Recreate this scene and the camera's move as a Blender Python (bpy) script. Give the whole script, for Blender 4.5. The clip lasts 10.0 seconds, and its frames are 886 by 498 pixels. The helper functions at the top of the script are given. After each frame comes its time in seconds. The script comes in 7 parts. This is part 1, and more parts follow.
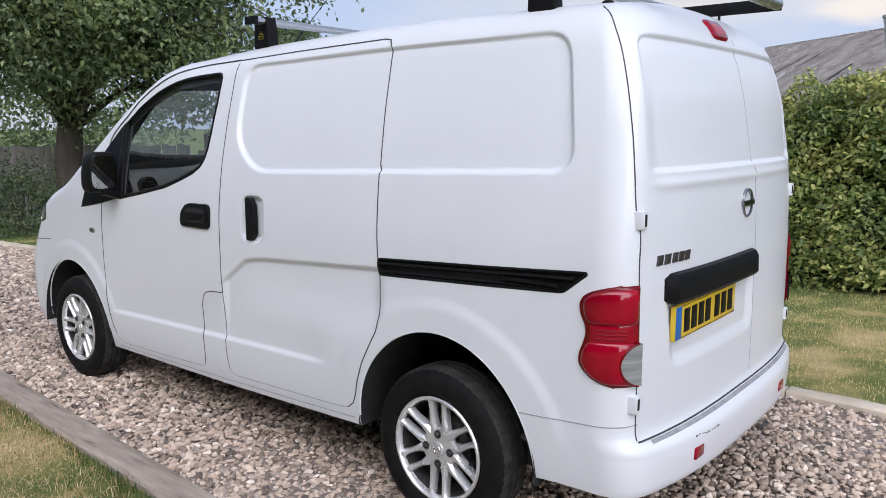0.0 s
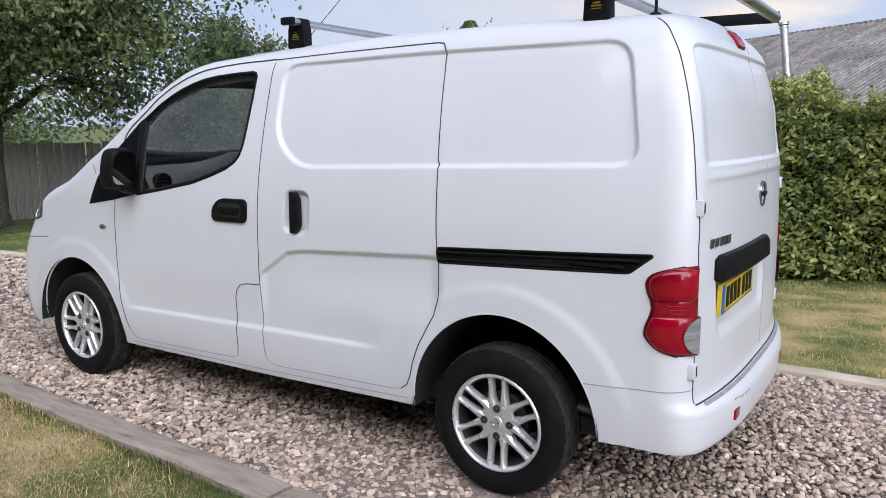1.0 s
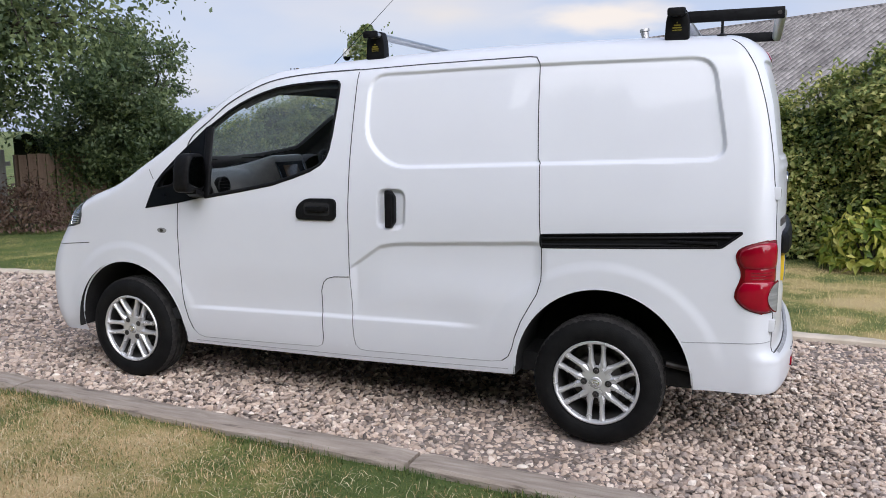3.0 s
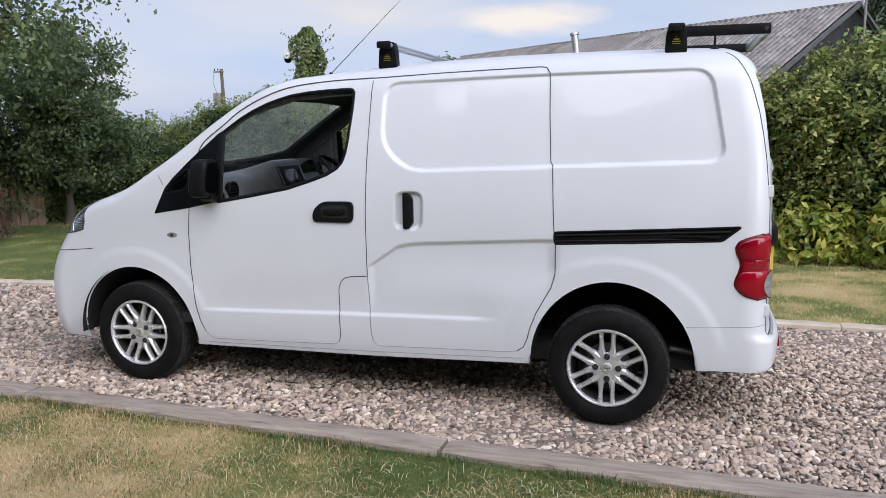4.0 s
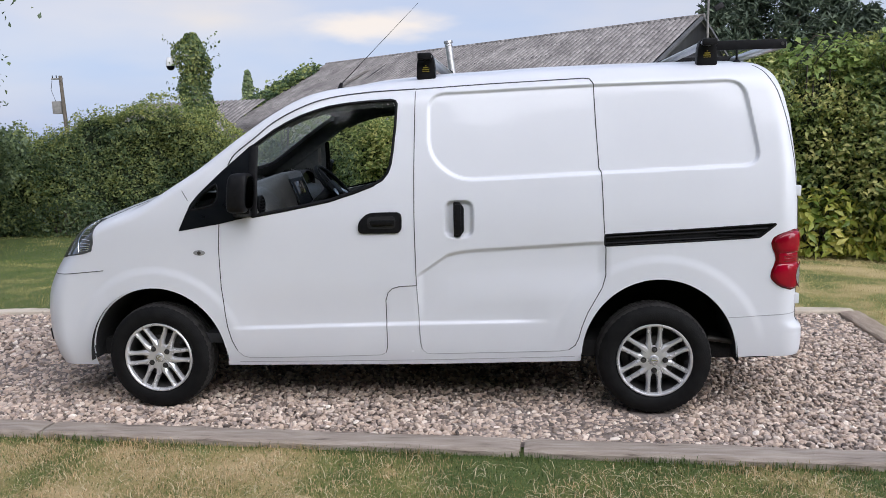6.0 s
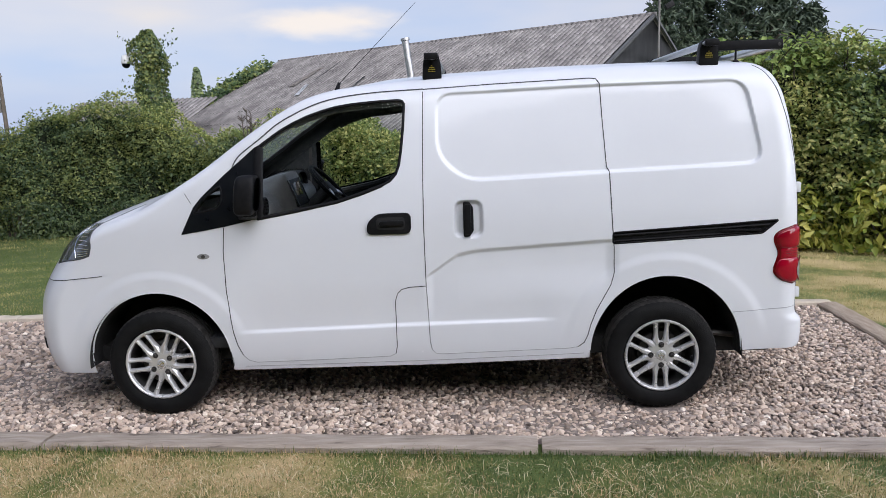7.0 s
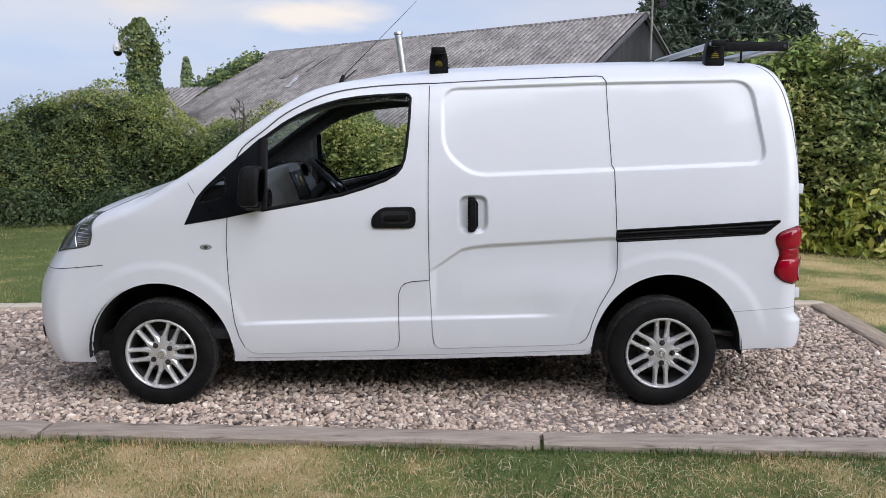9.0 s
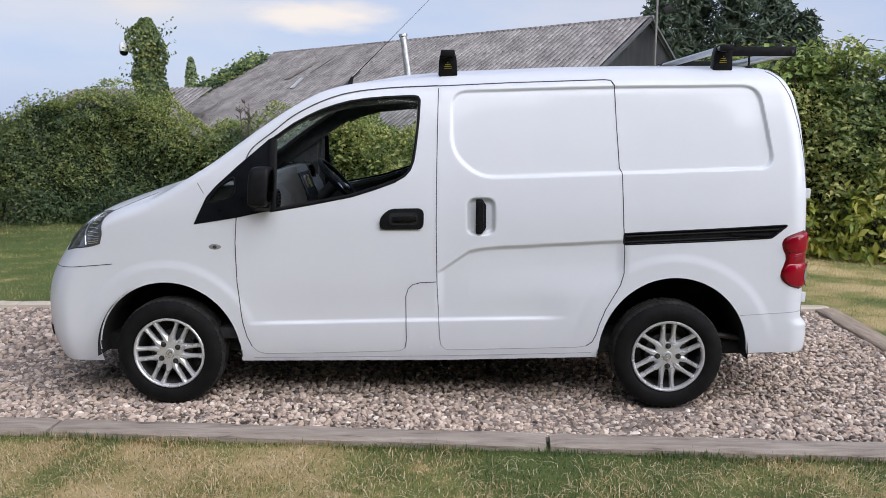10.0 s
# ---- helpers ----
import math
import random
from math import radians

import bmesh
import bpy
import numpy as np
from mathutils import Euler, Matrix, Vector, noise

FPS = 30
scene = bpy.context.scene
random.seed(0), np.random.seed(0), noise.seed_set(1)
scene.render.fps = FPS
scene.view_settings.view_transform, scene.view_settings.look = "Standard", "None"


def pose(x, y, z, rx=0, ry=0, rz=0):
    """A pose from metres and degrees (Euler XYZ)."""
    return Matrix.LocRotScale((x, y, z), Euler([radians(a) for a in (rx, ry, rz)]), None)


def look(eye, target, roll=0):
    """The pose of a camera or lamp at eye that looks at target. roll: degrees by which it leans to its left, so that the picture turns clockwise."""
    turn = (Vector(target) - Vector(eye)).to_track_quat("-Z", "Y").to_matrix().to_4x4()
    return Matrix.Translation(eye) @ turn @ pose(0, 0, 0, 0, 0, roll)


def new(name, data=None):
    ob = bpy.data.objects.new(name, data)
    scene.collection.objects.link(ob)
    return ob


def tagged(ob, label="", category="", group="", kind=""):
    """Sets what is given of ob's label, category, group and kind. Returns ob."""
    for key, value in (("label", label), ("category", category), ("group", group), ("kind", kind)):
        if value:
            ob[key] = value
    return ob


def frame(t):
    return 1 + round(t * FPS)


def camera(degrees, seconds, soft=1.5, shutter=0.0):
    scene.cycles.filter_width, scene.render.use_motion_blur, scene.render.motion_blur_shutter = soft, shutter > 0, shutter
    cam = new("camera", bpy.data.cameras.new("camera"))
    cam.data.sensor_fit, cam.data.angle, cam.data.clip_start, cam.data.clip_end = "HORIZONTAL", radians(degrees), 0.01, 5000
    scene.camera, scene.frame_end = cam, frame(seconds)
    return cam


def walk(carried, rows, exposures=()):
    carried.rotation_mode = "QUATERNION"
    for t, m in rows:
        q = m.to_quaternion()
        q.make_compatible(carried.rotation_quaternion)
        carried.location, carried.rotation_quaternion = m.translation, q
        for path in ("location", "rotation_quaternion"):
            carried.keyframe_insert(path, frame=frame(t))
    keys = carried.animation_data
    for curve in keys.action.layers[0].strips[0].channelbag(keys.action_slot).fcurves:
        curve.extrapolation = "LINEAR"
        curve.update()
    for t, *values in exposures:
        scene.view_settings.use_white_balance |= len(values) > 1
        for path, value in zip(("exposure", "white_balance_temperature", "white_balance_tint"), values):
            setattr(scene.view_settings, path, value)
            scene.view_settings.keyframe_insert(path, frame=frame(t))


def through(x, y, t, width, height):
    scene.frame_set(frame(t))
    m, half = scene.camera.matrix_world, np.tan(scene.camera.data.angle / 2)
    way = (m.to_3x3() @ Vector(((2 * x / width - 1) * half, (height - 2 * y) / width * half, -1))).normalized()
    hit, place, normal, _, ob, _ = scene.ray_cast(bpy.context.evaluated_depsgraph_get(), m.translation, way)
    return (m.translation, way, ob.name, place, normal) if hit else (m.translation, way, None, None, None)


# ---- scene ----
# The van stands along x (nose towards -x), its near flank at y = 0; z = 0 is the drive.
cam = camera(59.8, 10.0, soft=0.78)
METRES, EYE, TILT, LEAN, TURN = 3.707, 1.475, 0.0, 0.0, 39.6
ROWS = [
    (0.0, 0.0, 0.0, 0.0, -0.01, -8.97, 0.08),
    (0.5, -0.071, -0.0175, -0.0008, -3.51, -8.94, -0.13),
    (1.0, -0.155, -0.0501, -0.001, -6.88, -9.06, -0.19),
    (1.5, -0.2294, -0.0501, -0.0057, -9.93, -9.12, -0.04),
    (2.0, -0.3067, -0.0601, 0.0057, -12.51, -9.13, 0.16),
    (2.5, -0.3872, -0.0914, 0.0071, -14.95, -9.06, 0.27),
    (3.0, -0.456, -0.1024, 0.0023, -17.44, -8.99, 0.37),
    (4.5, -0.6557, -0.1044, 0.0123, -25.9, -8.95, 0.81),
    (5.0, -0.7152, -0.0713, 0.0094, -28.71, -8.88, 1.01),
    (5.5, -0.7647, -0.0384, 0.0158, -31.33, -8.77, 1.2),
    (6.0, -0.8379, -0.0057, 0.0193, -33.84, -8.69, 1.39),
    (7.5, -0.913, 0.0471, 0.0275, -38.24, -9.21, 1.53),
    (8.0, -0.9173, 0.0473, 0.026, -38.47, -9.36, 1.26),
    (8.5, -0.9198, 0.0525, 0.0264, -38.43, -9.43, 0.9),
    (9.0, -0.9239, 0.0564, 0.0256, -38.28, -9.37, 0.51),
    (9.5, -0.9275, 0.0581, 0.0259, -38.12, -9.29, 0.23),
    (10.0, -0.933, 0.0575, 0.0259, -38.04, -9.22, 0.07),
]
walk(cam, [(t, pose(4.42, -1.994, EYE, TILT, LEAN, TURN) @ pose(METRES * x, METRES * y, METRES * z, 90 + pitch, roll, yaw)) for t, x, y, z, yaw, pitch, roll in ROWS])

# ---- light: a bright, thinly overcast evening sky ----
SUN_EL, SUN_AZ = 18.0, 146.0
world = bpy.data.worlds.new("sky")
scene.world = world
world.use_nodes = True
wn, wl = world.node_tree.nodes, world.node_tree.links
wn.clear()
w_out = wn.new("ShaderNodeOutputWorld")
w_bg = wn.new("ShaderNodeBackground")
w_sky = wn.new("ShaderNodeTexSky")
w_sky.sky_type = "NISHITA"
w_sky.sun_disc = False
w_sky.sun_elevation, w_sky.sun_rotation = radians(SUN_EL), radians(SUN_AZ)
w_sky.air_density, w_sky.dust_density, w_sky.ozone_density = 1.0, 2.0, 1.0
w_co = wn.new("ShaderNodeTexCoord")
w_map = wn.new("ShaderNodeMapping")
w_map.inputs["Scale"].default_value = (1.0, 1.0, 3.2)
w_map.inputs["Location"].default_value = (0.35, 0.1, 0.0)
w_cloud = wn.new("ShaderNodeTexNoise")
w_cloud.inputs["Scale"].default_value = 1.6
w_cloud.inputs["Detail"].default_value = 5.0
w_cloud.inputs["Roughness"].default_value = 0.5
w_ramp = wn.new("ShaderNodeValToRGB")
w_ramp.color_ramp.elements[0].position, w_ramp.color_ramp.elements[1].position = 0.44, 0.68
w_ramp.color_ramp.elements[0].color = (3.55, 4.6, 7.1, 1)
w_ramp.color_ramp.elements[1].color = (5.7, 5.7, 6.6, 1)
e_ = w_ramp.color_ramp.elements.new(0.82)
e_.color = (7.9, 6.7, 5.7, 1)
w_mix = wn.new("ShaderNodeMix")
w_mix.data_type = "RGBA"
w_mix.inputs[0].default_value = 0.82
wl.new(w_co.outputs["Generated"], w_map.inputs["Vector"])
wl.new(w_map.outputs["Vector"], w_cloud.inputs["Vector"])
wl.new(w_cloud.outputs["Fac"], w_ramp.inputs["Fac"])
wl.new(w_sky.outputs["Color"], w_mix.inputs[6])
wl.new(w_ramp.outputs["Color"], w_mix.inputs[7])
# one warm lit bank of cloud low over the barn
w_at = wn.new("ShaderNodeVectorMath")
w_at.operation = "SUBTRACT"
w_at.inputs[1].default_value = (-0.117, 1.22, 0.1446)
w_size = wn.new("ShaderNodeVectorMath")
w_size.operation = "MULTIPLY"
w_size.inputs[1].default_value = (11.0, 3.0, 55.0)
w_wisp = wn.new("ShaderNodeTexNoise")
w_wisp.inputs["Scale"].default_value, w_wisp.inputs["Detail"].default_value = 14.0, 5.0
w_push = wn.new("ShaderNodeVectorMath")
w_push.operation = "MULTIPLY_ADD"
w_push.inputs[1].default_value = (1.5, 1.5, 1.5)
w_long = wn.new("ShaderNodeVectorMath")
w_long.operation = "LENGTH"
w_bank = wn.new("ShaderNodeMapRange")
w_bank.interpolation_type = "SMOOTHSTEP"
w_bank.inputs["From Min"].default_value, w_bank.inputs["From Max"].default_value = 0.25, 1.35
w_bank.inputs["To Min"].default_value, w_bank.inputs["To Max"].default_value = 0.65, 0.0
w_warm = wn.new("ShaderNodeMix")
w_warm.data_type = "RGBA"
w_warm.inputs[7].default_value = (8.8, 7.6, 6.3, 1)
wl.new(w_co.outputs["Generated"], w_at.inputs[0])
wl.new(w_at.outputs[0], w_size.inputs[0])
wl.new(w_map.outputs["Vector"], w_wisp.inputs["Vector"])
wl.new(w_wisp.outputs["Color"], w_push.inputs[0])
wl.new(w_size.outputs[0], w_push.inputs[2])
wl.new(w_push.outputs[0], w_long.inputs[0])
wl.new(w_long.outputs["Value"], w_bank.inputs["Value"])
wl.new(w_bank.outputs["Result"], w_warm.inputs[0])
wl.new(w_mix.outputs[2], w_warm.inputs[6])
# the cloud is thinner and dimmer overhead than at its rim
w_sep = wn.new("ShaderNodeSeparateXYZ")
w_gain = wn.new("ShaderNodeMapRange")
w_gain.inputs["From Min"].default_value, w_gain.inputs["From Max"].default_value = 0.08, 0.9
w_gain.inputs["To Min"].default_value, w_gain.inputs["To Max"].default_value = 1.0, 0.6
w_mul = wn.new("ShaderNodeVectorMath")
w_mul.operation = "SCALE"
wl.new(w_co.outputs["Generated"], w_sep.inputs[0])
wl.new(w_sep.outputs["Z"], w_gain.inputs["Value"])
wl.new(w_warm.outputs[2], w_mul.inputs[0])
wl.new(w_gain.outputs["Result"], w_mul.inputs["Scale"])
wl.new(w_mul.outputs[0], w_bg.inputs["Color"])
w_bg.inputs["Strength"].default_value = 0.1
wl.new(w_bg.outputs["Background"], w_out.inputs["Surface"])

sun = new("sun", bpy.data.lights.new("sun", "SUN"))
sun.data.energy, sun.data.angle, sun.data.color = 5.9, radians(100), (0.985, 0.98, 1.035)
sun.matrix_world = look((0, 0, 20), Vector((0, 0, 20)) + Vector((-math.sin(radians(SUN_AZ)) * math.cos(radians(SUN_EL)), -math.cos(radians(SUN_AZ)) * math.cos(radians(SUN_EL)), -math.sin(radians(SUN_EL)))))
scene.view_settings.exposure = 0.43


# ---- materials ----
def nodes_of(name):
    m = bpy.data.materials.new(name)
    m.use_nodes = True
    n = m.node_tree.nodes
    return m, n, m.node_tree.links, n["Principled BSDF"]


def mat(name, a, b=None, rough=0.6, metal=0.0, scale=8.0, bump=0.0, bump_scale=60.0, coat=0.0, detail=6.0, stretch=(1, 1, 1), rough_var=0.08, island=False, ior=1.5, spec=0.5):
    """A surface that wanders between the colours a and b at two scales, with fine relief."""
    m, n, l, p = nodes_of(name)
    b = b or tuple(c * 0.8 for c in a)
    co = n.new("ShaderNodeTexCoord")
    mp = n.new("ShaderNodeMapping")
    mp.inputs["Scale"].default_value = stretch
    l.new(co.outputs["Object"], mp.inputs["Vector"])
    t1 = n.new("ShaderNodeTexNoise")
    t1.inputs["Scale"].default_value, t1.inputs["Detail"].default_value = scale, detail
    l.new(mp.outputs["Vector"], t1.inputs["Vector"])
    ramp = n.new("ShaderNodeValToRGB")
    ramp.color_ramp.elements[0].position, ramp.color_ramp.elements[1].position = 0.32, 0.68
    ramp.color_ramp.elements[0].color, ramp.color_ramp.elements[1].color = (*a, 1), (*b, 1)
    if island:
        geo = n.new("ShaderNodeNewGeometry")
        add = n.new("ShaderNodeMath")
        add.operation = "MULTIPLY_ADD"
        add.inputs[1].default_value = 0.55
        l.new(geo.outputs["Random Per Island"], add.inputs[0])
        half = n.new("ShaderNodeMath")
        half.operation = "MULTIPLY"
        half.inputs[1].default_value = 0.45
        l.new(t1.outputs["Fac"], half.inputs[0])
        l.new(half.outputs[0], add.inputs[2])
        l.new(add.outputs[0], ramp.inputs["Fac"])
        ramp.color_ramp.elements[0].position, ramp.color_ramp.elements[1].position = 0.12, 0.88
    else:
        l.new(t1.outputs["Fac"], ramp.inputs["Fac"])
    l.new(ramp.outputs["Color"], p.inputs["Base Color"])
    p.inputs["Metallic"].default_value = metal
    p.inputs["IOR"].default_value = ior
    p.inputs["Coat Weight"].default_value = coat
    p.inputs["Specular IOR Level"].default_value = spec
    p.inputs["Coat Roughness"].default_value = 0.03
    mr = n.new("ShaderNodeMapRange")
    mr.inputs["To Min"].default_value, mr.inputs["To Max"].default_value = max(0.02, rough - rough_var), min(1, rough + rough_var)
    l.new(t1.outputs["Fac"], mr.inputs["Value"])
    l.new(mr.outputs["Result"], p.inputs["Roughness"])
    if bump:
        t2 = n.new("ShaderNodeTexNoise")
        t2.inputs["Scale"].default_value, t2.inputs["Detail"].default_value = bump_scale, 4.0
        l.new(mp.outputs["Vector"], t2.inputs["Vector"])
        bp = n.new("ShaderNodeBump")
        bp.inputs["Strength"].default_value, bp.inputs["Distance"].default_value = bump, 0.01
        l.new(t2.outputs["Fac"], bp.inputs["Height"])
        l.new(bp.outputs["Normal"], p.inputs["Normal"])
    return m


def ramped(m, stops, own=None, drift=None):
    """Give the colour ramp of m these (position, colour) stops."""
    r = [x for x in m.node_tree.nodes if x.bl_idname == "ShaderNodeValToRGB"][0].color_ramp
    while len(r.elements) < len(stops):
        r.elements.new(0.5)
    for e, (at, c) in zip(r.elements, stops):
        e.position, e.color = at, (*c, 1)
    if own:
        maths = [x for x in m.node_tree.nodes if x.bl_idname == "ShaderNodeMath"]
        for x in maths:
            x.inputs[1].default_value = own if x.operation == "MULTIPLY_ADD" else drift
    return m


def leafy(name, dark, mid, light, rough=0.5, through=0.25, patch=0.7):
    """Leaves: a colour of its own for each leaf, drifting in patches, and a little light let through."""
    m = ramped(mat(name, dark, light, rough=rough, scale=patch, island=True, detail=3), [(0.36, dark), (0.64, mid), (0.92, light)], 0.46, 0.85)
    n, l = m.node_tree.nodes, m.node_tree.links
    p = n["Principled BSDF"]
    tr = n.new("ShaderNodeBsdfTranslucent")
    mx = n.new("ShaderNodeMixShader")
    mx.inputs[0].default_value = through
    src = p.inputs["Base Color"].links[0].from_socket
    l.new(src, tr.inputs["Color"])
    l.new(p.outputs[0], mx.inputs[1])
    l.new(tr.outputs[0], mx.inputs[2])
    l.new(mx.outputs[0], n["Material Output"].inputs["Surface"])
    return m


def glass(name, tint=(0.75, 0.82, 0.8), rough=0.0, haze=0.0):
    """A thin tinted pane: clear, with a mirror coat that grows towards grazing angles."""
    m, n, l, p = nodes_of(name)
    n.remove(p)
    tr = n.new("ShaderNodeBsdfTransparent")
    tr.inputs["Color"].default_value = (*tint, 1)
    gl = n.new("ShaderNodeBsdfGlossy")
    gl.inputs["Roughness"].default_value = rough
    lw = n.new("ShaderNodeLayerWeight")
    lw.inputs["Blend"].default_value = 0.5
    pw = n.new("ShaderNodeMath")
    pw.operation = "POWER"
    pw.inputs[1].default_value = 4.0
    l.new(lw.outputs["Facing"], pw.inputs[0])
    fr = n.new("ShaderNodeMath")
    fr.operation = "MULTIPLY_ADD"
    fr.inputs[1].default_value, fr.inputs[2].default_value = 0.6, 0.014
    l.new(pw.outputs[0], fr.inputs[0])
    mx = n.new("ShaderNodeMixShader")
    l.new(fr.outputs[0], mx.inputs[0])
    l.new(tr.outputs[0], mx.inputs[1])
    l.new(gl.outputs[0], mx.inputs[2])
    top = mx
    if haze:
        # a thin pale film, thicker in smears, standing in for hazy reflections on the pane
        co = n.new("ShaderNodeTexCoord")
        smear = n.new("ShaderNodeTexNoise")
        smear.inputs["Scale"].default_value, smear.inputs["Detail"].default_value = 5.0, 5.0
        l.new(co.outputs["Object"], smear.inputs["Vector"])
        amount = n.new("ShaderNodeMapRange")
        amount.inputs["To Min"].default_value, amount.inputs["To Max"].default_value = 0.4 * haze, 1.6 * haze
        l.new(smear.outputs["Fac"], amount.inputs["Value"])
        film = n.new("ShaderNodeBsdfTranslucent")
        film.inputs["Color"].default_value = (0.75, 0.78, 0.76, 1)
        top = n.new("ShaderNodeMixShader")
        l.new(amount.outputs["Result"], top.inputs[0])
        l.new(mx.outputs[0], top.inputs[1])
        l.new(film.outputs[0], top.inputs[2])
    l.new(top.outputs[0], n["Material Output"].inputs["Surface"])
    return m


PAINT = mat("white_van_paint", (0.695, 0.708, 0.748), (0.67, 0.682, 0.724), rough=0.5, scale=2.2, coat=0.6, rough_var=0.05, spec=0.35, bump=0.015, bump_scale=220)
GAP = mat("panel_gap_rubber", (0.035, 0.036, 0.04), (0.06, 0.06, 0.065), rough=0.8, scale=30)
SEAM = mat("faint_joint", (0.36, 0.37, 0.39), (0.3, 0.31, 0.33), rough=0.6, scale=30)
BLACK = mat("black_plastic", (0.005, 0.005, 0.006), (0.010, 0.010, 0.011), rough=0.5, scale=40, bump=0.12, bump_scale=500, spec=0.14)
GLOSSBLACK = mat("gloss_black_panel", (0.004, 0.005, 0.007), (0.008, 0.009, 0.011), rough=0.3, scale=14, coat=0.12, spec=0.15)
CABIN = mat("charcoal_cabin_plastic", (0.030, 0.031, 0.034), (0.048, 0.048, 0.052), rough=0.62, scale=20, bump=0.2, bump_scale=700, spec=0.2)
DASH = mat("dashboard_plastic", (0.095, 0.094, 0.092), (0.135, 0.133, 0.130), rough=0.34, scale=16, bump=0.2, bump_scale=600)
LINER = mat("dark_headliner", (0.085, 0.090, 0.094), (0.115, 0.120, 0.125), rough=0.95, scale=30, spec=0.1)
ARCH = mat("arch_liner", (0.010, 0.010, 0.011), (0.02, 0.02, 0.02), rough=0.9, scale=20, bump=0.4, bump_scale=60)
TREADRUBBER = mat("dusty_tread_rubber", (0.020, 0.019, 0.019), (0.052, 0.049, 0.047), rough=0.85, scale=26, bump=0.35, bump_scale=160, spec=0.2)
TYRE = mat("tyre_rubber", (0.0045, 0.0045, 0.005), (0.010, 0.010, 0.010), rough=0.66, scale=14, bump=0.25, bump_scale=180, spec=0.14)
BARREL = mat("dark_rim_barrel", (0.022, 0.021, 0.021), (0.045, 0.043, 0.042), rough=0.6, metal=0.2, scale=14)
ALLOY = mat("alloy_wheel_paint", (0.70, 0.70, 0.705), (0.60, 0.60, 0.61), rough=0.26, metal=0.55, scale=14, rough_var=0.1)
STEEL = mat("dull_steel", (0.10, 0.095, 0.09), (0.055, 0.05, 0.048), rough=0.55, metal=0.8, scale=22, bump=0.2)
# chrome with the badge ring's dark reflections put into its colour
DULLCHROME = mat("greyed_chrome", (0.34, 0.345, 0.35), (0.26, 0.265, 0.27), rough=0.22, metal=1.0, scale=30)
CHROME = mat("chrome", (0.78, 0.79, 0.8), (0.7, 0.71, 0.72), rough=0.1, metal=1.0, scale=30)
ALU = mat("brushed_aluminium", (0.62, 0.63, 0.64), (0.5, 0.51, 0.52), rough=0.34, metal=0.9, scale=24, stretch=(8, 1, 8))
REDLENS = mat("red_lens", (0.34, 0.001, 0.018), (0.17, 0.001, 0.008), rough=0.22, scale=7, coat=0.9, bump=0.05, bump_scale=140, spec=0.1)
PALERED = mat("pale_red_lens", (0.50, 0.10, 0.12), (0.40, 0.06, 0.08), rough=0.3, scale=12, coat=0.5)
DEEPRED = mat("dark_red_lens", (0.10, 0.001, 0.004), (0.15, 0.002, 0.006), rough=0.25, scale=9, coat=0.4, spec=0.2)
CLEARLENS = mat("ribbed_clear_lens", (0.30, 0.305, 0.31), (0.20, 0.205, 0.21), rough=0.2, scale=5, coat=0.8, stretch=(1, 1, 14))
LAMPGLASS = mat("headlamp_lens", (0.035, 0.037, 0.038), (0.12, 0.125, 0.125), rough=0.1, scale=11, coat=1.0)
YELLOW = mat("yellow_plate", (0.72, 0.50, 0.03), (0.64, 0.43, 0.025), rough=0.4, scale=20, coat=0.3)
BLUE = mat("blue_plate_band", (0.01, 0.13, 0.46), (0.01, 0.11, 0.4), rough=0.4, scale=20)
STICKER = mat("yellow_sticker_print", (0.30, 0.24, 0.02), (0.2, 0.16, 0.012), rough=0.5, scale=30)
GLASS = glass("side_glass", (0.94, 0.96, 0.95))
SCREENGLASS = glass("windscreen_glass", (0.84, 0.91, 0.88), haze=0.14)
MIRROR = mat("mirror_glass", (0.85, 0.86, 0.87), (0.82, 0.83, 0.84), rough=0.02, metal=1.0, rough_var=0.0)
SCREEN = mat("radio_screen", (0.09, 0.06, 0.04), (0.16, 0.12, 0.09), rough=0.15, scale=60)

TREAD = mat("bumper_tread_plastic", (0.34, 0.345, 0.36), (0.24, 0.245, 0.26), rough=0.7, scale=30, bump=0.3, bump_scale=90)

STONE = ramped(mat("river_gravel", (0.240, 0.238, 0.240), (0.600, 0.595, 0.600), rough=0.75, scale=9, island=True, bump=0.25, bump_scale=220),
               [(0.10, (0.105, 0.085, 0.074)), (0.26, (0.348, 0.268, 0.216)), (0.42, (0.564, 0.434, 0.348)), (0.55, (0.320, 0.265, 0.235)), (0.66, (0.696, 0.559, 0.462)), (0.79, (0.520, 0.395, 0.305)), (0.93, (0.912, 0.809, 0.708))], 0.78, 0.24)
BED = mat("gravel_bed", (0.144, 0.119, 0.103), (0.274, 0.221, 0.194), rough=0.95, scale=38, bump=0.8, bump_scale=55)
KERB = ramped(mat("weathered_sleeper", (0.3, 0.25, 0.19), (0.5, 0.4, 0.31), rough=0.88, scale=5, bump=0.7, bump_scale=40, stretch=(1, 8, 8), detail=12), [(0.28, (0.170, 0.130, 0.105)), (0.37, (0.330, 0.268, 0.222)), (0.55, (0.405, 0.335, 0.280)), (0.74, (0.490, 0.418, 0.358))])
KERBPALE = mat("pale_concrete_edging", (0.480, 0.411, 0.324), (0.624, 0.541, 0.444), rough=0.9, scale=7, bump=0.35, bump_scale=70)
ENDWOOD = mat("brown_sleeper", (0.300, 0.228, 0.172), (0.470, 0.375, 0.295), rough=0.9, scale=4, bump=0.8, bump_scale=36, stretch=(8, 1, 8), detail=10)
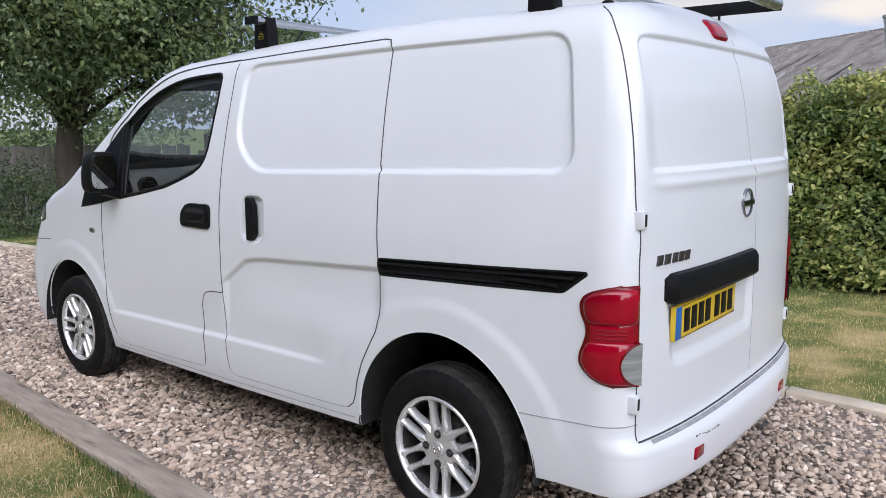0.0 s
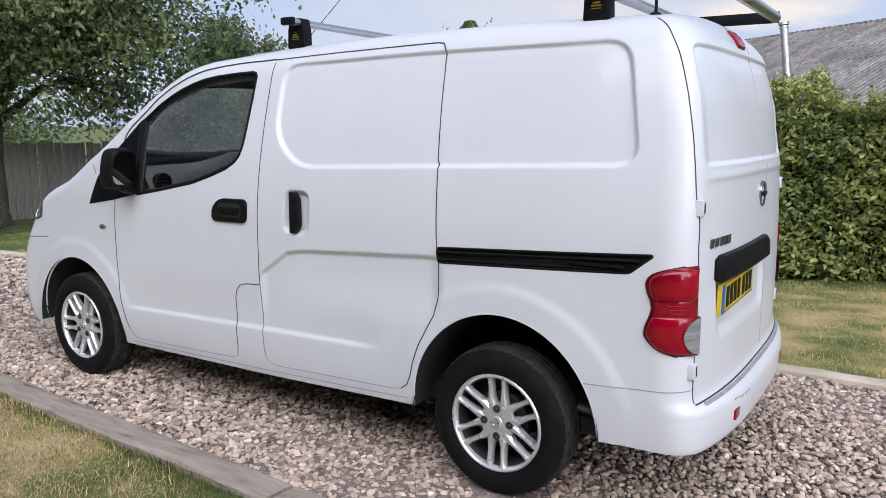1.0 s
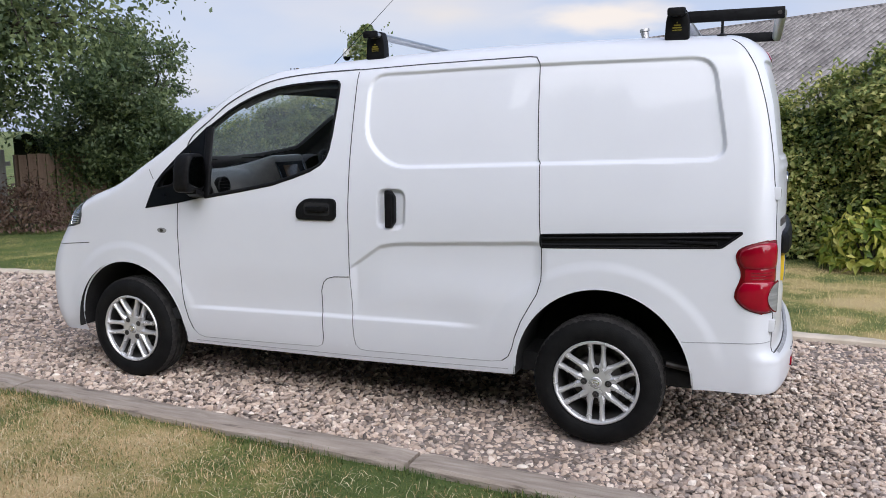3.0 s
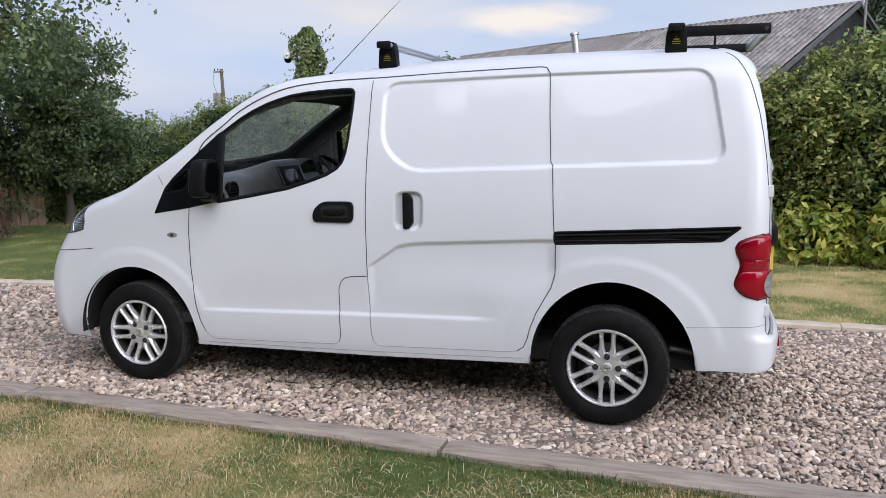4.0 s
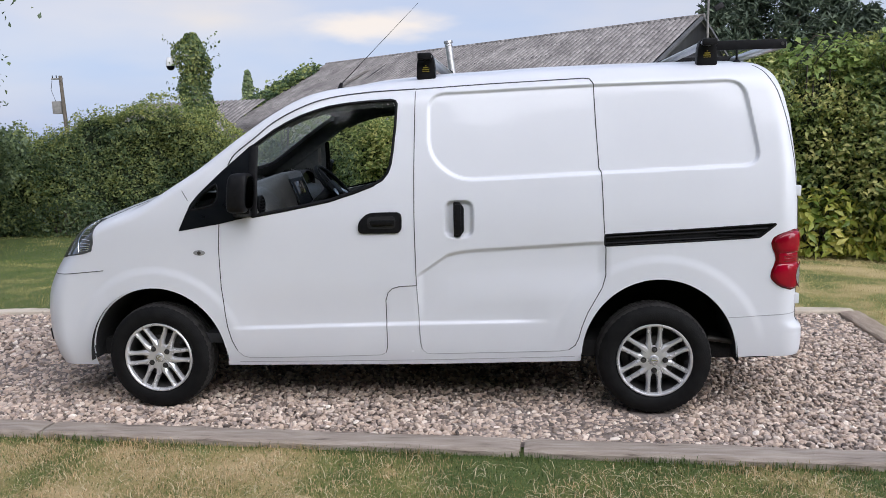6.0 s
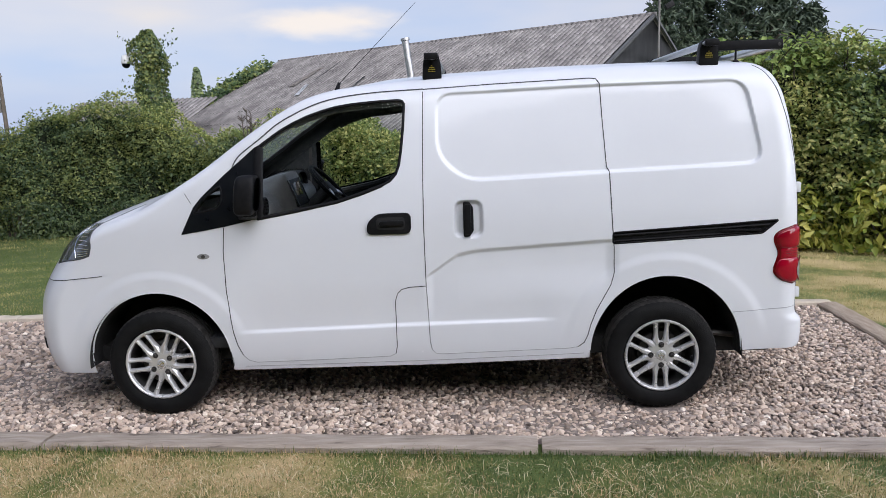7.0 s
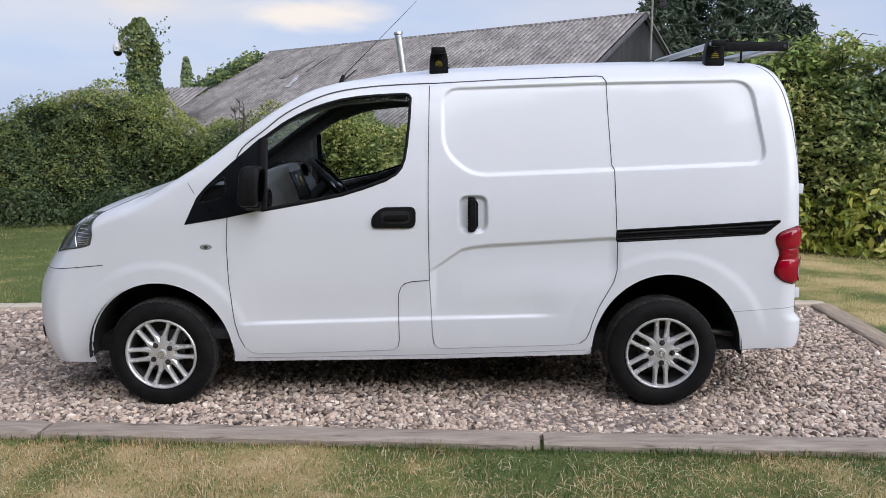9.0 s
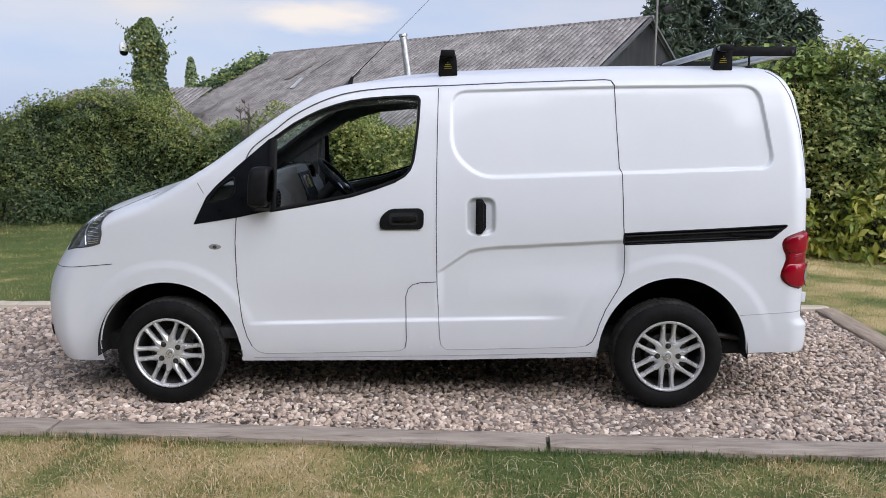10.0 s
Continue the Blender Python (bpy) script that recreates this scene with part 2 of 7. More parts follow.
TIMBER = mat("silvered_fence_timber", (0.156, 0.149, 0.138), (0.252, 0.238, 0.222), rough=0.9, scale=5, bump=0.4, bump_scale=40, stretch=(6, 6, 0.6))
BROWNTIMBER = mat("brown_fence_timber", (0.156, 0.101, 0.072), (0.228, 0.155, 0.114), rough=0.9, scale=5, bump=0.4, bump_scale=40, stretch=(6, 6, 0.6))
BARK = mat("bark", (0.054, 0.045, 0.036), (0.102, 0.086, 0.070), rough=0.95, scale=7, bump=1.0, bump_scale=22, stretch=(1, 1, 0.35))
ROOFSHEET = mat("weathered_fibre_cement", (0.156, 0.143, 0.140), (0.312, 0.292, 0.282), rough=0.95, scale=1.3, bump=0.3, bump_scale=9, detail=10, stretch=(1.0, 0.45, 1.0))


def wave_shade_dirt(m, pitch):
    """Stripes in step with corrugated sheet that runs along its own y: painted shading, with lichen and soot."""
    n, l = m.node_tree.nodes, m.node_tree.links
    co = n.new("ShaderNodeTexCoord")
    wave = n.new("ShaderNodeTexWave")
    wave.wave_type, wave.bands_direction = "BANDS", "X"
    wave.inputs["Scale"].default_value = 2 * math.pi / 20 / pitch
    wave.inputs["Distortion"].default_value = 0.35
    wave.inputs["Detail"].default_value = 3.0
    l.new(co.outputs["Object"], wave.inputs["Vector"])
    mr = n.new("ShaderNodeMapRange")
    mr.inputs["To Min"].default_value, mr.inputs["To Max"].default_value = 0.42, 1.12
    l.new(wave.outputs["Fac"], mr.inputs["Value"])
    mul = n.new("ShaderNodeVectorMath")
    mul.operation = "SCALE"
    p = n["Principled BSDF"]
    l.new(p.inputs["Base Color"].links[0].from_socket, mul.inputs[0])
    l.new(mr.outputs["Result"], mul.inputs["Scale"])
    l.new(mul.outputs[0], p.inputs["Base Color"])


def lichen(m, scale, low, high):
    """Fine mottling of lichen and soot over a surface."""
    n, l = m.node_tree.nodes, m.node_tree.links
    co = n.new("ShaderNodeTexCoord")
    t = n.new("ShaderNodeTexNoise")
    t.inputs["Scale"].default_value, t.inputs["Detail"].default_value, t.inputs["Roughness"].default_value = scale, 8.0, 0.75
    l.new(co.outputs["Object"], t.inputs["Vector"])
    mr = n.new("ShaderNodeMapRange")
    mr.inputs["From Min"].default_value, mr.inputs["From Max"].default_value = 0.36, 0.64
    mr.inputs["To Min"].default_value, mr.inputs["To Max"].default_value = low, high
    l.new(t.outputs["Fac"], mr.inputs["Value"])
    mul = n.new("ShaderNodeVectorMath")
    mul.operation = "SCALE"
    p = n["Principled BSDF"]
    l.new(p.inputs["Base Color"].links[0].from_socket, mul.inputs[0])
    l.new(mr.outputs["Result"], mul.inputs["Scale"])
    l.new(mul.outputs[0], p.inputs["Base Color"])


# the corrugation's shading is painted on here as stripes, along with grime
wave_shade_dirt(ROOFSHEET, 0.25)
lichen(ROOFSHEET, 3.5, 0.62, 1.38)
DARKWALL = mat("dark_boarding", (0.05, 0.052, 0.058), (0.075, 0.077, 0.083), rough=0.9, scale=3, bump=0.3, bump_scale=20, stretch=(1, 1, 0.3))
FLUE = mat("flue_steel", (0.42, 0.42, 0.43), (0.28, 0.28, 0.28), rough=0.42, metal=0.8, scale=6)
POLE = mat("grey_pole", (0.12, 0.115, 0.11), (0.17, 0.165, 0.16), rough=0.9, scale=4)
CAMWHITE = mat("cctv_white", (0.7, 0.7, 0.7), (0.62, 0.62, 0.62), rough=0.4)
PALESHEET = mat("bare_roof_sheet", (0.34, 0.30, 0.27), (0.25, 0.22, 0.20), rough=0.9, scale=2)
FARWHITE = mat("distant_white_paint", (0.65, 0.66, 0.68), (0.5, 0.5, 0.52), rough=0.5, scale=3)

HEDGE = leafy("hedge_leaves", (0.060, 0.105, 0.034), (0.215, 0.275, 0.075), (0.540, 0.515, 0.185), through=0.36, patch=1.5)
# paler young leaves for the hedge top, sunlight there put into the colour too
CREST = leafy("young_sunlit_ivy_leaves", (0.085, 0.135, 0.045), (0.215, 0.270, 0.080), (0.420, 0.420, 0.130), through=0.38, patch=0.9)
IVY = leafy("ivy_leaves", (0.036, 0.068, 0.035), (0.098, 0.150, 0.058), (0.265, 0.295, 0.090), through=0.36, patch=0.9)
SPOTTED = leafy("variegated_laurel_leaves", (0.103, 0.172, 0.024), (0.276, 0.310, 0.048), (0.575, 0.529, 0.132), patch=2.5, through=0.3)
# darkened leaves: shade at the hedge's foot and under the tree is in the colour
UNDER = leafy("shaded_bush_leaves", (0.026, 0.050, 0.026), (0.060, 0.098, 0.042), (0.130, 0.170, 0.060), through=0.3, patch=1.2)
VINE = leafy("climber_leaves", (0.14, 0.21, 0.06), (0.24, 0.34, 0.09), (0.40, 0.48, 0.14), through=0.4, patch=2.0)
OAK = leafy("tree_leaves", (0.092, 0.135, 0.078), (0.178, 0.238, 0.118), (0.320, 0.375, 0.165), through=0.48, patch=1.0)
CONIFER = leafy("conifer_needles", (0.026, 0.042, 0.030), (0.050, 0.074, 0.048), (0.078, 0.105, 0.062), rough=0.7, through=0.15)
BROWNBUSH = leafy("brown_shrub_leaves", (0.08, 0.045, 0.034), (0.14, 0.08, 0.058), (0.18, 0.12, 0.075))
# near-black stand-in for the shade deep inside a hedge
INNER = mat("hedge_inner_shade", (0.012, 0.020, 0.008), (0.026, 0.034, 0.014), rough=1.0, scale=9, bump=1.0, bump_scale=14)
GRASS = ramped(mat("lawn_blades", (0.112, 0.106, 0.105), (0.224, 0.211, 0.210), rough=0.7, scale=1.7, island=True, detail=7),
               [(0.46, (0.058, 0.102, 0.020)), (0.64, (0.128, 0.160, 0.036)), (0.76, (0.320, 0.235, 0.095)), (0.92, (0.640, 0.455, 0.260))], 0.62, 0.85)
STRAW = mat("dry_straw", (0.56, 0.46, 0.28), (0.74, 0.63, 0.42), rough=0.75, scale=4, island=True)
TURF = ramped(mat("lawn_turf", (0.111, 0.105, 0.100), (0.221, 0.210, 0.200), rough=0.95, scale=1.7, bump=0.9, bump_scale=60, detail=14),
              [(0.38, (0.083, 0.115, 0.026)), (0.50, (0.171, 0.183, 0.048)), (0.58, (0.335, 0.268, 0.112)), (0.70, (0.475, 0.365, 0.190))])


def dry_patch(m, x, y, reach, amount):
    """Shift the ramp towards its dry end round one worn place in the lawn."""
    n, l = m.node_tree.nodes, m.node_tree.links
    ramp = [k for k in n if k.bl_idname == "ShaderNodeValToRGB"][0]
    co = n.new("ShaderNodeTexCoord")
    far = n.new("ShaderNodeVectorMath")
    far.operation = "DISTANCE"
    far.inputs[1].default_value = (x, y, 0.0)
    l.new(co.outputs["Object"], far.inputs[0])
    mr = n.new("ShaderNodeMapRange")
    mr.inputs["From Max"].default_value = reach
    mr.inputs["To Min"].default_value, mr.inputs["To Max"].default_value = amount, 0.0
    l.new(far.outputs["Value"], mr.inputs["Value"])
    add = n.new("ShaderNodeMath")
    l.new(ramp.inputs["Fac"].links[0].from_socket, add.inputs[0])
    l.new(mr.outputs["Result"], add.inputs[1])
    l.new(add.outputs[0], ramp.inputs["Fac"])


def damp_edge(m, reach, amount):
    """Shift the ramp towards green in the uncut strip along the near edging."""
    n, l = m.node_tree.nodes, m.node_tree.links
    ramp = [k for k in n if k.bl_idname == "ShaderNodeValToRGB"][0]
    co = n.new("ShaderNodeTexCoord")
    dot = n.new("ShaderNodeVectorMath")
    dot.operation = "DOT_PRODUCT"
    dot.inputs[1].default_value = (-0.0485, -1.0, 0.0)
    l.new(co.outputs["Object"], dot.inputs[0])
    ragged = n.new("ShaderNodeTexNoise")
    ragged.inputs["Scale"].default_value = 3.0
    l.new(co.outputs["Object"], ragged.inputs["Vector"])
    off = n.new("ShaderNodeMath")
    off.operation = "MULTIPLY_ADD"
    off.inputs[1].default_value = 0.22
    l.new(ragged.outputs["Fac"], off.inputs[0])
    l.new(dot.outputs["Value"], off.inputs[2])
    mr = n.new("ShaderNodeMapRange")
    mr.interpolation_type = "SMOOTHSTEP"
    mr.inputs["From Min"].default_value, mr.inputs["From Max"].default_value = 0.52, 0.52 + reach
    mr.inputs["To Min"].default_value, mr.inputs["To Max"].default_value = amount, 0.0
    l.new(off.outputs[0], mr.inputs["Value"])
    add = n.new("ShaderNodeMath")
    l.new(ramp.inputs["Fac"].links[0].from_socket, add.inputs[0])
    l.new(mr.outputs["Result"], add.inputs[1])
    l.new(add.outputs[0], ramp.inputs["Fac"])


FARGRASS = ramped(mat("far_lawn_blades", (0.092, 0.096, 0.090), (0.184, 0.192, 0.180), rough=0.8, scale=1.7, island=True, detail=9),
                  [(0.40, (0.092, 0.136, 0.031)), (0.53, (0.225, 0.250, 0.070)), (0.62, (0.400, 0.335, 0.140)), (0.76, (0.600, 0.490, 0.245))], 0.26, 0.86)
for m_ in (GRASS, TURF, FARGRASS):
    dry_patch(m_, -0.3, -1.5, 2.1, 0.17)
    dry_patch(m_, 0.9, -1.45, 1.3, 0.13)
    dry_patch(m_, 3.0, -1.5, 0.9, 0.12)
    dry_patch(m_, 6.8, 3.2, 4.6, 0.20)
    dry_patch(m_, -6.0, 7.0, 9.0, -0.11)
    dry_patch(m_, 2.4, -0.8, 2.0, -0.10)
    dry_patch(m_, 1.2, -0.72, 1.1, -0.05)
    dry_patch(m_, 1.9, -0.85, 1.0, -0.09)
    dry_patch(m_, 3.9, 4.3, 2.6, 0.16)
damp_edge(GRASS, 0.14, -0.22)
damp_edge(TURF, 0.14, -0.13)


# ---- mesh tools ----
def sheet(name, verts, faces, material, smooth=True, normals=None):
    """A mesh datablock from arrays: faces is an (n, k) array of one polygon size."""
    verts, faces = np.asarray(verts, np.float32), np.asarray(faces, np.int32)
    me = bpy.data.meshes.new(name)
    n, k = faces.shape
    me.vertices.add(len(verts))
    me.vertices.foreach_set("co", verts.ravel())
    me.loops.add(n * k)
    me.loops.foreach_set("vertex_index", faces.ravel())
    me.polygons.add(n)
    me.polygons.foreach_set("loop_start", np.arange(0, n * k, k, dtype=np.int32))
    me.polygons.foreach_set("use_smooth", np.full(n, smooth))
    me.update(calc_edges=True)
    me.materials.append(material)
    if normals is not None:
        me.normals_split_custom_set_from_vertices(np.asarray(normals, np.float32).tolist())
    return me


def thing(name, label, category, group="", kind="", at=(0, 0, 0)):
    ob = new(name)
    ob.empty_display_size = 0.2
    ob.location = at
    return tagged(ob, label, category, group, kind)


def under(ob, parent):
    ob.parent = parent
    return ob


def bm_mesh(name, bm, material, smooth=False):
    me = bpy.data.meshes.new(name)
    bm.to_mesh(me)
    bm.free()
    me.materials.append(material)
    if smooth:
        me.polygons.foreach_set("use_smooth", np.full(len(me.polygons), True))
        me.set_sharp_from_angle(angle=radians(38))
    return me


def part(name, bm, material, parent=None, label="", smooth=True):
    ob = new(name, bm_mesh(name, bm, material, smooth))
    if parent:
        ob.parent = parent
    return tagged(ob, label)


def box(bm, lo, hi, bevel=0.0, m=None, seg=2):
    """A bevelled block between two corners, turned by m."""
    lo, hi = Vector(lo), Vector(hi)
    made = bmesh.ops.create_cube(bm, size=1.0)["verts"]
    bmesh.ops.transform(bm, matrix=Matrix.Translation((lo + hi) / 2) @ Matrix.Diagonal((*(hi - lo), 1)), verts=made)
    if bevel:
        edges = list({e for v in made for e in v.link_edges})
        made = list({v for f in bmesh.ops.bevel(bm, geom=edges, offset=bevel, segments=seg, profile=0.6, affect="EDGES")["faces"] for v in f.verts} | {v for v in made if v.is_valid})
    if m is not None:
        bmesh.ops.transform(bm, matrix=m, verts=made)
    return made


def tube(bm, points, radius, sides=8, cap=True):
    """A round bar through points; radius is one number or one for each point."""
    points = [Vector(p) for p in points]
    radii = radius if isinstance(radius, (list, tuple)) else [radius] * len(points)
    rings = []
    side = None
    for i, p in enumerate(points):
        way = (points[min(i + 1, len(points) - 1)] - points[max(i - 1, 0)]).normalized()
        if side is None:
            side = way.orthogonal().normalized()
        side = (side - way * side.dot(way)).normalized()
        up = way.cross(side)
        rings.append([bm.verts.new(p + radii[i] * (math.cos(a) * side + math.sin(a) * up)) for a in [2 * math.pi * j / sides for j in range(sides)]])
    for a, b in zip(rings, rings[1:]):
        for j in range(sides):
            bm.faces.new((a[j], a[(j + 1) % sides], b[(j + 1) % sides], b[j]))
    if cap:
        bm.faces.new(rings[0][::-1])
        bm.faces.new(rings[-1])


def spun(bm, profile, sides=64, axis="Y", centre=(0, 0, 0)):
    """Turn a closed or open profile of (radius, along) round an axis."""
    cx, cy, cz = centre
    rings = []
    for r, h in profile:
        ring = []
        for j in range(sides):
            a = 2 * math.pi * j / sides
            p = (r * math.cos(a), h, r * math.sin(a)) if axis == "Y" else (r * math.cos(a), r * math.sin(a), h) if axis == "Z" else (h, r * math.cos(a), r * math.sin(a))
            ring.append(bm.verts.new((cx + p[0], cy + p[1], cz + p[2])))
        rings.append(ring)
    for a, b in zip(rings, rings[1:]):
        for j in range(sides):
            bm.faces.new((a[j], a[(j + 1) % sides], b[(j + 1) % sides], b[j]))
    return rings


def prism(bm, outline, lo, hi, axis=1, bevel=0.0):
    """A flat outline given in the two other axes, made solid along axis from lo to hi."""
    def put(p, h):
        return (h, p[0], p[1]) if axis == 0 else (p[0], h, p[1]) if axis == 1 else (p[0], p[1], h)
    a = [bm.verts.new(put(p, lo)) for p in outline]
    b = [bm.verts.new(put(p, hi)) for p in outline]
    bm.faces.new(a)
    bm.faces.new(b[::-1])
    n = len(a)
    side_faces = [bm.faces.new((a[i], b[i], b[(i + 1) % n], a[(i + 1) % n])) for i in range(n)]
    bmesh.ops.recalc_face_normals(bm, faces=bm.faces)
    if bevel:
        rim = [e for e in bm.edges if (e.verts[0] in a and e.verts[1] in a) or (e.verts[0] in b and e.verts[1] in b)]
        bmesh.ops.bevel(bm, geom=rim, offset=bevel, segments=2, profile=0.6, affect="EDGES")


def rounded(points, r=0.03, steps=4):
    """Round the corners of a closed outline."""
    out = []
    n = len(points)
    for i in range(n):
        p0, p1, p2 = (Vector((*points[j % n], 0)) for j in (i - 1, i, i + 1))
        ra = min(r, (p0 - p1).length * 0.45, (p2 - p1).length * 0.45)
        a, b = p1 + (p0 - p1).normalized() * ra, p1 + (p2 - p1).normalized() * ra
        for s in range(steps + 1):
            t = s / steps
            q = a * (1 - t) ** 2 + p1 * 2 * t * (1 - t) + b * t * t
            out.append((q.x, q.y))
    return out


def inside(poly, x, z):
    """Which of the points lie in the outline."""
    poly = np.asarray(poly, float)
    hit = np.zeros(np.shape(x), bool)
    for (x0, z0), (x1, z1) in zip(poly, np.roll(poly, -1, 0)):
        if z0 != z1:
            hit ^= ((z0 > z) != (z1 > z)) & (x < (x1 - x0) * (z - z0) / (z1 - z0) + x0)
    return hit


def nearest(poly, x, z, closed=True):
    """Distance to an outline, and the nearest point on it."""
    poly = np.asarray(poly, float)
    best = np.full(np.shape(x), 9.0)
    nx, nz = np.array(x, float), np.array(z, float)
    pairs = list(zip(poly, np.roll(poly, -1, 0))) if closed else list(zip(poly[:-1], poly[1:]))
    for (x0, z0), (x1, z1) in pairs:
        dx, dz = x1 - x0, z1 - z0
        k = np.clip(((x - x0) * dx + (z - z0) * dz) / (dx * dx + dz * dz + 1e-12), 0, 1)
        px, pz = x0 + k * dx, z0 + k * dz
        d = np.hypot(x - px, z - pz)
        m = d < best
        best = np.where(m, d, best)
        nx, nz = np.where(m, px, nx), np.where(m, pz, nz)
    return best, nx, nz


def signed(poly, x, z):
    """Signed distance, negative inside."""
    d = nearest(poly, x, z)[0]
    return np.where(inside(poly, x, z), -d, d)


def smooth01(v, a, b):
    t = np.clip((v - a) / (b - a), 0, 1)
    return t * t * (3 - 2 * t)


def table(pairs, blur=0.03):
    """A smooth curve through (place, value) pairs."""
    p = np.array(pairs, float)
    xs = np.arange(p[0, 0] - 0.3, p[-1, 0] + 0.3, 0.005)
    vs = np.interp(xs, p[:, 0], p[:, 1])
    n = max(1, int(3 * blur / 0.005))
    k = np.exp(-0.5 * (np.arange(-n, n + 1) * 0.005 / blur) ** 2)
    vs = np.convolve(np.pad(vs, n, "edge"), k / k.sum(), "valid")
    return lambda x: np.interp(x, xs, vs)


# ---- the van's skin: one smooth field, cut into its panels ----
YC = 0.8375
half_width = table([(0.2, 0.775), (0.28, 0.812), (0.36, 0.832), (0.5, 0.841), (0.8, 0.841), (1.1, 0.8375), (1.3, 0.8125), (1.5, 0.7725), (1.69, 0.725), (1.77, 0.705), (1.95, 0.655)], 0.05)
roof_line = table([(-1.0, 0.72), (-0.85, 0.84), (-0.7, 0.955), (-0.5, 1.086), (-0.33, 1.146), (-0.13, 1.215), (0.05, 1.260), (0.17, 1.306), (0.30, 1.388), (0.405, 1.464), (0.505, 1.536), (0.653, 1.632), (0.75, 1.686), (0.832, 1.726), (1.01, 1.784), (1.25, 1.833), (1.55, 1.856), (2.16, 1.878), (2.6, 1.884), (3.1, 1.882), (3.5, 1.865)], 0.035)
nose = table([(0.15, 0.16), (0.24, 0.08), (0.32, 0.03), (0.42, 0.0), (0.6, 0.0), (0.7, 0.02), (0.8, 0.07), (0.92, 0.155), (1.02, 0.225), (1.1, 0.33), (1.2, 0.55)], 0.03)
tail = table([(0.2, 3.46), (0.31, 3.52), (0.36, 3.555), (0.44, 3.560), (0.485, 3.558), (0.505, 3.545), (0.522, 3.507), (0.55, 3.500), (0.8, 3.50), (1.0, 3.497), (1.2, 3.49), (1.34, 3.48), (1.57, 3.45), (1.7, 3.42), (1.8, 3.378), (1.9, 3.31), (2.0, 3.25)], 0.012)
low_edge = table([(-0.9, 0.285), (-0.3, 0.27), (0.4, 0.285), (1.5, 0.298), (2.4, 0.325), (3.1, 0.345), (3.6, 0.375)], 0.03)

PANEL = rounded([(1.55, 1.42), (1.55, 1.745), (2.40, 1.765), (3.165, 1.772), (3.245, 1.34), (1.70, 1.288)], 0.09, 6)
POCKET = rounded([(1.634, 0.992), (1.634, 1.186), (1.784, 1.186), (1.784, 0.992)], 0.05, 5)
WINDOW = [(0.609, 1.497), (0.715, 1.571), (0.79, 1.612), (0.864, 1.645), (0.94, 1.67), (1.014, 1.689), (1.11, 1.703), (1.224, 1.712), (1.35, 1.717), (1.372, 1.712), (1.382, 1.697), (1.376, 1.585), (1.362, 1.453), (1.35, 1.38), (1.333, 1.335), (1.305, 1.302), (1.258, 1.276), (1.15, 1.237), (1.019, 1.197), (0.80, 1.155), (0.592, 1.119)]
CORNER = [(0.178, 1.043), (0.251, 1.19), (0.30, 1.245), (0.418, 1.352), (0.591, 1.497), (0.609, 1.497), (0.592, 1.119), (0.410, 1.080)]
QUARTER = rounded([(0.245, 1.153), (0.305, 1.235), (0.400, 1.300), (0.407, 1.225), (0.378, 1.180)], 0.02, 3)
FRONT_DOOR = [(0.409, 1.078), (0.398, 0.946), (0.400, 0.730), (0.422, 0.511), (0.44, 0.43), (0.465, 0.373), (0.495, 0.342), (0.535, 0.330), (0.940, 0.340), (1.27, 0.352), (1.30, 0.368), (1.309, 0.41), (1.308, 0.657), (1.322, 0.700), (1.345, 0.722), (1.385, 0.733), (1.476, 0.738), (1.473, 1.040), (1.475, 1.335), (1.482, 1.758), (1.254, 1.748), (1.074, 1.715), (0.895, 1.655), (0.746, 1.58), (0.597, 1.487), (0.592, 1.119)]
SLIDE_DOOR = [(1.482, 1.770), (1.853, 1.786), (2.36, 1.801), (2.393, 1.797), (2.412, 1.769), (2.420, 1.569), (2.434, 1.34), (2.446, 1.32), (2.458, 1.042), (2.468, 0.922), (2.468, 0.790), (2.45, 0.725), (2.415, 0.663), (2.375, 0.59), (2.345, 0.51), (2.331, 0.455), (2.312, 0.412), (2.28, 0.388), (2.228, 0.380), (1.557, 0.360), (1.520, 0.364), (1.497, 0.388), (1.489, 0.43), (1.476, 0.738), (1.473, 1.040), (1.475, 1.335)]
FLAP = [(1.309, 0.41), (1.308, 0.657), (1.322, 0.700), (1.345, 0.722), (1.385, 0.733), (1.476, 0.738), (1.489, 0.43), (1.48, 0.372), (1.32, 0.372)]
TRACK = rounded([(2.462, 0.942), (2.462, 1.000), (3.318, 1.045), (3.235, 0.978)], 0.012, 3)
F_ARCH = [(0.396 * math.cos(a) + 0.008, 0.335 + 0.396 * math.sin(a)) for a in np.linspace(-0.22, math.pi + 0.22, 40)] + [(-0.42, 0.1), (0.44, 0.1)]
R_ARCH = [(0.400 * math.cos(a) + 2.742, 0.345 + 0.424 * math.sin(a)) for a in np.linspace(-0.12, math.pi + 0.12, 40)] + [(2.31, 0.1), (3.17, 0.1)]
lamp_edge = table([(0.70, 3.42), (0.708, 3.39), (0.722, 3.345), (0.745, 3.315), (0.77, 3.296), (0.80, 3.298), (0.83, 3.310), (0.863, 3.319), (0.89, 3.315), (0.92, 3.300), (0.95, 3.294), (0.975, 3.305), (0.992, 3.335), (1.008, 3.39), (1.018, 3.44), (1.03, 3.48)], 0.005)


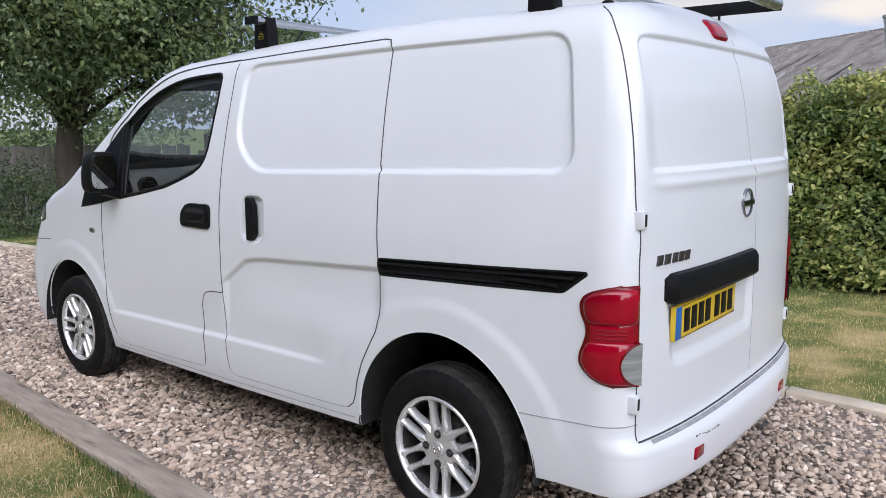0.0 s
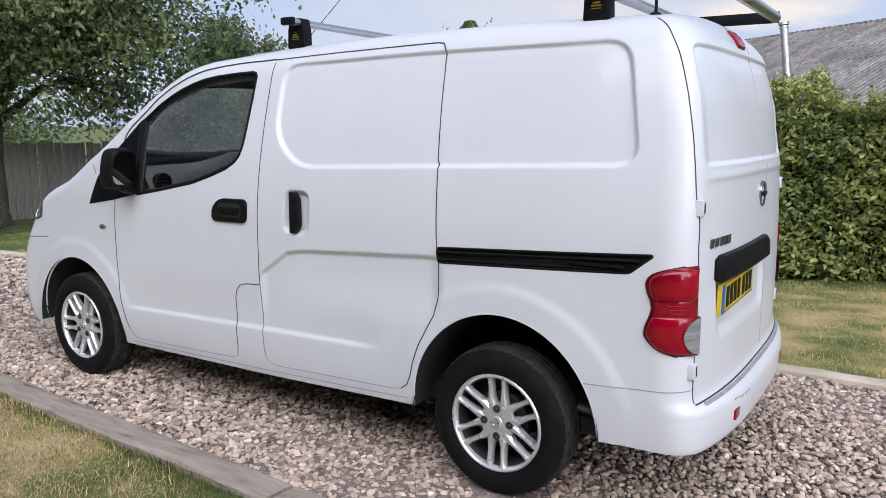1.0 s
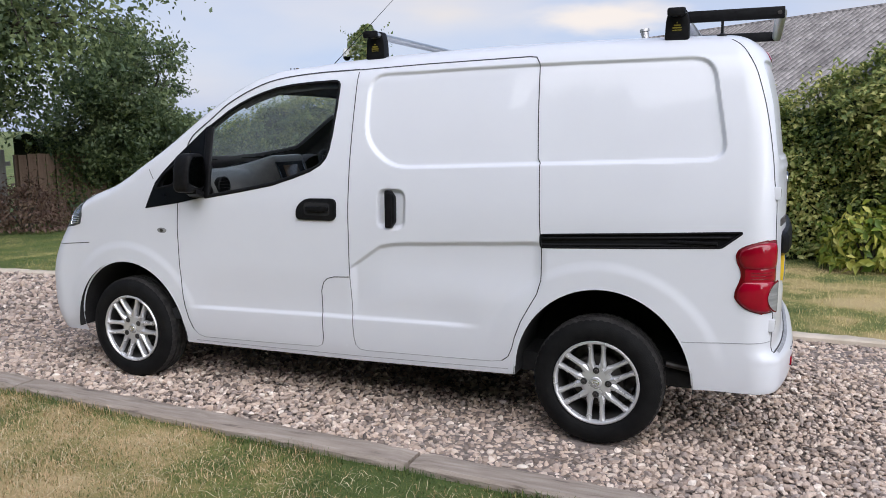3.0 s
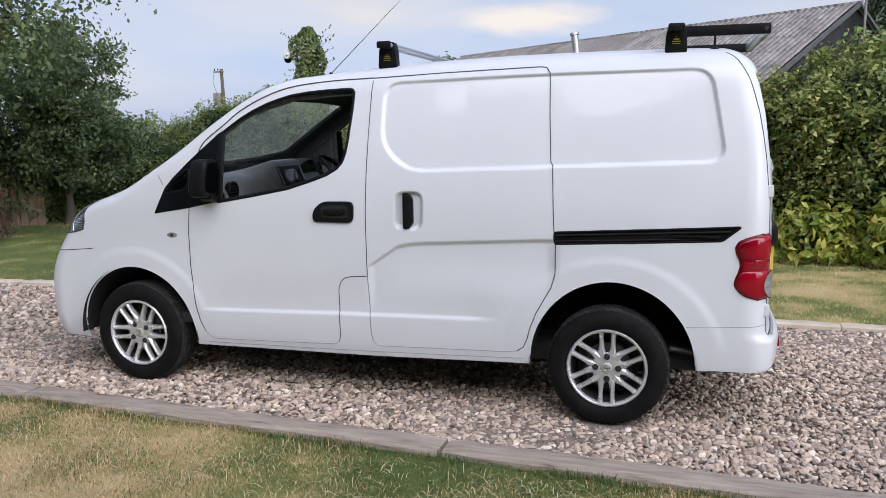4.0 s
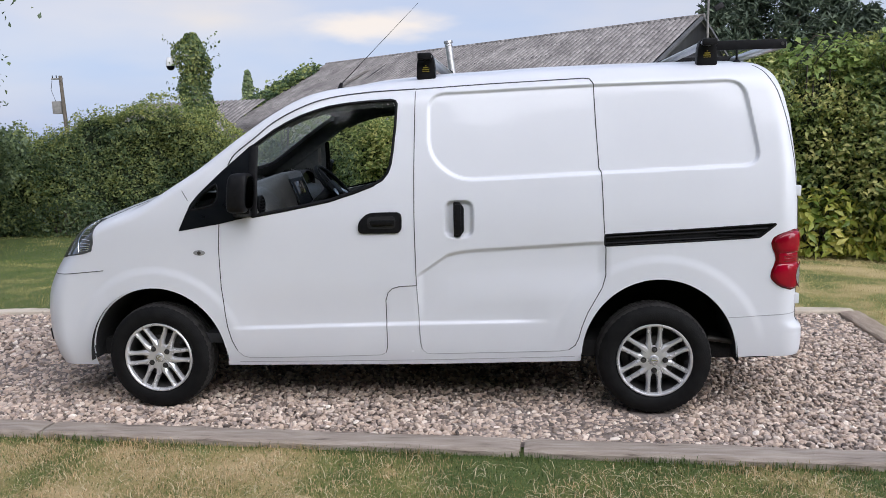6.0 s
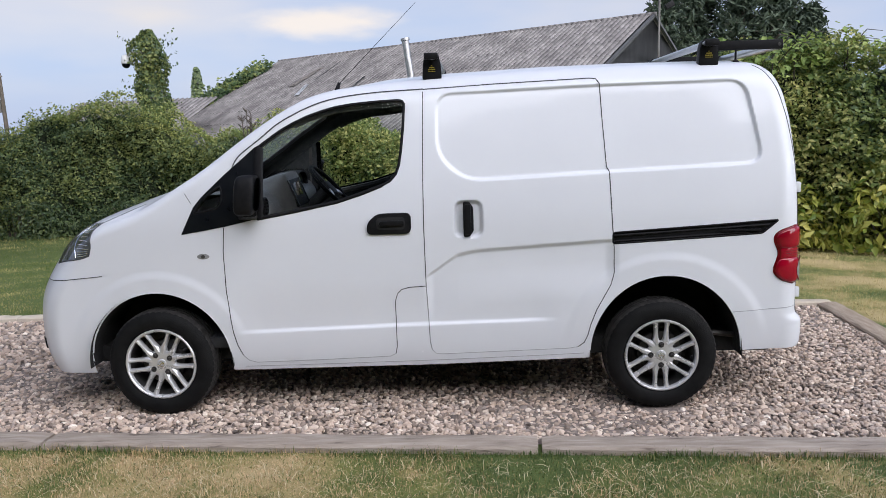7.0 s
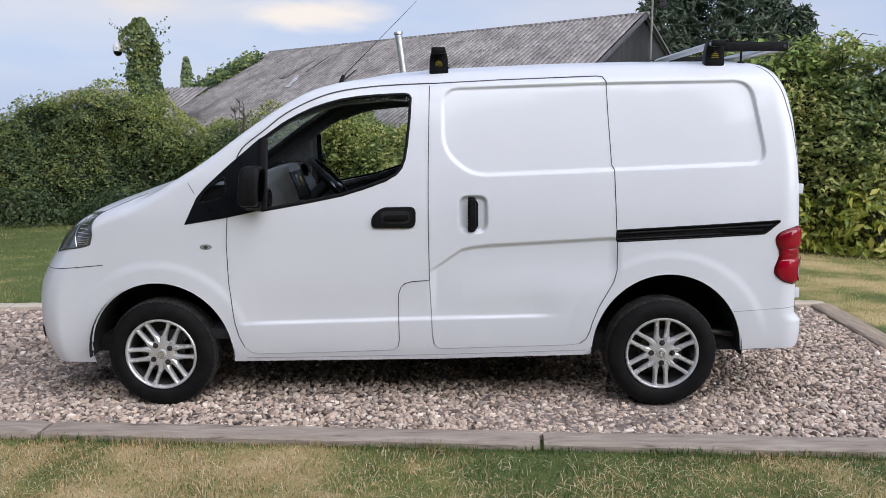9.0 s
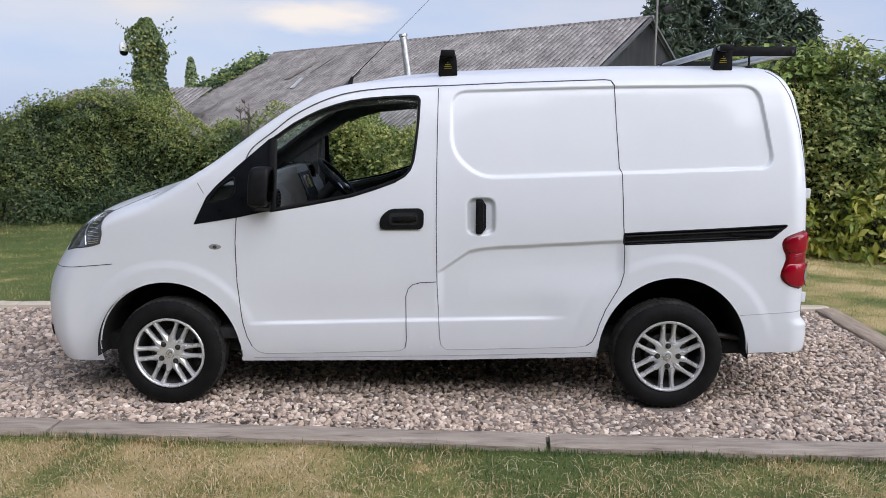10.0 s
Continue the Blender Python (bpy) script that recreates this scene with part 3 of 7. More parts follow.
def stamps(x, z):
    """How deep the flank's pressings lie: recessed panels, pocket, swage, waist crease, flared arches."""
    d = 0.016 * (1 - smooth01(signed(PANEL, x, z), -0.014, 0.006))
    d += 0.024 * (1 - smooth01(signed(POCKET, x, z), -0.02, 0.006))
    run = np.interp(x, [1.40, 1.50, 1.646, 1.72, 1.80, 2.46], [0.74, 0.803, 0.903, 0.918, 0.925, 0.961])
    d += 0.014 * smooth01(run - z, -0.010, 0.016) * smooth01(z, run - 0.30, run - 0.10) * smooth01(x, 1.46, 1.52) * (1 - smooth01(x, 2.42, 2.50))
    crease = np.interp(x, [0.4, 1.3, 2.2], [0.500, 0.526, 0.545])
    span = smooth01(x, 0.40, 0.60) * (1 - smooth01(x, 2.02, 2.2))
    d += 0.010 * span * (1 - smooth01(z, crease + 0.02, 0.78)) * smooth01(z, crease - 0.012, crease + 0.014)
    for cx, cz, r in ((0.01, 0.335, 0.515), (2.742, 0.345, 0.55)):
        far = np.hypot(x - cx, z - cz)
        d -= 0.0065 * (1 - smooth01(far, r - 0.05, r + 0.006)) * smooth01(z, 0.38, 0.62)
    return d


def back_stamps(q, z, y):
    """The rear doors' pressings: blanked windows above, a plate recess below."""
    top = rounded([(0.13, 1.343), (0.19, 1.752), (1.485, 1.752), (1.545, 1.343)], 0.06, 5)
    d = 0.013 * (1 - smooth01(signed(top, y, z), -0.013, 0.006)) * smooth01(y, 0.13, 0.22)
    low = rounded([(0.27, 0.715), (0.22, 1.03), (0.985, 1.03), (0.965, 0.715)], 0.06, 5)
    d += 0.016 * (1 - smooth01(signed(low, y, z), -0.05, 0.004))
    d -= 0.006 * np.exp(-((z - 1.303) / 0.016) ** 2) * smooth01(y, 0.12, 0.25) * (1 - smooth01(y, 1.42, 1.54))
    return d


def smax(a, b, k):
    h = np.clip(0.5 + 0.5 * (a - b) / k, 0, 1)
    return b * (1 - h) + a * h + k * h * (1 - h)


def skin(x, y, z):
    """Below zero inside the van."""
    q = np.abs(y - YC)
    w = half_width(z) - 0.022 * smooth01(x, 2.9, 3.5) - 0.035 * (1 - smooth01(x, -0.55, 0.25)) - stamps(x, z)
    side = q - w
    bow = 0.02 * smooth01(x, -0.25, 0.15) * (1 - smooth01(x, 0.75, 1.25))
    crown = 0.068 * (q / 0.7) ** 2 * (1 - 0.8 * smooth01(x, -0.15, 0.2) * (1 - smooth01(x, 0.85, 1.3)))
    top = z - roof_line(x + bow * (1 - (q / 0.72) ** 2)) + crown - 0.014 - 0.014 * smooth01(x, 0.4, 1.2)
    back = x - tail(z) + (0.065 + 0.028 * (1 - smooth01(z, 0.47, 0.53))) * (q / 0.8) ** 3 + back_stamps(q, z, y)
    front = (-0.85 + 0.285 * (q / 0.84) ** 3.5 + nose(z)) - x
    k = 0.055 + 0.065 * smooth01(x, 0.6, 1.6)
    return smax(smax(smax(side, top, k), back, 0.10), front, 0.06)


def skin_normal(p):
    e = 0.0025
    x, y, z = p[:, 0], p[:, 1], p[:, 2]
    g = np.stack([skin(x + e, y, z) - skin(x - e, y, z), skin(x, y + e, z) - skin(x, y - e, z), skin(x, y, z + e) - skin(x, y, z - e)], 1)
    return g / np.linalg.norm(g, axis=1, keepdims=True)


def onto(o, d, far=1.3):
    """Where rays from inside leave the van."""
    lo, hi = np.zeros(len(o)), np.full(len(o), far)
    for _ in range(24):
        mid = (lo + hi) / 2
        p = o + d * mid[:, None]
        out = skin(p[:, 0], p[:, 1], p[:, 2]) > 0
        hi, lo = np.where(out, mid, hi), np.where(out, lo, mid)
    return o + d * ((lo + hi) / 2)[:, None]


X_BACK, X_FRONT, Q_IN = 3.22, -0.30, 0.60


def z_top(x):
    return roof_line(x) - 0.085


SNAPS = [(WINDOW, True), (CORNER, True), (FRONT_DOOR, True), (SLIDE_DOOR, True), (F_ARCH, True), (R_ARCH, True), (TRACK, True), (FLAP, True)]


def flank_grid(step, rows, sign, snap):
    """Rays for one flank: straight stations, then a fan round the tail and round the nose."""
    xs = np.arange(X_FRONT, X_BACK + 1e-6, step)
    fan = np.linspace(0, math.pi / 2, max(6, int(0.32 / step)))[1:]
    u = [(X_FRONT, -a) for a in fan[::-1]] + [(x, 0.0) for x in xs] + [(X_BACK, a) for a in fan]
    ux = np.array([a for a, _ in u])[:, None] * np.ones((1, rows))
    al = np.array([a for _, a in u])[:, None] * np.ones((1, rows))
    zb, zt = low_edge(ux), z_top(ux)
    z = zb + (zt - zb) * np.linspace(0, 1, rows)[None, :]
    if snap:
        x0, z0 = ux.copy(), z.copy()
        done = np.zeros(z.shape, bool)
        flat = al == 0
        flat[:, -2:] = False
        flat[:, :1] = False
        for poly, closed in SNAPS:
            d, nx, nz = nearest(poly, x0, z0, closed)
            m = (d < 0.62 * step) & flat & ~done
            ux, z = np.where(m, nx, ux), np.where(m, nz, z)
            done |= m
    o = np.stack([ux, np.full(ux.shape, YC + sign * Q_IN * 0.999), z], -1).reshape(-1, 3)
    d = np.stack([np.sin(al), sign * np.cos(al), np.zeros(al.shape)], -1).reshape(-1, 3)
    return onto(o, d), len(u), rows


def top_grid(step, sign):
    """Rays for the bonnet, screen and roof on one side of the middle, with the same fans at both ends."""
    xs = np.arange(X_FRONT, X_BACK + 1e-6, step)
    fan = np.linspace(0, math.pi / 2, max(6, int(0.32 / step)))[1:]
    u = [(X_FRONT, -a) for a in fan[::-1]] + [(x, 0.0) for x in xs] + [(X_BACK, a) for a in fan]
    beta = np.linspace(0, math.pi / 2, 26)
    v = [(Q_IN, b) for b in beta] + [(q, math.pi / 2) for q in np.linspace(Q_IN, 0, int(Q_IN / max(step, 0.012)))[1:]]
    ux = np.array([a for a, _ in u])[:, None] * np.ones((1, len(v)))
    al = np.array([a for _, a in u])[:, None] * np.ones((1, len(v)))
    q = np.array([a for a, _ in v])[None, :] * np.ones((len(u), 1))
    be = np.array([b for _, b in v])[None, :] * np.ones((len(u), 1))
    o = np.stack([ux, YC + sign * q, z_top(ux)], -1).reshape(-1, 3)
    d = np.stack([np.sin(al), sign * np.cos(al) * np.cos(be), np.cos(al) * np.sin(be)], -1).reshape(-1, 3)
    return onto(o, d), len(u), len(v)


def end_grid(step, rows, x, way, sign):
    """Rays for the tail or the nose."""
    q = np.linspace(Q_IN, 0, int(Q_IN / step))
    z = low_edge(np.array(x)) + (z_top(np.array(x)) - low_edge(np.array(x))) * np.linspace(0, 1, rows)
    qq, zz = np.meshgrid(q, z, indexing="ij")
    o = np.stack([np.full(qq.shape, x), YC + sign * qq, zz], -1).reshape(-1, 3)
    d = np.tile(np.array([[way, 0.0, 0.0]]), (len(o), 1))
    return onto(o, d), len(q), rows


def cells(nu, nv, flip):
    i = (np.arange(nu - 1)[:, None] * nv + np.arange(nv - 1)[None, :]).ravel()
    f = np.stack([i, i + nv, i + nv + 1, i + 1], 1)
    return f[:, ::-1] if flip else f


V_ALL, F_ALL, KIND = [], [], []
count = 0
for sign, step, rows in ((-1, 0.008, 190), (1, 0.016, 90)):
    for which in ("flank", "top", "tail", "nose"):
        if which == "flank":
            V, nu, nv = flank_grid(step, rows, sign, True)
        elif which == "top":
            V, nu, nv = top_grid(max(step, 0.012), sign)
        elif which == "tail":
            V, nu, nv = end_grid(0.009, 190, X_BACK, 1.0, sign)
        else:
            V, nu, nv = end_grid(0.014, 60, X_FRONT, -1.0, sign)
        # outward winding
        F = cells(nu, nv, False)
        mid = F[len(F) // 2]
        nrm = np.cross(V[mid[1]] - V[mid[0]], V[mid[3]] - V[mid[0]])
        if nrm @ skin_normal(V[mid].mean(0, keepdims=True))[0] < 0:
            F = F[:, ::-1]
        V_ALL.append(V)
        F_ALL.append(F + count)
        KIND += [(which, sign)] * len(F)
        count += len(V)
V_ALL, F_ALL = np.concatenate(V_ALL), np.concatenate(F_ALL)
N_ALL = skin_normal(V_ALL)
C = V_ALL[F_ALL].mean(1)
cx, cy, cz, cq = C[:, 0], C[:, 1], C[:, 2], np.abs(C[:, 1] - YC)
is_flank = np.array([k == "flank" for k, _ in KIND])
is_top = np.array([k == "top" for k, _ in KIND])
is_near = np.array([s < 0 for _, s in KIND])
free = np.ones(len(C), bool)
region = {}


def take(name, mask):
    global free
    region[name] = mask & free
    free = free & ~mask


screen_zone = is_top & (cx > 0.12 + 0.17 * (cq / 0.72) ** 2) & (cx < 0.76 - 0.05 * (cq / 0.6) ** 2) & (cq < 0.615)
take("arch_hole", is_flank & (inside(F_ARCH, cx, cz) | inside(R_ARCH, cx, cz)))
take("window_near", is_flank & is_near & inside(WINDOW, cx, cz))
take("window_far", is_flank & ~is_near & inside(WINDOW, cx, cz))
take("quarter_near", is_flank & is_near & inside(QUARTER, cx, cz))
take("quarter_far", is_flank & ~is_near & inside(QUARTER, cx, cz))
take("corner_near", is_flank & is_near & inside(CORNER, cx, cz))
take("corner_far", is_flank & ~is_near & inside(CORNER, cx, cz))
take("windscreen", screen_zone)
take("track", is_flank & is_near & inside(TRACK, cx, cz))
take("front_door_near", is_flank & is_near & inside(FRONT_DOOR, cx, cz))
take("front_door_far", is_flank & ~is_near & inside(FRONT_DOOR, cx, cz))
take("slide_near", is_flank & is_near & inside(SLIDE_DOOR, cx, cz))
take("slide_far", is_flank & ~is_near & inside(SLIDE_DOOR, cx, cz))
take("fuel_flap", is_flank & is_near & inside(FLAP, cx, cz))
rear_seam = 0.560 + (cx - 3.05) * 0.05
door_q = table([(0.3, 0.742), (1.24, 0.7395), (1.435, 0.7245), (1.598, 0.7045), (1.715, 0.6835), (1.806, 0.6345), (1.86, 0.58)], 0.02)
take("rear_bumper", (cx > 2.9) & (cz < np.where(cq < door_q(cz), 0.521, rear_seam)))
take("door_wide", (cx > 3.3) & (cz < 1.87) & (cq < door_q(cz)) & (cy < 0.97))
take("door_narrow", (cx > 3.3) & (cz < 1.87) & (cq < door_q(cz)) & (cy >= 0.97))
take("front_bumper", (cx < -0.2) & (cz < 0.80 + (cx + 0.566) * 0.10) & ((cx < -0.3) | is_flank) & ~(is_flank & (cx > -0.28)))
take("bonnet", is_top & (cx < 0.12 + 0.17 * (cq / 0.72) ** 2) & (cq < 0.60) & (cx > -0.62))
take("body", free.copy())


def skin_part(name, regions, material, parent, label="", lift=0.0, thick=0.0):
    """The cells of some regions as one mesh, moved along the normal by lift."""
    mask = np.zeros(len(C), bool)
    for r in regions:
        mask |= region[r]
    f = F_ALL[mask]
    used, inv = np.unique(f, return_inverse=True)
    if callable(lift):
        lift = lift(V_ALL[used])[:, None]
    v, n = V_ALL[used] + N_ALL[used] * lift, N_ALL[used]
    ob = new(name, sheet(name, v, inv.reshape(-1, 4), material, True, n))
    ob.parent = parent
    return tagged(ob, label)


def on_skin(pts, where="flank", sign=-1):
    """Points and normals on the skin: (x, z) on a flank, (y, z) on the tail, (x, y) on top."""
    p = np.array(pts, float)
    if where == "flank":
        o = np.stack([p[:, 0], np.full(len(p), YC + sign * 0.25), p[:, 1]], 1)
        d = np.tile([[0.0, sign, 0.0]], (len(p), 1))
    elif where == "tail":
        o = np.stack([np.full(len(p), 3.1), p[:, 0], p[:, 1]], 1)
        d = np.tile([[1.0, 0.0, 0.0]], (len(p), 1))
    elif where == "nose":
        o = np.stack([np.full(len(p), -0.3), p[:, 0], p[:, 1]], 1)
        d = np.tile([[-1.0, 0.0, 0.0]], (len(p), 1))
    else:
        o = np.stack([p[:, 0], p[:, 1], np.full(len(p), 0.85)], 1)
        d = np.tile([[0.0, 0.0, 1.0]], (len(p), 1))
    s = onto(o, d)
    return s, skin_normal(s)


def dense(pts, closed=False, step=0.012):
    pts = [np.array(p, float) for p in pts]
    if closed:
        pts = pts + [pts[0]]
    out = []
    for a, b in zip(pts, pts[1:]):
        n = max(1, int(np.linalg.norm(b - a) / step))
        out += [a + (b - a) * i / n for i in range(n)]
    return out + [pts[-1]]


def strip(name, pts, width, material, parent, where="flank", closed=False, lift=0.0012, sign=-1, label="", proud=0.0):
    """A narrow band laid along a line on the skin, slightly rounded."""
    s = on_skin(dense(pts, closed), where, sign)[0]
    return band(name, s, width, material, parent, closed, lift, label, proud)


def settle(p):
    """Points near the skin, drawn onto it, and the normals there."""
    p = np.array(p, float)
    for _ in range(5):
        p = p - skin_normal(p) * (0.95 * skin(p[:, 0], p[:, 1], p[:, 2]))[:, None]
    return p, skin_normal(p)


def sweep(pts, step=0.012):
    """A smooth curve through a few points in space, settled onto the skin."""
    p = np.array(pts, float)
    p = np.concatenate([[2 * p[0] - p[1]], p, [2 * p[-1] - p[-2]]])
    out = []
    for i in range(1, len(p) - 2):
        m = max(1, int(np.linalg.norm(p[i + 1] - p[i]) / step))
        for t in np.arange(m) / m:
            out.append(0.5 * (2 * p[i] + (p[i + 1] - p[i - 1]) * t + (2 * p[i - 1] - 5 * p[i] + 4 * p[i + 1] - p[i + 2]) * t * t + (3 * p[i] - p[i - 1] - 3 * p[i + 1] + p[i + 2]) * t ** 3))
    return settle(np.array(out + [p[-2]]))[0]


def band(name, s, width, material, parent, closed=False, lift=0.0012, label="", proud=0.0):
    """The same band along points that lie on the skin already."""
    n = skin_normal(s)
    way = np.gradient(s, axis=0)
    if closed:
        way[0] = way[-1] = s[1] - s[-2]
    way /= np.linalg.norm(way, axis=1, keepdims=True) + 1e-9
    across = np.cross(n, way)
    prof = [(-0.5, -0.003), (-0.5, 0.0), (-0.25, proud), (0.25, proud), (0.5, 0.0), (0.5, -0.003)]
    v = np.stack([s + across * (width * a) + n * (lift + h) for a, h in prof], 1).reshape(-1, 3)
    ob = new(name, sheet(name, v, cells(len(s), len(prof), False), material, True))
    ob.parent = parent
    return tagged(ob, label)


van = thing("panel_van", "white panel van with roof bars, parked on a gravel drive", "van")
skin_part("body", ["body"], PAINT, van, "glossy white painted steel body shell")
near_door = skin_part("front_door", ["front_door_near"], PAINT, van)
far_door = skin_part("front_door", ["front_door_far"], PAINT, van)
slide = skin_part("sliding_door", ["slide_near"], PAINT, van)
skin_part("sliding_door", ["slide_far"], PAINT, van)
skin_part("fuel_flap", ["fuel_flap"], PAINT, van)
back_door = skin_part("rear_door", ["door_wide"], PAINT, van)
back_door_b = skin_part("rear_door", ["door_narrow"], PAINT, van)
rear_bumper = skin_part("rear_bumper", ["rear_bumper"], PAINT, van)
front_bumper = skin_part("front_bumper", ["front_bumper"], PAINT, van)
skin_part("bonnet", ["bonnet"], PAINT, van)
for ob in (skin_part("side_window", ["window_near"], GLASS, near_door, "clear side window glass", -0.010), skin_part("side_window", ["window_far"], GLASS, far_door, "", -0.010),
           skin_part("quarter_window", ["quarter_near"], GLASS, van, "", -0.004), skin_part("quarter_window", ["quarter_far"], GLASS, van, "", -0.004), skin_part("windscreen", ["windscreen"], SCREENGLASS, van, "tinted windscreen", -0.004)):
    ob.visible_shadow = False
skin_part("corner_panel", ["corner_near"], GLOSSBLACK, van, "black triangular panel at the window's front corner", 0.002)
skin_part("corner_panel", ["corner_far"], GLOSSBLACK, van, "", 0.002)


def tail_rows(zs, us, sgn, reach=None):
    """Points on the tail lamp's place: each row runs from the lamp's front edge (or reach before the door) to the door."""
    a = on_skin([(float(lamp_edge(z)), z) for z in zs], "flank", sgn)[0]
    b = on_skin([(YC + sgn * 0.738, z) for z in zs], "tail")[0]
    if reach is not None:
        a = b + (a - b) / np.linalg.norm(a - b, axis=1, keepdims=True) * np.array(reach)[:, None]
    us = np.array(us) if np.ndim(us) == 2 else np.array(us)[None, :]
    p = a[:, None, :] + (b - a)[:, None, :] * us[:, :, None]
    return settle(p.reshape(-1, 3))


def tail_lamp(sgn):
    """A dark red housing that wraps the corner, with two glossy lobes, a ribbed waist and a grey lens."""
    zs, us = np.linspace(0.7035, 1.0125, 70), np.linspace(0, 1, 26)
    s, n = tail_rows(zs, us, sgn)
    z, u = s[:, 2], np.tile(us, len(zs))
    rim = np.minimum(np.minimum(u / 0.14, (1 - u) / 0.05), np.minimum((z - 0.7035) / 0.016, (1.0125 - z) / 0.016))
    e = np.sqrt(np.clip(1 - (1 - np.clip(rim, 0, 1)) ** 2, 0, 1))
    ob = new("tail_lamp", sheet("tail_lamp", s + n * (0.001 + 0.006 * e)[:, None], cells(len(zs), len(us), sgn > 0), DEEPRED, True))
    tagged(under(ob, van), "glossy red tail lamp with two swelling lobes")
    front = tail_rows(np.linspace(0.7035, 1.0125, 40), [0.0], sgn)[0]
    band("lamp_seal", front, 0.006, DEEPRED, ob, lift=0.001, proud=0.003)

    def lobe(name, z0, z1, u0, u1, high, round_, material):
        """A cushion between two heights, inset from the lamp's outline."""
        zs = np.linspace(z0, z1, 36)
        us = np.linspace(0, 1, 22)
        k = np.abs((zs - (z0 + z1) / 2) / ((z1 - z0) / 2))
        pinch = 1 - np.clip(1 - k ** round_, 0, 1) ** (1 / round_)
        q = pinch[:, None]
        p, nn = tail_rows(zs, us[None, :] * (u1 - u0) * (1 - 0.5 * q) + u0 + (u1 - u0) * 0.25 * q, sgn)
        W, U = np.meshgrid(np.linspace(-1, 1, 36), np.linspace(-1, 1, 22), indexing="ij")
        up = np.sqrt(np.clip((1 - np.abs(W) ** 3) * (1 - np.abs(U) ** 3), 0, 1)).ravel()
        lens = new(name, sheet(name, p + nn * (0.0065 + high * up)[:, None], cells(36, 22, sgn > 0), material, True))
        return under(lens, ob)
    tagged(lobe("brake_lens", 0.893, 1.002, 0.07, 0.95, 0.013, 4, REDLENS), "bright red swelling brake lens")
    tagged(lobe("waist_lens", 0.838, 0.897, 0.10, 0.94, 0.003, 6, REDLENS), "flat red lens with fine ribs")
    tagged(lobe("lower_lens", 0.712, 0.842, 0.05, 0.90, 0.011, 4, REDLENS), "bright red lower lens")
    # grey reversing lens: a half oval against the door, ribbed above
    zs = np.linspace(0.709, 0.840, 40)
    k = np.sqrt(np.clip(1 - ((zs - 0.7745) / 0.0660) ** 2, 0, 1))
    us = np.linspace(0, 0.97, 12)
    s, n = tail_rows(zs, us, sgn, 0.004 + 0.060 * k)
    ribs = 0.0012 * np.cos((s[:, 2] - 0.775) * 2 * np.pi / 0.0085) * (s[:, 2] > 0.782)
    lens = new("reversing_lens", sheet("reversing_lens", s + n * (0.0175 + ribs)[:, None], cells(len(zs), len(us), sgn > 0), CLEARLENS, True))
    tagged(under(lens, ob), "grey ribbed reversing lens")
    arc = tail_rows(zs, [0.0], sgn, 0.004 + 0.060 * k)[0]
    band("lens_rim", arc, 0.006, DEEPRED, lens, lift=0.0172, proud=0.0015)
    lines = tail_rows([0.853, 0.866, 0.879], np.linspace(0.25, 0.70, 12), sgn)[0].reshape(3, 12, 3)
    for line in lines:
        band("lens_rib", line, 0.0026, DEEPRED, ob, lift=0.0098, proud=0.0012)
    return ob


tail_near = tail_lamp(-1)
tail_far = tail_lamp(1)


def headlamp(sgn):
    """A lens patch on the nose's corner, swept back into the wing, with a ribbed reflector behind its outer edge."""
    def at(x, y, z):
        return np.array((x, y if sgn < 0 else 2 * YC - y, z))
    low = [at(-0.600, 0.170, 0.880), at(-0.47, 0.075, 0.902), at(-0.350, 0.029, 0.936)]
    top = [at(-0.520, 0.400, 1.028), at(-0.42, 0.285, 1.045), at(-0.300, 0.150, 1.080)]
    vs, us = np.linspace(0, 1, 24), np.linspace(0, 1, 30)

    def mix(q, u):
        return q[0] * (1 - u) ** 2 + (2 * q[1] - (q[0] + q[2]) / 2) * 2 * u * (1 - u) + q[2] * u * u

    def spot(u, v):
        return mix(low, u) * (1 - v) + mix(top, u) * v
    s, n = settle(np.array([spot(u, v) for u in us for v in vs]))
    ob = new("headlamp", sheet("headlamp", s + n * 0.003, cells(len(us), len(vs), sgn > 0), LAMPGLASS, True))
    tagged(under(ob, van), "clear-lensed headlamp with a ribbed chrome edge")
    edge = [spot(u, 0) for u in us] + [spot(1, v) for v in vs] + [spot(u, 1) for u in us[::-1]] + [spot(0, v) for v in vs[::-1]]
    band("lamp_seal", settle(np.array(edge))[0], 0.006, GAP, ob, lift=0.002, proud=0.002)
    ribs = settle(np.array([spot(u, v) for v in np.linspace(0.08, 0.92, 13) for u in np.linspace(0.74, 0.955, 8)]))[0].reshape(13, 8, 3)
    for rib in ribs:
        band("reflector_rib", rib, 0.0052, CHROME, ob, lift=0.0035, proud=0.0025)
    band("lamp_bezel", settle(np.array([spot(0.70 - 0.05 * math.sin(v * 3), v) for v in np.linspace(0.05, 0.95, 16)]))[0], 0.009, CHROME, ob, lift=0.0035, proud=0.002)
    band("lamp_bezel", settle(np.array([spot(0.34 + 0.06 * math.sin(v * 3), v) for v in np.linspace(0.10, 0.92, 16)]))[0], 0.006, STEEL, ob, lift=0.0035, proud=0.002)
    return ob


head_near = headlamp(-1)
headlamp(1)
rail = skin_part("door_track", ["track"], BLACK, van, "black sliding door track", -0.008)

for sgn in (-1, 1):
    spot_ = settle(np.array([(-0.735, YC + sgn * (YC - 0.150), z) for z in np.linspace(0.39, 0.455, 8)]))[0]
    fog = band("fog_lamp", spot_, 0.055, GLOSSBLACK, front_bumper, lift=0.003, label="small dark fog lamp in the bumper", proud=0.004)

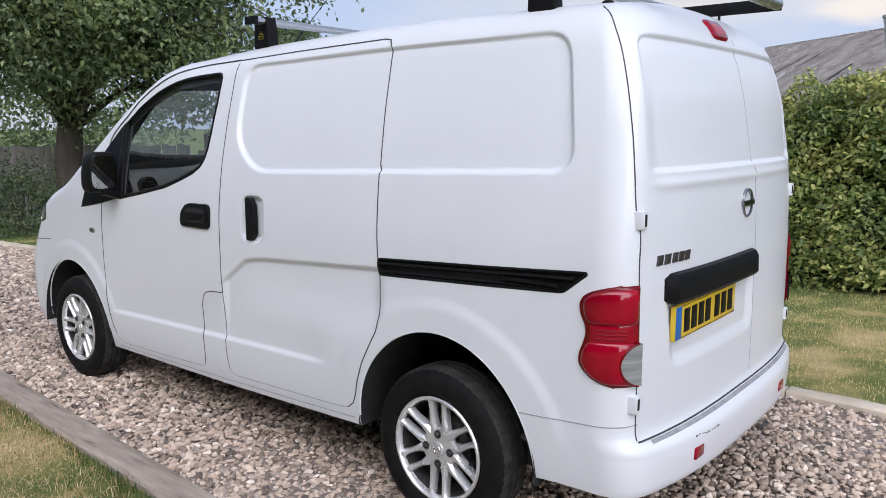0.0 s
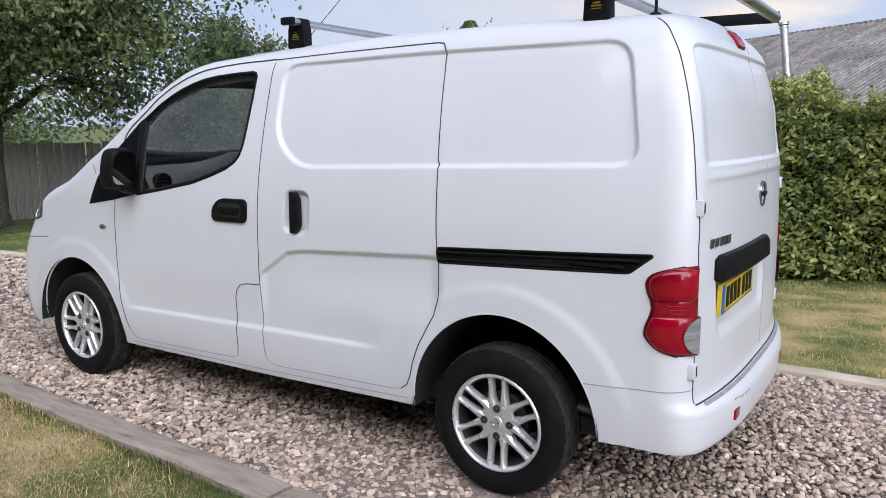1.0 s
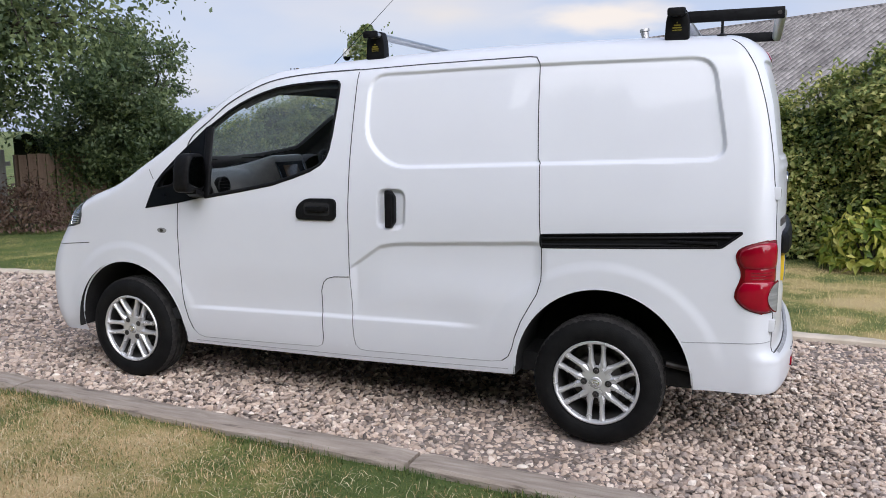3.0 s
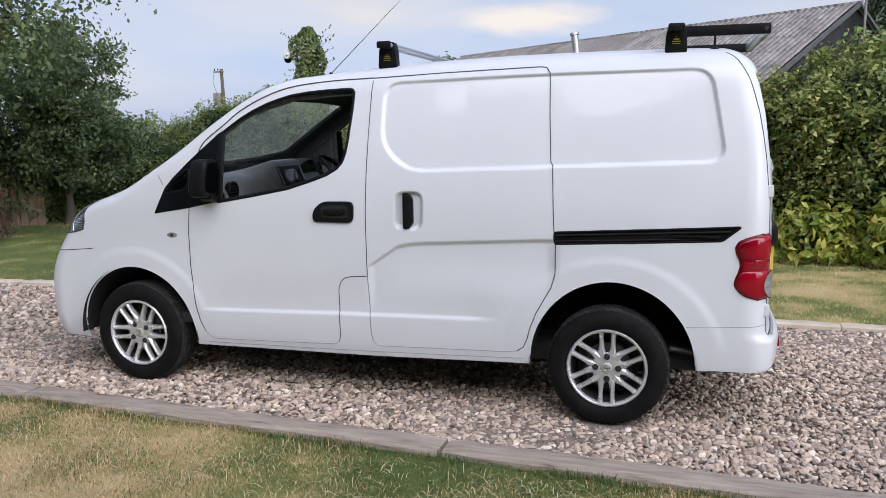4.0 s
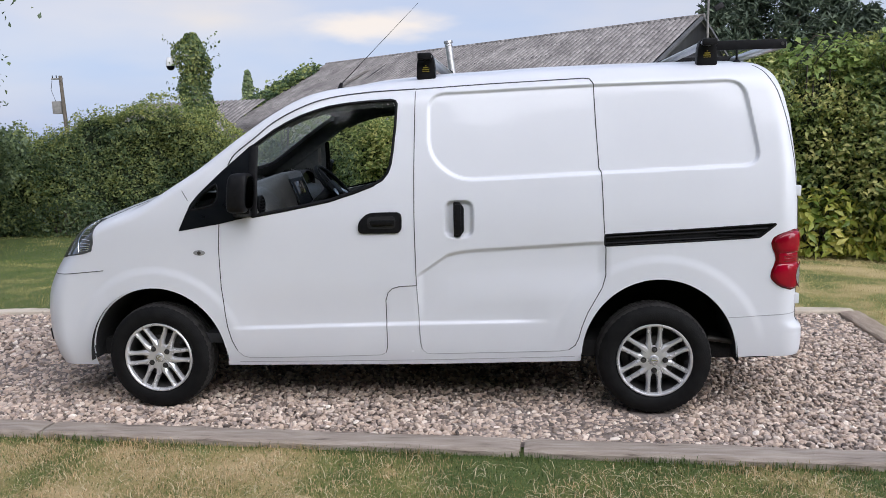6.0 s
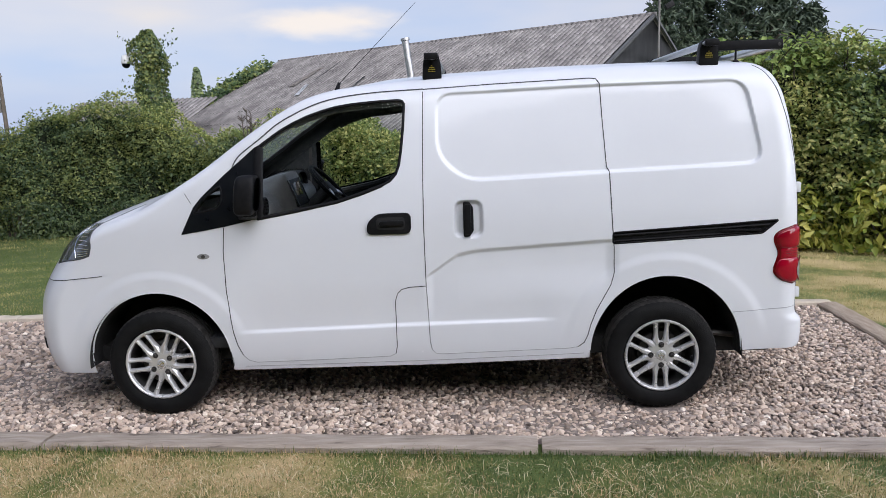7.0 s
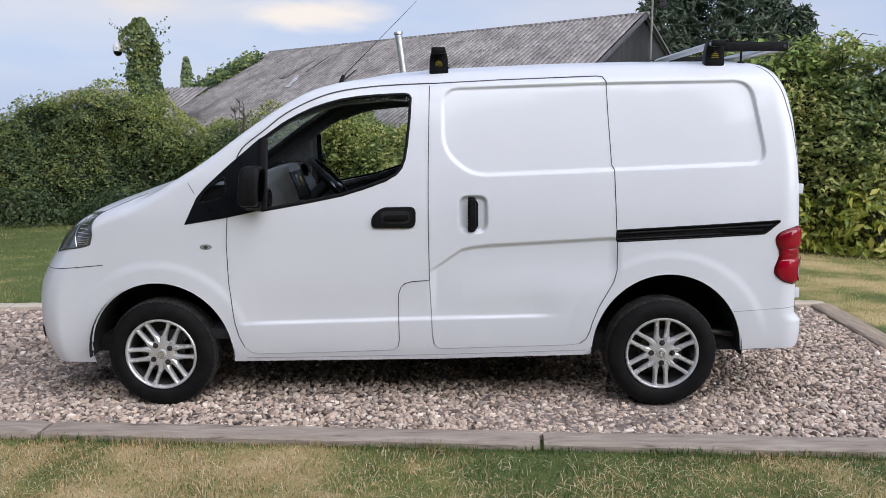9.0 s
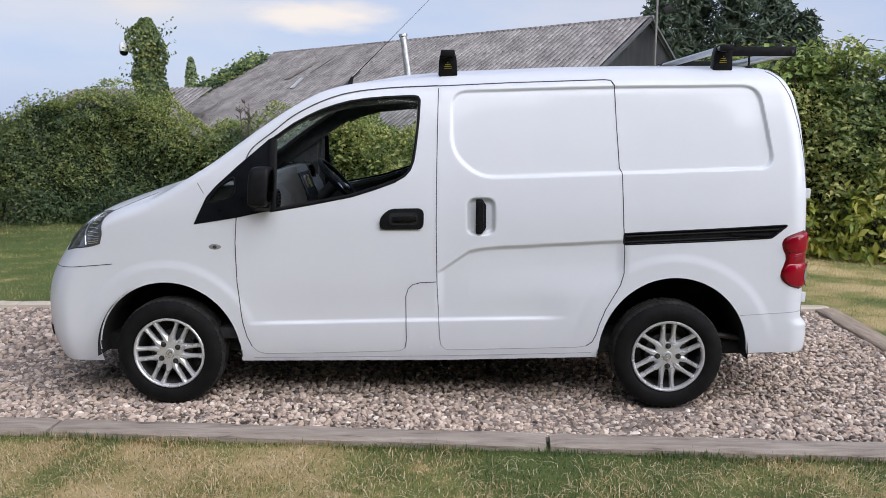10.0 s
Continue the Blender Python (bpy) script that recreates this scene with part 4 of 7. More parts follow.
# joints between the panels
strip("panel_gap", FRONT_DOOR[:6], 0.0045, GAP, near_door)
strip("panel_gap", FRONT_DOOR[5:11], 0.0030, SEAM, near_door)
strip("panel_gap", FRONT_DOOR[10:20], 0.0042, GAP, near_door)
strip("panel_gap", SLIDE_DOOR[:5], 0.0055, GAP, slide, lift=0.002)
band("panel_gap", sweep(on_skin([(0.465, 1.392), (0.482, 1.425), (0.515, 1.462), (0.609, 1.533), (0.715, 1.615), (0.864, 1.690), (1.014, 1.735), (1.224, 1.760), (1.482, 1.771)])[0]), 0.0055, GAP, near_door, lift=0.004)
strip("panel_gap", SLIDE_DOOR[4:18], 0.0045, GAP, slide)
strip("panel_gap", SLIDE_DOOR[17:24], 0.0030, SEAM, slide)
strip("sill_joint", [(0.47, 0.306), (0.9, 0.312), (1.5, 0.324), (2.0, 0.339), (2.31, 0.350)], 0.0028, SEAM, van)
strip("panel_gap", [(1.476, 0.738), (1.483, 0.58), (1.489, 0.43), (1.497, 0.388)], 0.0038, GAP, van)
strip("panel_gap", [(3.09, 0.564), (3.2, 0.569), (3.3, 0.574), (3.40, 0.578), (3.45, 0.579)], 0.0035, SEAM, rear_bumper)
strip("panel_gap", [(-0.70, 0.785), (-0.62, 0.793), (-0.56, 0.800), (-0.42, 0.812), (-0.35, 0.818), (-0.285, 0.824)], 0.004, GAP, front_bumper)
for sgn, owner in ((-1, back_door), (1, back_door_b)):
    low = on_skin([(YC + sgn * 0.741, z) for z in (0.530, 0.60, 0.70, 0.80, 0.90, 1.0, 1.07)], "tail")[0]
    high = on_skin([(3.4385, 1.16), (3.427, 1.239), (3.416, 1.34), (3.402, 1.435), (3.386, 1.52), (3.368, 1.598), (3.350, 1.66), (3.331, 1.715), (3.303, 1.768)], "flank", sgn)[0]
    over = np.array([(3.270, YC + sgn * 0.641, 1.812), (3.226, YC + sgn * 0.6065, 1.844)])
    band("panel_gap", sweep(np.concatenate([low, high, over])), 0.0034, GAP, owner, lift=0.002)
strip("panel_gap", [(y, 0.5255) for y in np.arange(YC - 0.741, YC + 0.742, 0.02)], 0.006, GAP, rear_bumper, "tail", lift=0.002)
strip("panel_gap", [(0.97 - 0.05 * smooth01(z, 1.1, 1.8), z) for z in np.arange(0.55, 1.80, 0.02)], 0.0022, SEAM, back_door_b, "tail")
for off in (0.0, 0.008, 0.016):
    strip("bumper_tread", [(y, 0.519 - 0.35 * off) for y in np.arange(0.15, 1.54, 0.02)], 0.0062, TREAD, rear_bumper, "tail", lift=0.0015, label="pale grey ribbed tread strip on the bumper", proud=0.0015)
strip("window_seal", WINDOW, 0.015, BLACK, near_door, closed=True, lift=0.0, proud=0.003)
strip("window_seal", WINDOW, 0.022, BLACK, far_door, closed=True, lift=0.0, proud=0.003, sign=1)
for arch in (F_ARCH, R_ARCH):
    for sgn in (-1, 1):
        strip("arch_lip", [p for p in arch[1:39] if p[1] > 0.36], 0.007, PAINT, van, sign=sgn, lift=-0.001, proud=0.002)


# ---- the van's fittings ----
def wheel(x, y, face):
    """Tyre, six-pair spoked alloy rim, nuts, cap, brake drum. face: -1 if its outside looks to -y."""
    hub = thing("wheel", "", "")
    hub.location = (x, y, 0.328)
    hub.rotation_euler = (0, radians(-34 if x < 1 else 0), 0 if face < 0 else math.pi)
    hub.parent = van
    # tyre: outside at y = 0.005, inside at 0.185; blocks on both shoulders
    sides = 168
    prof = [(0.196, 0.020), (0.202, 0.010), (0.215, 0.004), (0.235, 0.000), (0.255, 0.002), (0.262, 0.004), (0.272, 0.008), (0.284, 0.015), (0.2915, 0.024), (0.2965, 0.036), (0.2985, 0.050), (0.2990, 0.058), (0.292, 0.060), (0.292, 0.066), (0.2995, 0.068), (0.3000, 0.088), (0.2925, 0.090), (0.2925, 0.096), (0.3000, 0.098), (0.2995, 0.118), (0.292, 0.120), (0.292, 0.126), (0.2990, 0.128), (0.2965, 0.150), (0.2915, 0.162), (0.284, 0.171), (0.26, 0.182), (0.23, 0.186), (0.20, 0.172)]
    V = []
    for r, h in prof:
        for j in range(sides):
            a = 2 * math.pi * j / sides
            cut = 0.0042 if (0.022 < h < 0.052 or 0.134 < h < 0.164) and j % 3 == 0 else 0.0018 if (0.066 < h < 0.12 and r > 0.295 and (j + int(h * 400)) % 4 == 0) else 0.0
            V.append(((r - cut) * math.cos(a), h, (r - cut) * math.sin(a)))
    F = []
    for i in range(len(prof) - 1):
        for j in range(sides):
            F.append((i * sides + j, i * sides + (j + 1) % sides, (i + 1) * sides + (j + 1) % sides, (i + 1) * sides + j))
    # the tread's faces, dusty from the road, apart from the cleaner sidewalls
    first, last = 8 * sides, 23 * sides
    tyre = new("tyre", sheet("tyre", V, F[:first] + F[last:], TYRE, True))
    tagged(under(tyre, hub), "black tyre with clean dark sidewalls")
    tread = new("tread", sheet("tread", V, F[first:last], TREADRUBBER, True))
    tagged(under(tread, tyre), "grey dusty worn tread")
    for ob in (tyre, tread):
        ob.data.set_sharp_from_angle(angle=radians(40))
    bm = bmesh.new()
    spun(bm, [(0.2005, 0.016), (0.2035, 0.009), (0.1995, 0.004), (0.193, 0.004), (0.188, 0.009), (0.186, 0.018), (0.184, 0.026)], 72)
    # hub plate with a soft dish
    spun(bm, [(0.0, 0.021), (0.050, 0.020), (0.066, 0.0205), (0.076, 0.024), (0.080, 0.034), (0.074, 0.05), (0.05, 0.06)], 48)
    rim = part("rim", bm, ALLOY, hub, "silver painted alloy rim with paired spokes")
    bm = bmesh.new()
    spun(bm, [(0.1845, 0.026), (0.178, 0.060), (0.170, 0.16)], 72)
    part("barrel", bm, BARREL, rim)
    for k in range(6):
        mid = math.pi / 2 + k * math.pi / 3
        for side in (-1, 1):
            bm = bmesh.new()
            rows = []
            # (distance from the middle, offset from the pair's middle line, half width, front, back)
            for r, off, hw, f, b in ((0.056, 0.020, 0.0200, 0.0200, 0.05), (0.074, 0.0245, 0.0190, 0.0180, 0.052), (0.086, 0.0275, 0.0165, 0.0165, 0.050), (0.098, 0.0285, 0.0132, 0.0155, 0.048), (0.125, 0.0290, 0.0112, 0.0140, 0.046), (0.158, 0.0300, 0.0108, 0.012, 0.042), (0.176, 0.0315, 0.0130, 0.010, 0.040), (0.192, 0.0340, 0.0185, 0.008, 0.036)):
                o = off * side
                c = 0.42 * hw
                ring = []
                for across, h in ((-hw, b), (-hw, f + 0.010), (-c, f), (c, f), (hw, f + 0.010), (hw, b)):
                    u = o + across
                    ring.append(bm.verts.new((r * math.cos(mid) - u * math.sin(mid), h, r * math.sin(mid) + u * math.cos(mid))))
                rows.append(ring)
            for a, b in zip(rows, rows[1:]):
                for j in range(6):
                    bm.faces.new((a[j], a[(j + 1) % 6], b[(j + 1) % 6], b[j]))
            bm.faces.new(rows[0])
            bm.faces.new(rows[-1][::-1])
            bmesh.ops.recalc_face_normals(bm, faces=bm.faces)
            part("spoke", bm, ALLOY, rim)
    for k in range(4):
        a = math.pi / 2 * k
        bm = bmesh.new()
        c = (0.0575 * math.cos(a), 0, 0.0575 * math.sin(a))
        spun(bm, [(0.0165, 0.0215), (0.0150, 0.0165), (0.0125, 0.0185), (0.0, 0.0190)], 20, centre=c)
        part("nut_seat", bm, BARREL, rim)
        bm = bmesh.new()
        spun(bm, [(0.0, 0.0095), (0.006, 0.0100), (0.0082, 0.0125), (0.0090, 0.0185)], 6, centre=c)
        part("wheel_nut", bm, STEEL, hub)
    bm = bmesh.new()
    spun(bm, [(0.0, 0.012), (0.018, 0.013), (0.0245, 0.016), (0.0265, 0.0215)], 32)
    cap = part("centre_cap", bm, ALLOY, hub, "silver hub cap with a plain ring badge")
    bm = bmesh.new()
    spun(bm, [(0.011, 0.0135), (0.0125, 0.0112), (0.0150, 0.0112), (0.0165, 0.0140)], 28)
    box(bm, (-0.0175, 0.0110, -0.0032), (0.0175, 0.0138, 0.0032), 0.0008)
    part("badge_ring", bm, CHROME, cap)
    bm = bmesh.new()
    spun(bm, [(0.0, 0.062), (0.115, 0.062), (0.120, 0.068), (0.122, 0.13), (0.16, 0.135), (0.17, 0.16), (0.0, 0.165)], 40)
    part("brake_drum", bm, STEEL, hub, "dull rusty steel brake drum")
    bm = bmesh.new()
    tube(bm, [(0.168 * math.cos(-0.05), 0.02, 0.168 * math.sin(-0.05)), (0.155 * math.cos(-0.05), 0.004, 0.155 * math.sin(-0.05))], 0.0065, 8)
    part("valve", bm, BLACK, hub)
    for ob in rim.children[:] + (rim,):
        ob.data.transform(Matrix.Diagonal((0.97, 1.0, 0.97, 1.0)))
    return hub


for wx in (0.0, 2.725):
    wheel(wx, 0.004, -1)
    wheel(wx, 2 * YC - 0.004, 1)

# arch liners and the dark belly
for ax, az, ra, rz_ in ((0.008, 0.335, 0.400, 0.402), (2.742, 0.345, 0.404, 0.430)):
    for sgn in (-1, 1):
        V, F = [], []
        angles = np.linspace(-0.06, math.pi + 0.06, 36)
        for a in angles:
            for d in (0.004, 0.10, 0.25, 0.40):
                V.append((ax + ra * math.cos(a), YC + sgn * (0.835 - d), az + rz_ * math.sin(a)))
        for i in range(len(angles) - 1):
            for j in range(3):
                F.append((i * 4 + j, i * 4 + j + 1, i * 4 + 5 + j, i * 4 + 4 + j))
        under(new("arch_liner", sheet("arch_liner", V, F, ARCH)), van)
        bm = bmesh.new()
        rim_pts = [(ax + ra * math.cos(a), az + rz_ * math.sin(a)) for a in angles]
        prism(bm, rim_pts, YC + sgn * 0.435, YC + sgn * 0.43)
        part("arch_back", bm, ARCH, van, smooth=False)
bm = bmesh.new()
box(bm, (-0.62, 0.16, 0.30), (3.35, 1.52, 0.40), 0.02)
part("belly", bm, ARCH, van, "dark underside of the van")
bm = bmesh.new()
tube(bm, [(2.725, 0.2, 0.30), (2.725, 1.47, 0.30)], 0.045, 12)
box(bm, (2.15, 0.33, 0.30), (3.36, 0.39, 0.322), 0.004)
box(bm, (2.15, 1.28, 0.30), (3.36, 1.34, 0.322), 0.004)
tube(bm, [(3.02, 0.13, 0.42), (3.18, 0.13, 0.40)], 0.016, 8)
part("rear_axle", bm, STEEL, van, "steel beam axle and leaf springs")
bm = bmesh.new()
tube(bm, [(0.6, 0.62, 0.27), (1.8, 0.62, 0.26), (2.3, 0.60, 0.25)], 0.03, 10)
box(bm, (1.2, 0.5, 0.215), (1.75, 0.72, 0.275), 0.03)
part("exhaust", bm, STEEL, van, "dull steel exhaust pipe and silencer")
# door handle of the front door: an oval black bezel with a deep pocket and a pull
bm = bmesh.new()
prism(bm, rounded([(1.172, 1.020), (1.174, 1.082), (1.226, 1.130), (1.408, 1.133), (1.406, 1.020)], 0.036, 6), -0.012, 0.02, 1, 0.006)
handle = part("door_handle", bm, BLACK, near_door, "black plastic pull handle in an oval bezel")
bm = bmesh.new()
prism(bm, rounded([(1.225, 1.045), (1.225, 1.110), (1.375, 1.112), (1.375, 1.045)], 0.022, 4), -0.0135, -0.010, 1)
part("handle_pocket", bm, ARCH, handle)
bm = bmesh.new()
prism(bm, rounded([(1.240, 1.066), (1.240, 1.092), (1.372, 1.094), (1.372, 1.068)], 0.010, 4), -0.030, -0.014, 1, 0.005)
part("pull", bm, BLACK, handle)
bm = bmesh.new()
prism(bm, rounded([(1.682, 0.997), (1.682, 1.182), (1.714, 1.182), (1.736, 1.150), (1.736, 1.028), (1.714, 0.997)], 0.008, 3), -0.012, 0.016, 1, 0.006)
box(bm, (1.690, -0.016, 1.01), (1.722, -0.008, 1.17), 0.004)
sh = part("sliding_door_handle", bm, BLACK, slide, "upright black pull handle in a white pocket")
# track detail
bm = bmesh.new()
s0, _ = on_skin([(2.47, 0.985), (3.27, 1.022)])
s1, _ = on_skin([(2.47, 0.955), (3.22, 0.988)])
for (a, b), r in (((s0[0], s0[1]), 0.006), ((s1[0], s1[1]), 0.006)):
    tube(bm, [Vector(a) + Vector((0, -0.001, 0)), Vector(b) + Vector((0, -0.001, 0))], r, 8)
box(bm, (3.02, -0.006, 0.992), (3.22, 0.004, 1.002), 0.002, Matrix.Identity(4))
part("track_lip", bm, BLACK, rail)
strip("track_edge", TRACK, 0.009, BLACK, rail, closed=True, lift=0.0005, proud=0.002)

# side repeater
bm = bmesh.new()
n = 20
prism(bm, [(0.288 + 0.034 * math.cos(2 * math.pi * i / n), 0.924 + 0.0155 * math.sin(2 * math.pi * i / n)) for i in range(n)], -0.004, 0.012, 1, 0.004)
rep = part("side_repeater", bm, CLEARLENS, van, "small clear oval indicator repeater")
bm = bmesh.new()
prism(bm, [(0.288 + 0.011 * math.cos(2 * math.pi * i / n), 0.924 + 0.009 * math.sin(2 * math.pi * i / n)) for i in range(n)], -0.0065, -0.002, 1)
part("repeater_bulb", bm, STEEL, rep)


def mirror(sgn):
    """A door mirror: stalk, rounded housing, mirror glass facing back."""
    def at(x, out, z):
        return (x, YC + sgn * (YC + out), z)
    bm = bmesh.new()
    V = bmesh.ops.create_cube(bm, size=1.0)["verts"]
    bmesh.ops.subdivide_edges(bm, edges=bm.edges, cuts=9, use_grid_fill=True)
    for v in bm.verts:
        p = Vector(v.co) * 2
        k = (abs(p.x) ** 5 + abs(p.y) ** 5 + abs(p.z) ** 5) ** (1 / 5)
        p = p / k
        taper = 1.0 - 0.18 * max(0, p.z)
        v.co = at(0.572 + 0.050 * p.x * (1 if p.x > 0 else 1.2) + 0.010 * p.z, 0.080 + 0.078 * p.y * taper, 1.252 + 0.104 * p.z)
    bmesh.ops.recalc_face_normals(bm, faces=bm.faces)
    head = part("door_mirror", bm, BLACK, van, "black plastic door mirror")
    bm = bmesh.new()
    pts = []
    for a in np.linspace(0, 2 * math.pi, 28, endpoint=False):
        c, s = math.cos(a), math.sin(a)
        k = (abs(c) ** 4 + abs(s) ** 4) ** -0.25
        pts.append(bm.verts.new(at(0.6235 + 0.010 * s * k, 0.080 + 0.066 * c * k * (1 - 0.12 * max(0, s)), 1.256 + 0.084 * s * k)))
    bm.faces.new(pts)
    bmesh.ops.solidify(bm, geom=bm.faces, thickness=0.003)
    part("mirror_glass", bm, MIRROR, head, "silvered mirror glass", smooth=False)
    bm = bmesh.new()
    rings = []
    for out, x, z, wx, wz in ((-0.03, 0.535, 1.128, 0.058, 0.022), (0.01, 0.545, 1.136, 0.052, 0.020), (0.05, 0.565, 1.146, 0.044, 0.018), (0.085, 0.575, 1.156, 0.038, 0.016)):
        rings.append([bm.verts.new(at(x + wx * math.copysign(abs(math.cos(a)) ** 0.5, math.cos(a)), out, z + wz * math.copysign(abs(math.sin(a)) ** 0.5, math.sin(a)))) for a in np.linspace(0, 2 * math.pi, 20, endpoint=False)])
    for a, b in zip(rings, rings[1:]):
        for j in range(20):
            bm.faces.new((a[j], a[(j + 1) % 20], b[(j + 1) % 20], b[j]))
    bm.faces.new(rings[0])
    bm.faces.new(rings[-1][::-1])
    bmesh.ops.recalc_face_normals(bm, faces=bm.faces)
    part("mirror_stalk", bm, BLACK, head)


mirror(-1)
mirror(1)

# the black pillar between corner panel and window
strip("window_pillar", [(0.600, 1.120), (0.606, 1.49)], 0.05, BLACK, near_door, lift=0.003, proud=0.004)
strip("window_pillar", [(0.600, 1.120), (0.606, 1.49)], 0.05, BLACK, far_door, lift=0.003, proud=0.004, sign=1)
strip("quarter_seal", QUARTER, 0.010, BLACK, van, closed=True, lift=0.002, proud=0.002)
strip("waist_seal", WINDOW[16:], 0.020, BLACK, near_door, lift=0.001, proud=0.004)
strip("panel_gap", [(0.205, 1.262), (0.218, 1.24), (0.237, 1.208)], 0.003, GAP, van)

band("panel_gap", sweep([(-0.302, 0.158, 1.086), (-0.22, 0.20, 1.13), (-0.10, 0.26, 1.18)]), 0.004, GAP, van, lift=0.002)

# tail: hinges, badge, letters as bars, handle trim, plate, brake lamp, reflectors
for z in (1.205, 0.648):
    for sgn, owner in ((-1, back_door), (1, back_door_b)):
        q = float(half_width(z)) - 0.085
        s, _ = on_skin([(YC + sgn * q, z)], "tail")
        x, y, z0 = s[0]
        bm = bmesh.new()
        box(bm, (x - 0.022, y - sgn * 0.020, z - 0.027), (x + 0.018, y + sgn * 0.013, z + 0.027), 0.005)
        hinge = part("hinge", bm, PAINT, owner, "white painted door hinge")
        bm = bmesh.new()
        box(bm, (x + 0.008, y - sgn * 0.016, z - 0.018), (x + 0.0195, y - sgn * 0.002, z + 0.018), 0.002)
        part("hinge_slot", bm, BLACK, hinge)


def on_tail(y, z, lift=0.0):
    s, nn = on_skin([(y, z)], "tail")
    return Vector(s[0]) + Vector(nn[0]) * lift


bm = bmesh.new()
bx = on_tail(0.865, 1.203).x
rings = []
for r0, h in ((0.058, -0.004), (0.057, 0.007), (0.0535, 0.0095), (0.049, 0.007), (0.048, -0.002)):
    rings.append([bm.verts.new((bx + h, 0.865 + r0 * 0.86 * math.cos(a), 1.203 + r0 * 0.92 * math.sin(a))) for a in np.linspace(0, 2 * math.pi, 40, endpoint=False)])
for a, b in zip(rings, rings[1:]):
    for j in range(40):
        bm.faces.new((a[j], a[(j + 1) % 40], b[(j + 1) % 40], b[j]))
badge = part("badge", bm, DULLCHROME, back_door, "round chrome ring badge with a crossbar")
bm = bmesh.new()
box(bm, (bx - 0.002, 0.808, 1.193), (bx + 0.0115, 0.922, 1.213), 0.003)
part("badge_bar", bm, DULLCHROME, badge)
bm = bmesh.new()
box(bm, (bx + 0.0105, 0.822, 1.198), (bx + 0.0125, 0.908, 1.208), 0.0008)
part("badge_bar_inlay", bm, BLACK, badge)
# model badge: slanted chrome bars
for i, (y0, w) in enumerate(((0.176, 0.034), (0.218, 0.034), (0.262, 0.030), (0.300, 0.030), (0.338, 0.030))):
    bm = bmesh.new()
    x0 = on_tail(y0 + w / 2, 1.075).x
    prism(bm, [(y0, 1.061), (y0 + w, 1.061), (y0 + w + 0.007, 1.091), (y0 + 0.007, 1.091)], x0 - 0.003, x0 + 0.005, 0, 0.001)
    part("badge_letter_bar", bm, STEEL, back_door, "dull grey badge bar")

rows_ = []
bm = bmesh.new()
for y in np.linspace(0.222, 0.965, 24):
    e = min((y - 0.222) / 0.055, (0.965 - y) / 0.012, 1.0)
    e = math.sqrt(max(0.0, 1 - (1 - e) ** 2))
    x0 = on_tail(min(max(y, 0.26), 0.93), 1.0).x
    ring = []
    for dz, h in ((-0.056, -0.004), (-0.054, 0.022), (-0.040, 0.034), (0.02, 0.032), (0.040, 0.020), (0.046, -0.004)):
        ring.append(bm.verts.new((x0 + (h + 0.006) * (0.35 + 0.65 * e), y, 0.985 + dz * (0.7 + 0.3 * e))))
    rows_.append(ring)
for a, b in zip(rows_, rows_[1:]):
    for j in range(5):
        bm.faces.new((a[j], b[j], b[j + 1], a[j + 1]))
bm.faces.new(rows_[0])
bm.faces.new(rows_[-1][::-1])
bmesh.ops.recalc_face_normals(bm, faces=bm.faces)
part("door_handle_trim", bm, BLACK, back_door, "long black handle trim over the number plate")

px0 = on_tail(0.54, 0.86).x
bm = bmesh.new()
box(bm, (px0 - 0.010, 0.272, 0.808), (px0 + 0.008, 0.806, 0.920), 0.004)
plate = part("number_plate", bm, YELLOW, back_door, "yellow number plate with dark bars")
bm = bmesh.new()
box(bm, (px0 + 0.006, 0.2745, 0.811), (px0 + 0.0098, 0.316, 0.917), 0.001)
part("plate_band", bm, BLUE, plate)
for y0 in (0.338, 0.398, 0.458, 0.518, 0.602, 0.664, 0.726):
    bm = bmesh.new()
    box(bm, (px0 + 0.007, y0, 0.826), (px0 + 0.0095, y0 + 0.046, 0.903), 0.001)
    part("plate_bar", bm, BLACK, plate)
bm = bmesh.new()
for z0, z1 in ((0.8115, 0.8135), (0.9145, 0.9165)):
    box(bm, (px0 + 0.007, 0.32, z0), (px0 + 0.0090, 0.803, z1))
part("plate_border", bm, BLACK, plate)

def pad(name, y, z, wy, wz, high, material, parent, label="", base=0.001):
    """A rounded cushion lying on the tail."""
    g = np.linspace(-1, 1, 17)
    U, W = np.meshgrid(g, g, indexing="ij")
    r = np.maximum(np.abs(U), np.abs(W))
    k = r / np.maximum((np.abs(U) ** 5 + np.abs(W) ** 5) ** 0.2, 1e-6)
    p, n = on_skin(np.stack([y + wy * U * k, z + wz * W * k], -1).reshape(-1, 2), "tail")
    lift = base + high * np.sqrt(np.clip(1 - r.ravel() ** 6, 0, 1))
    ob = new(name, sheet(name, p + n * lift[:, None], cells(17, 17, False), material, True))
    return tagged(under(ob, parent), label)


brake = pad("high_brake_lamp", 0.800, 1.813, 0.076, 0.036, 0.010, REDLENS, van, "small red high-level brake lamp")
pad("brake_lens", 0.800, 1.810, 0.050, 0.018, 0.003, PALERED, brake, "", 0.0105)
for y0 in (0.385, 1.235):
    s = on_tail(y0, 0.425)
    bm = bmesh.new()
    box(bm, (s.x - 0.012, y0 - 0.034, 0.405), (s.x + 0.004, y0 + 0.034, 0.445), 0.004)
    part("reflector", bm, REDLENS, rear_bumper, "small red bumper reflector")
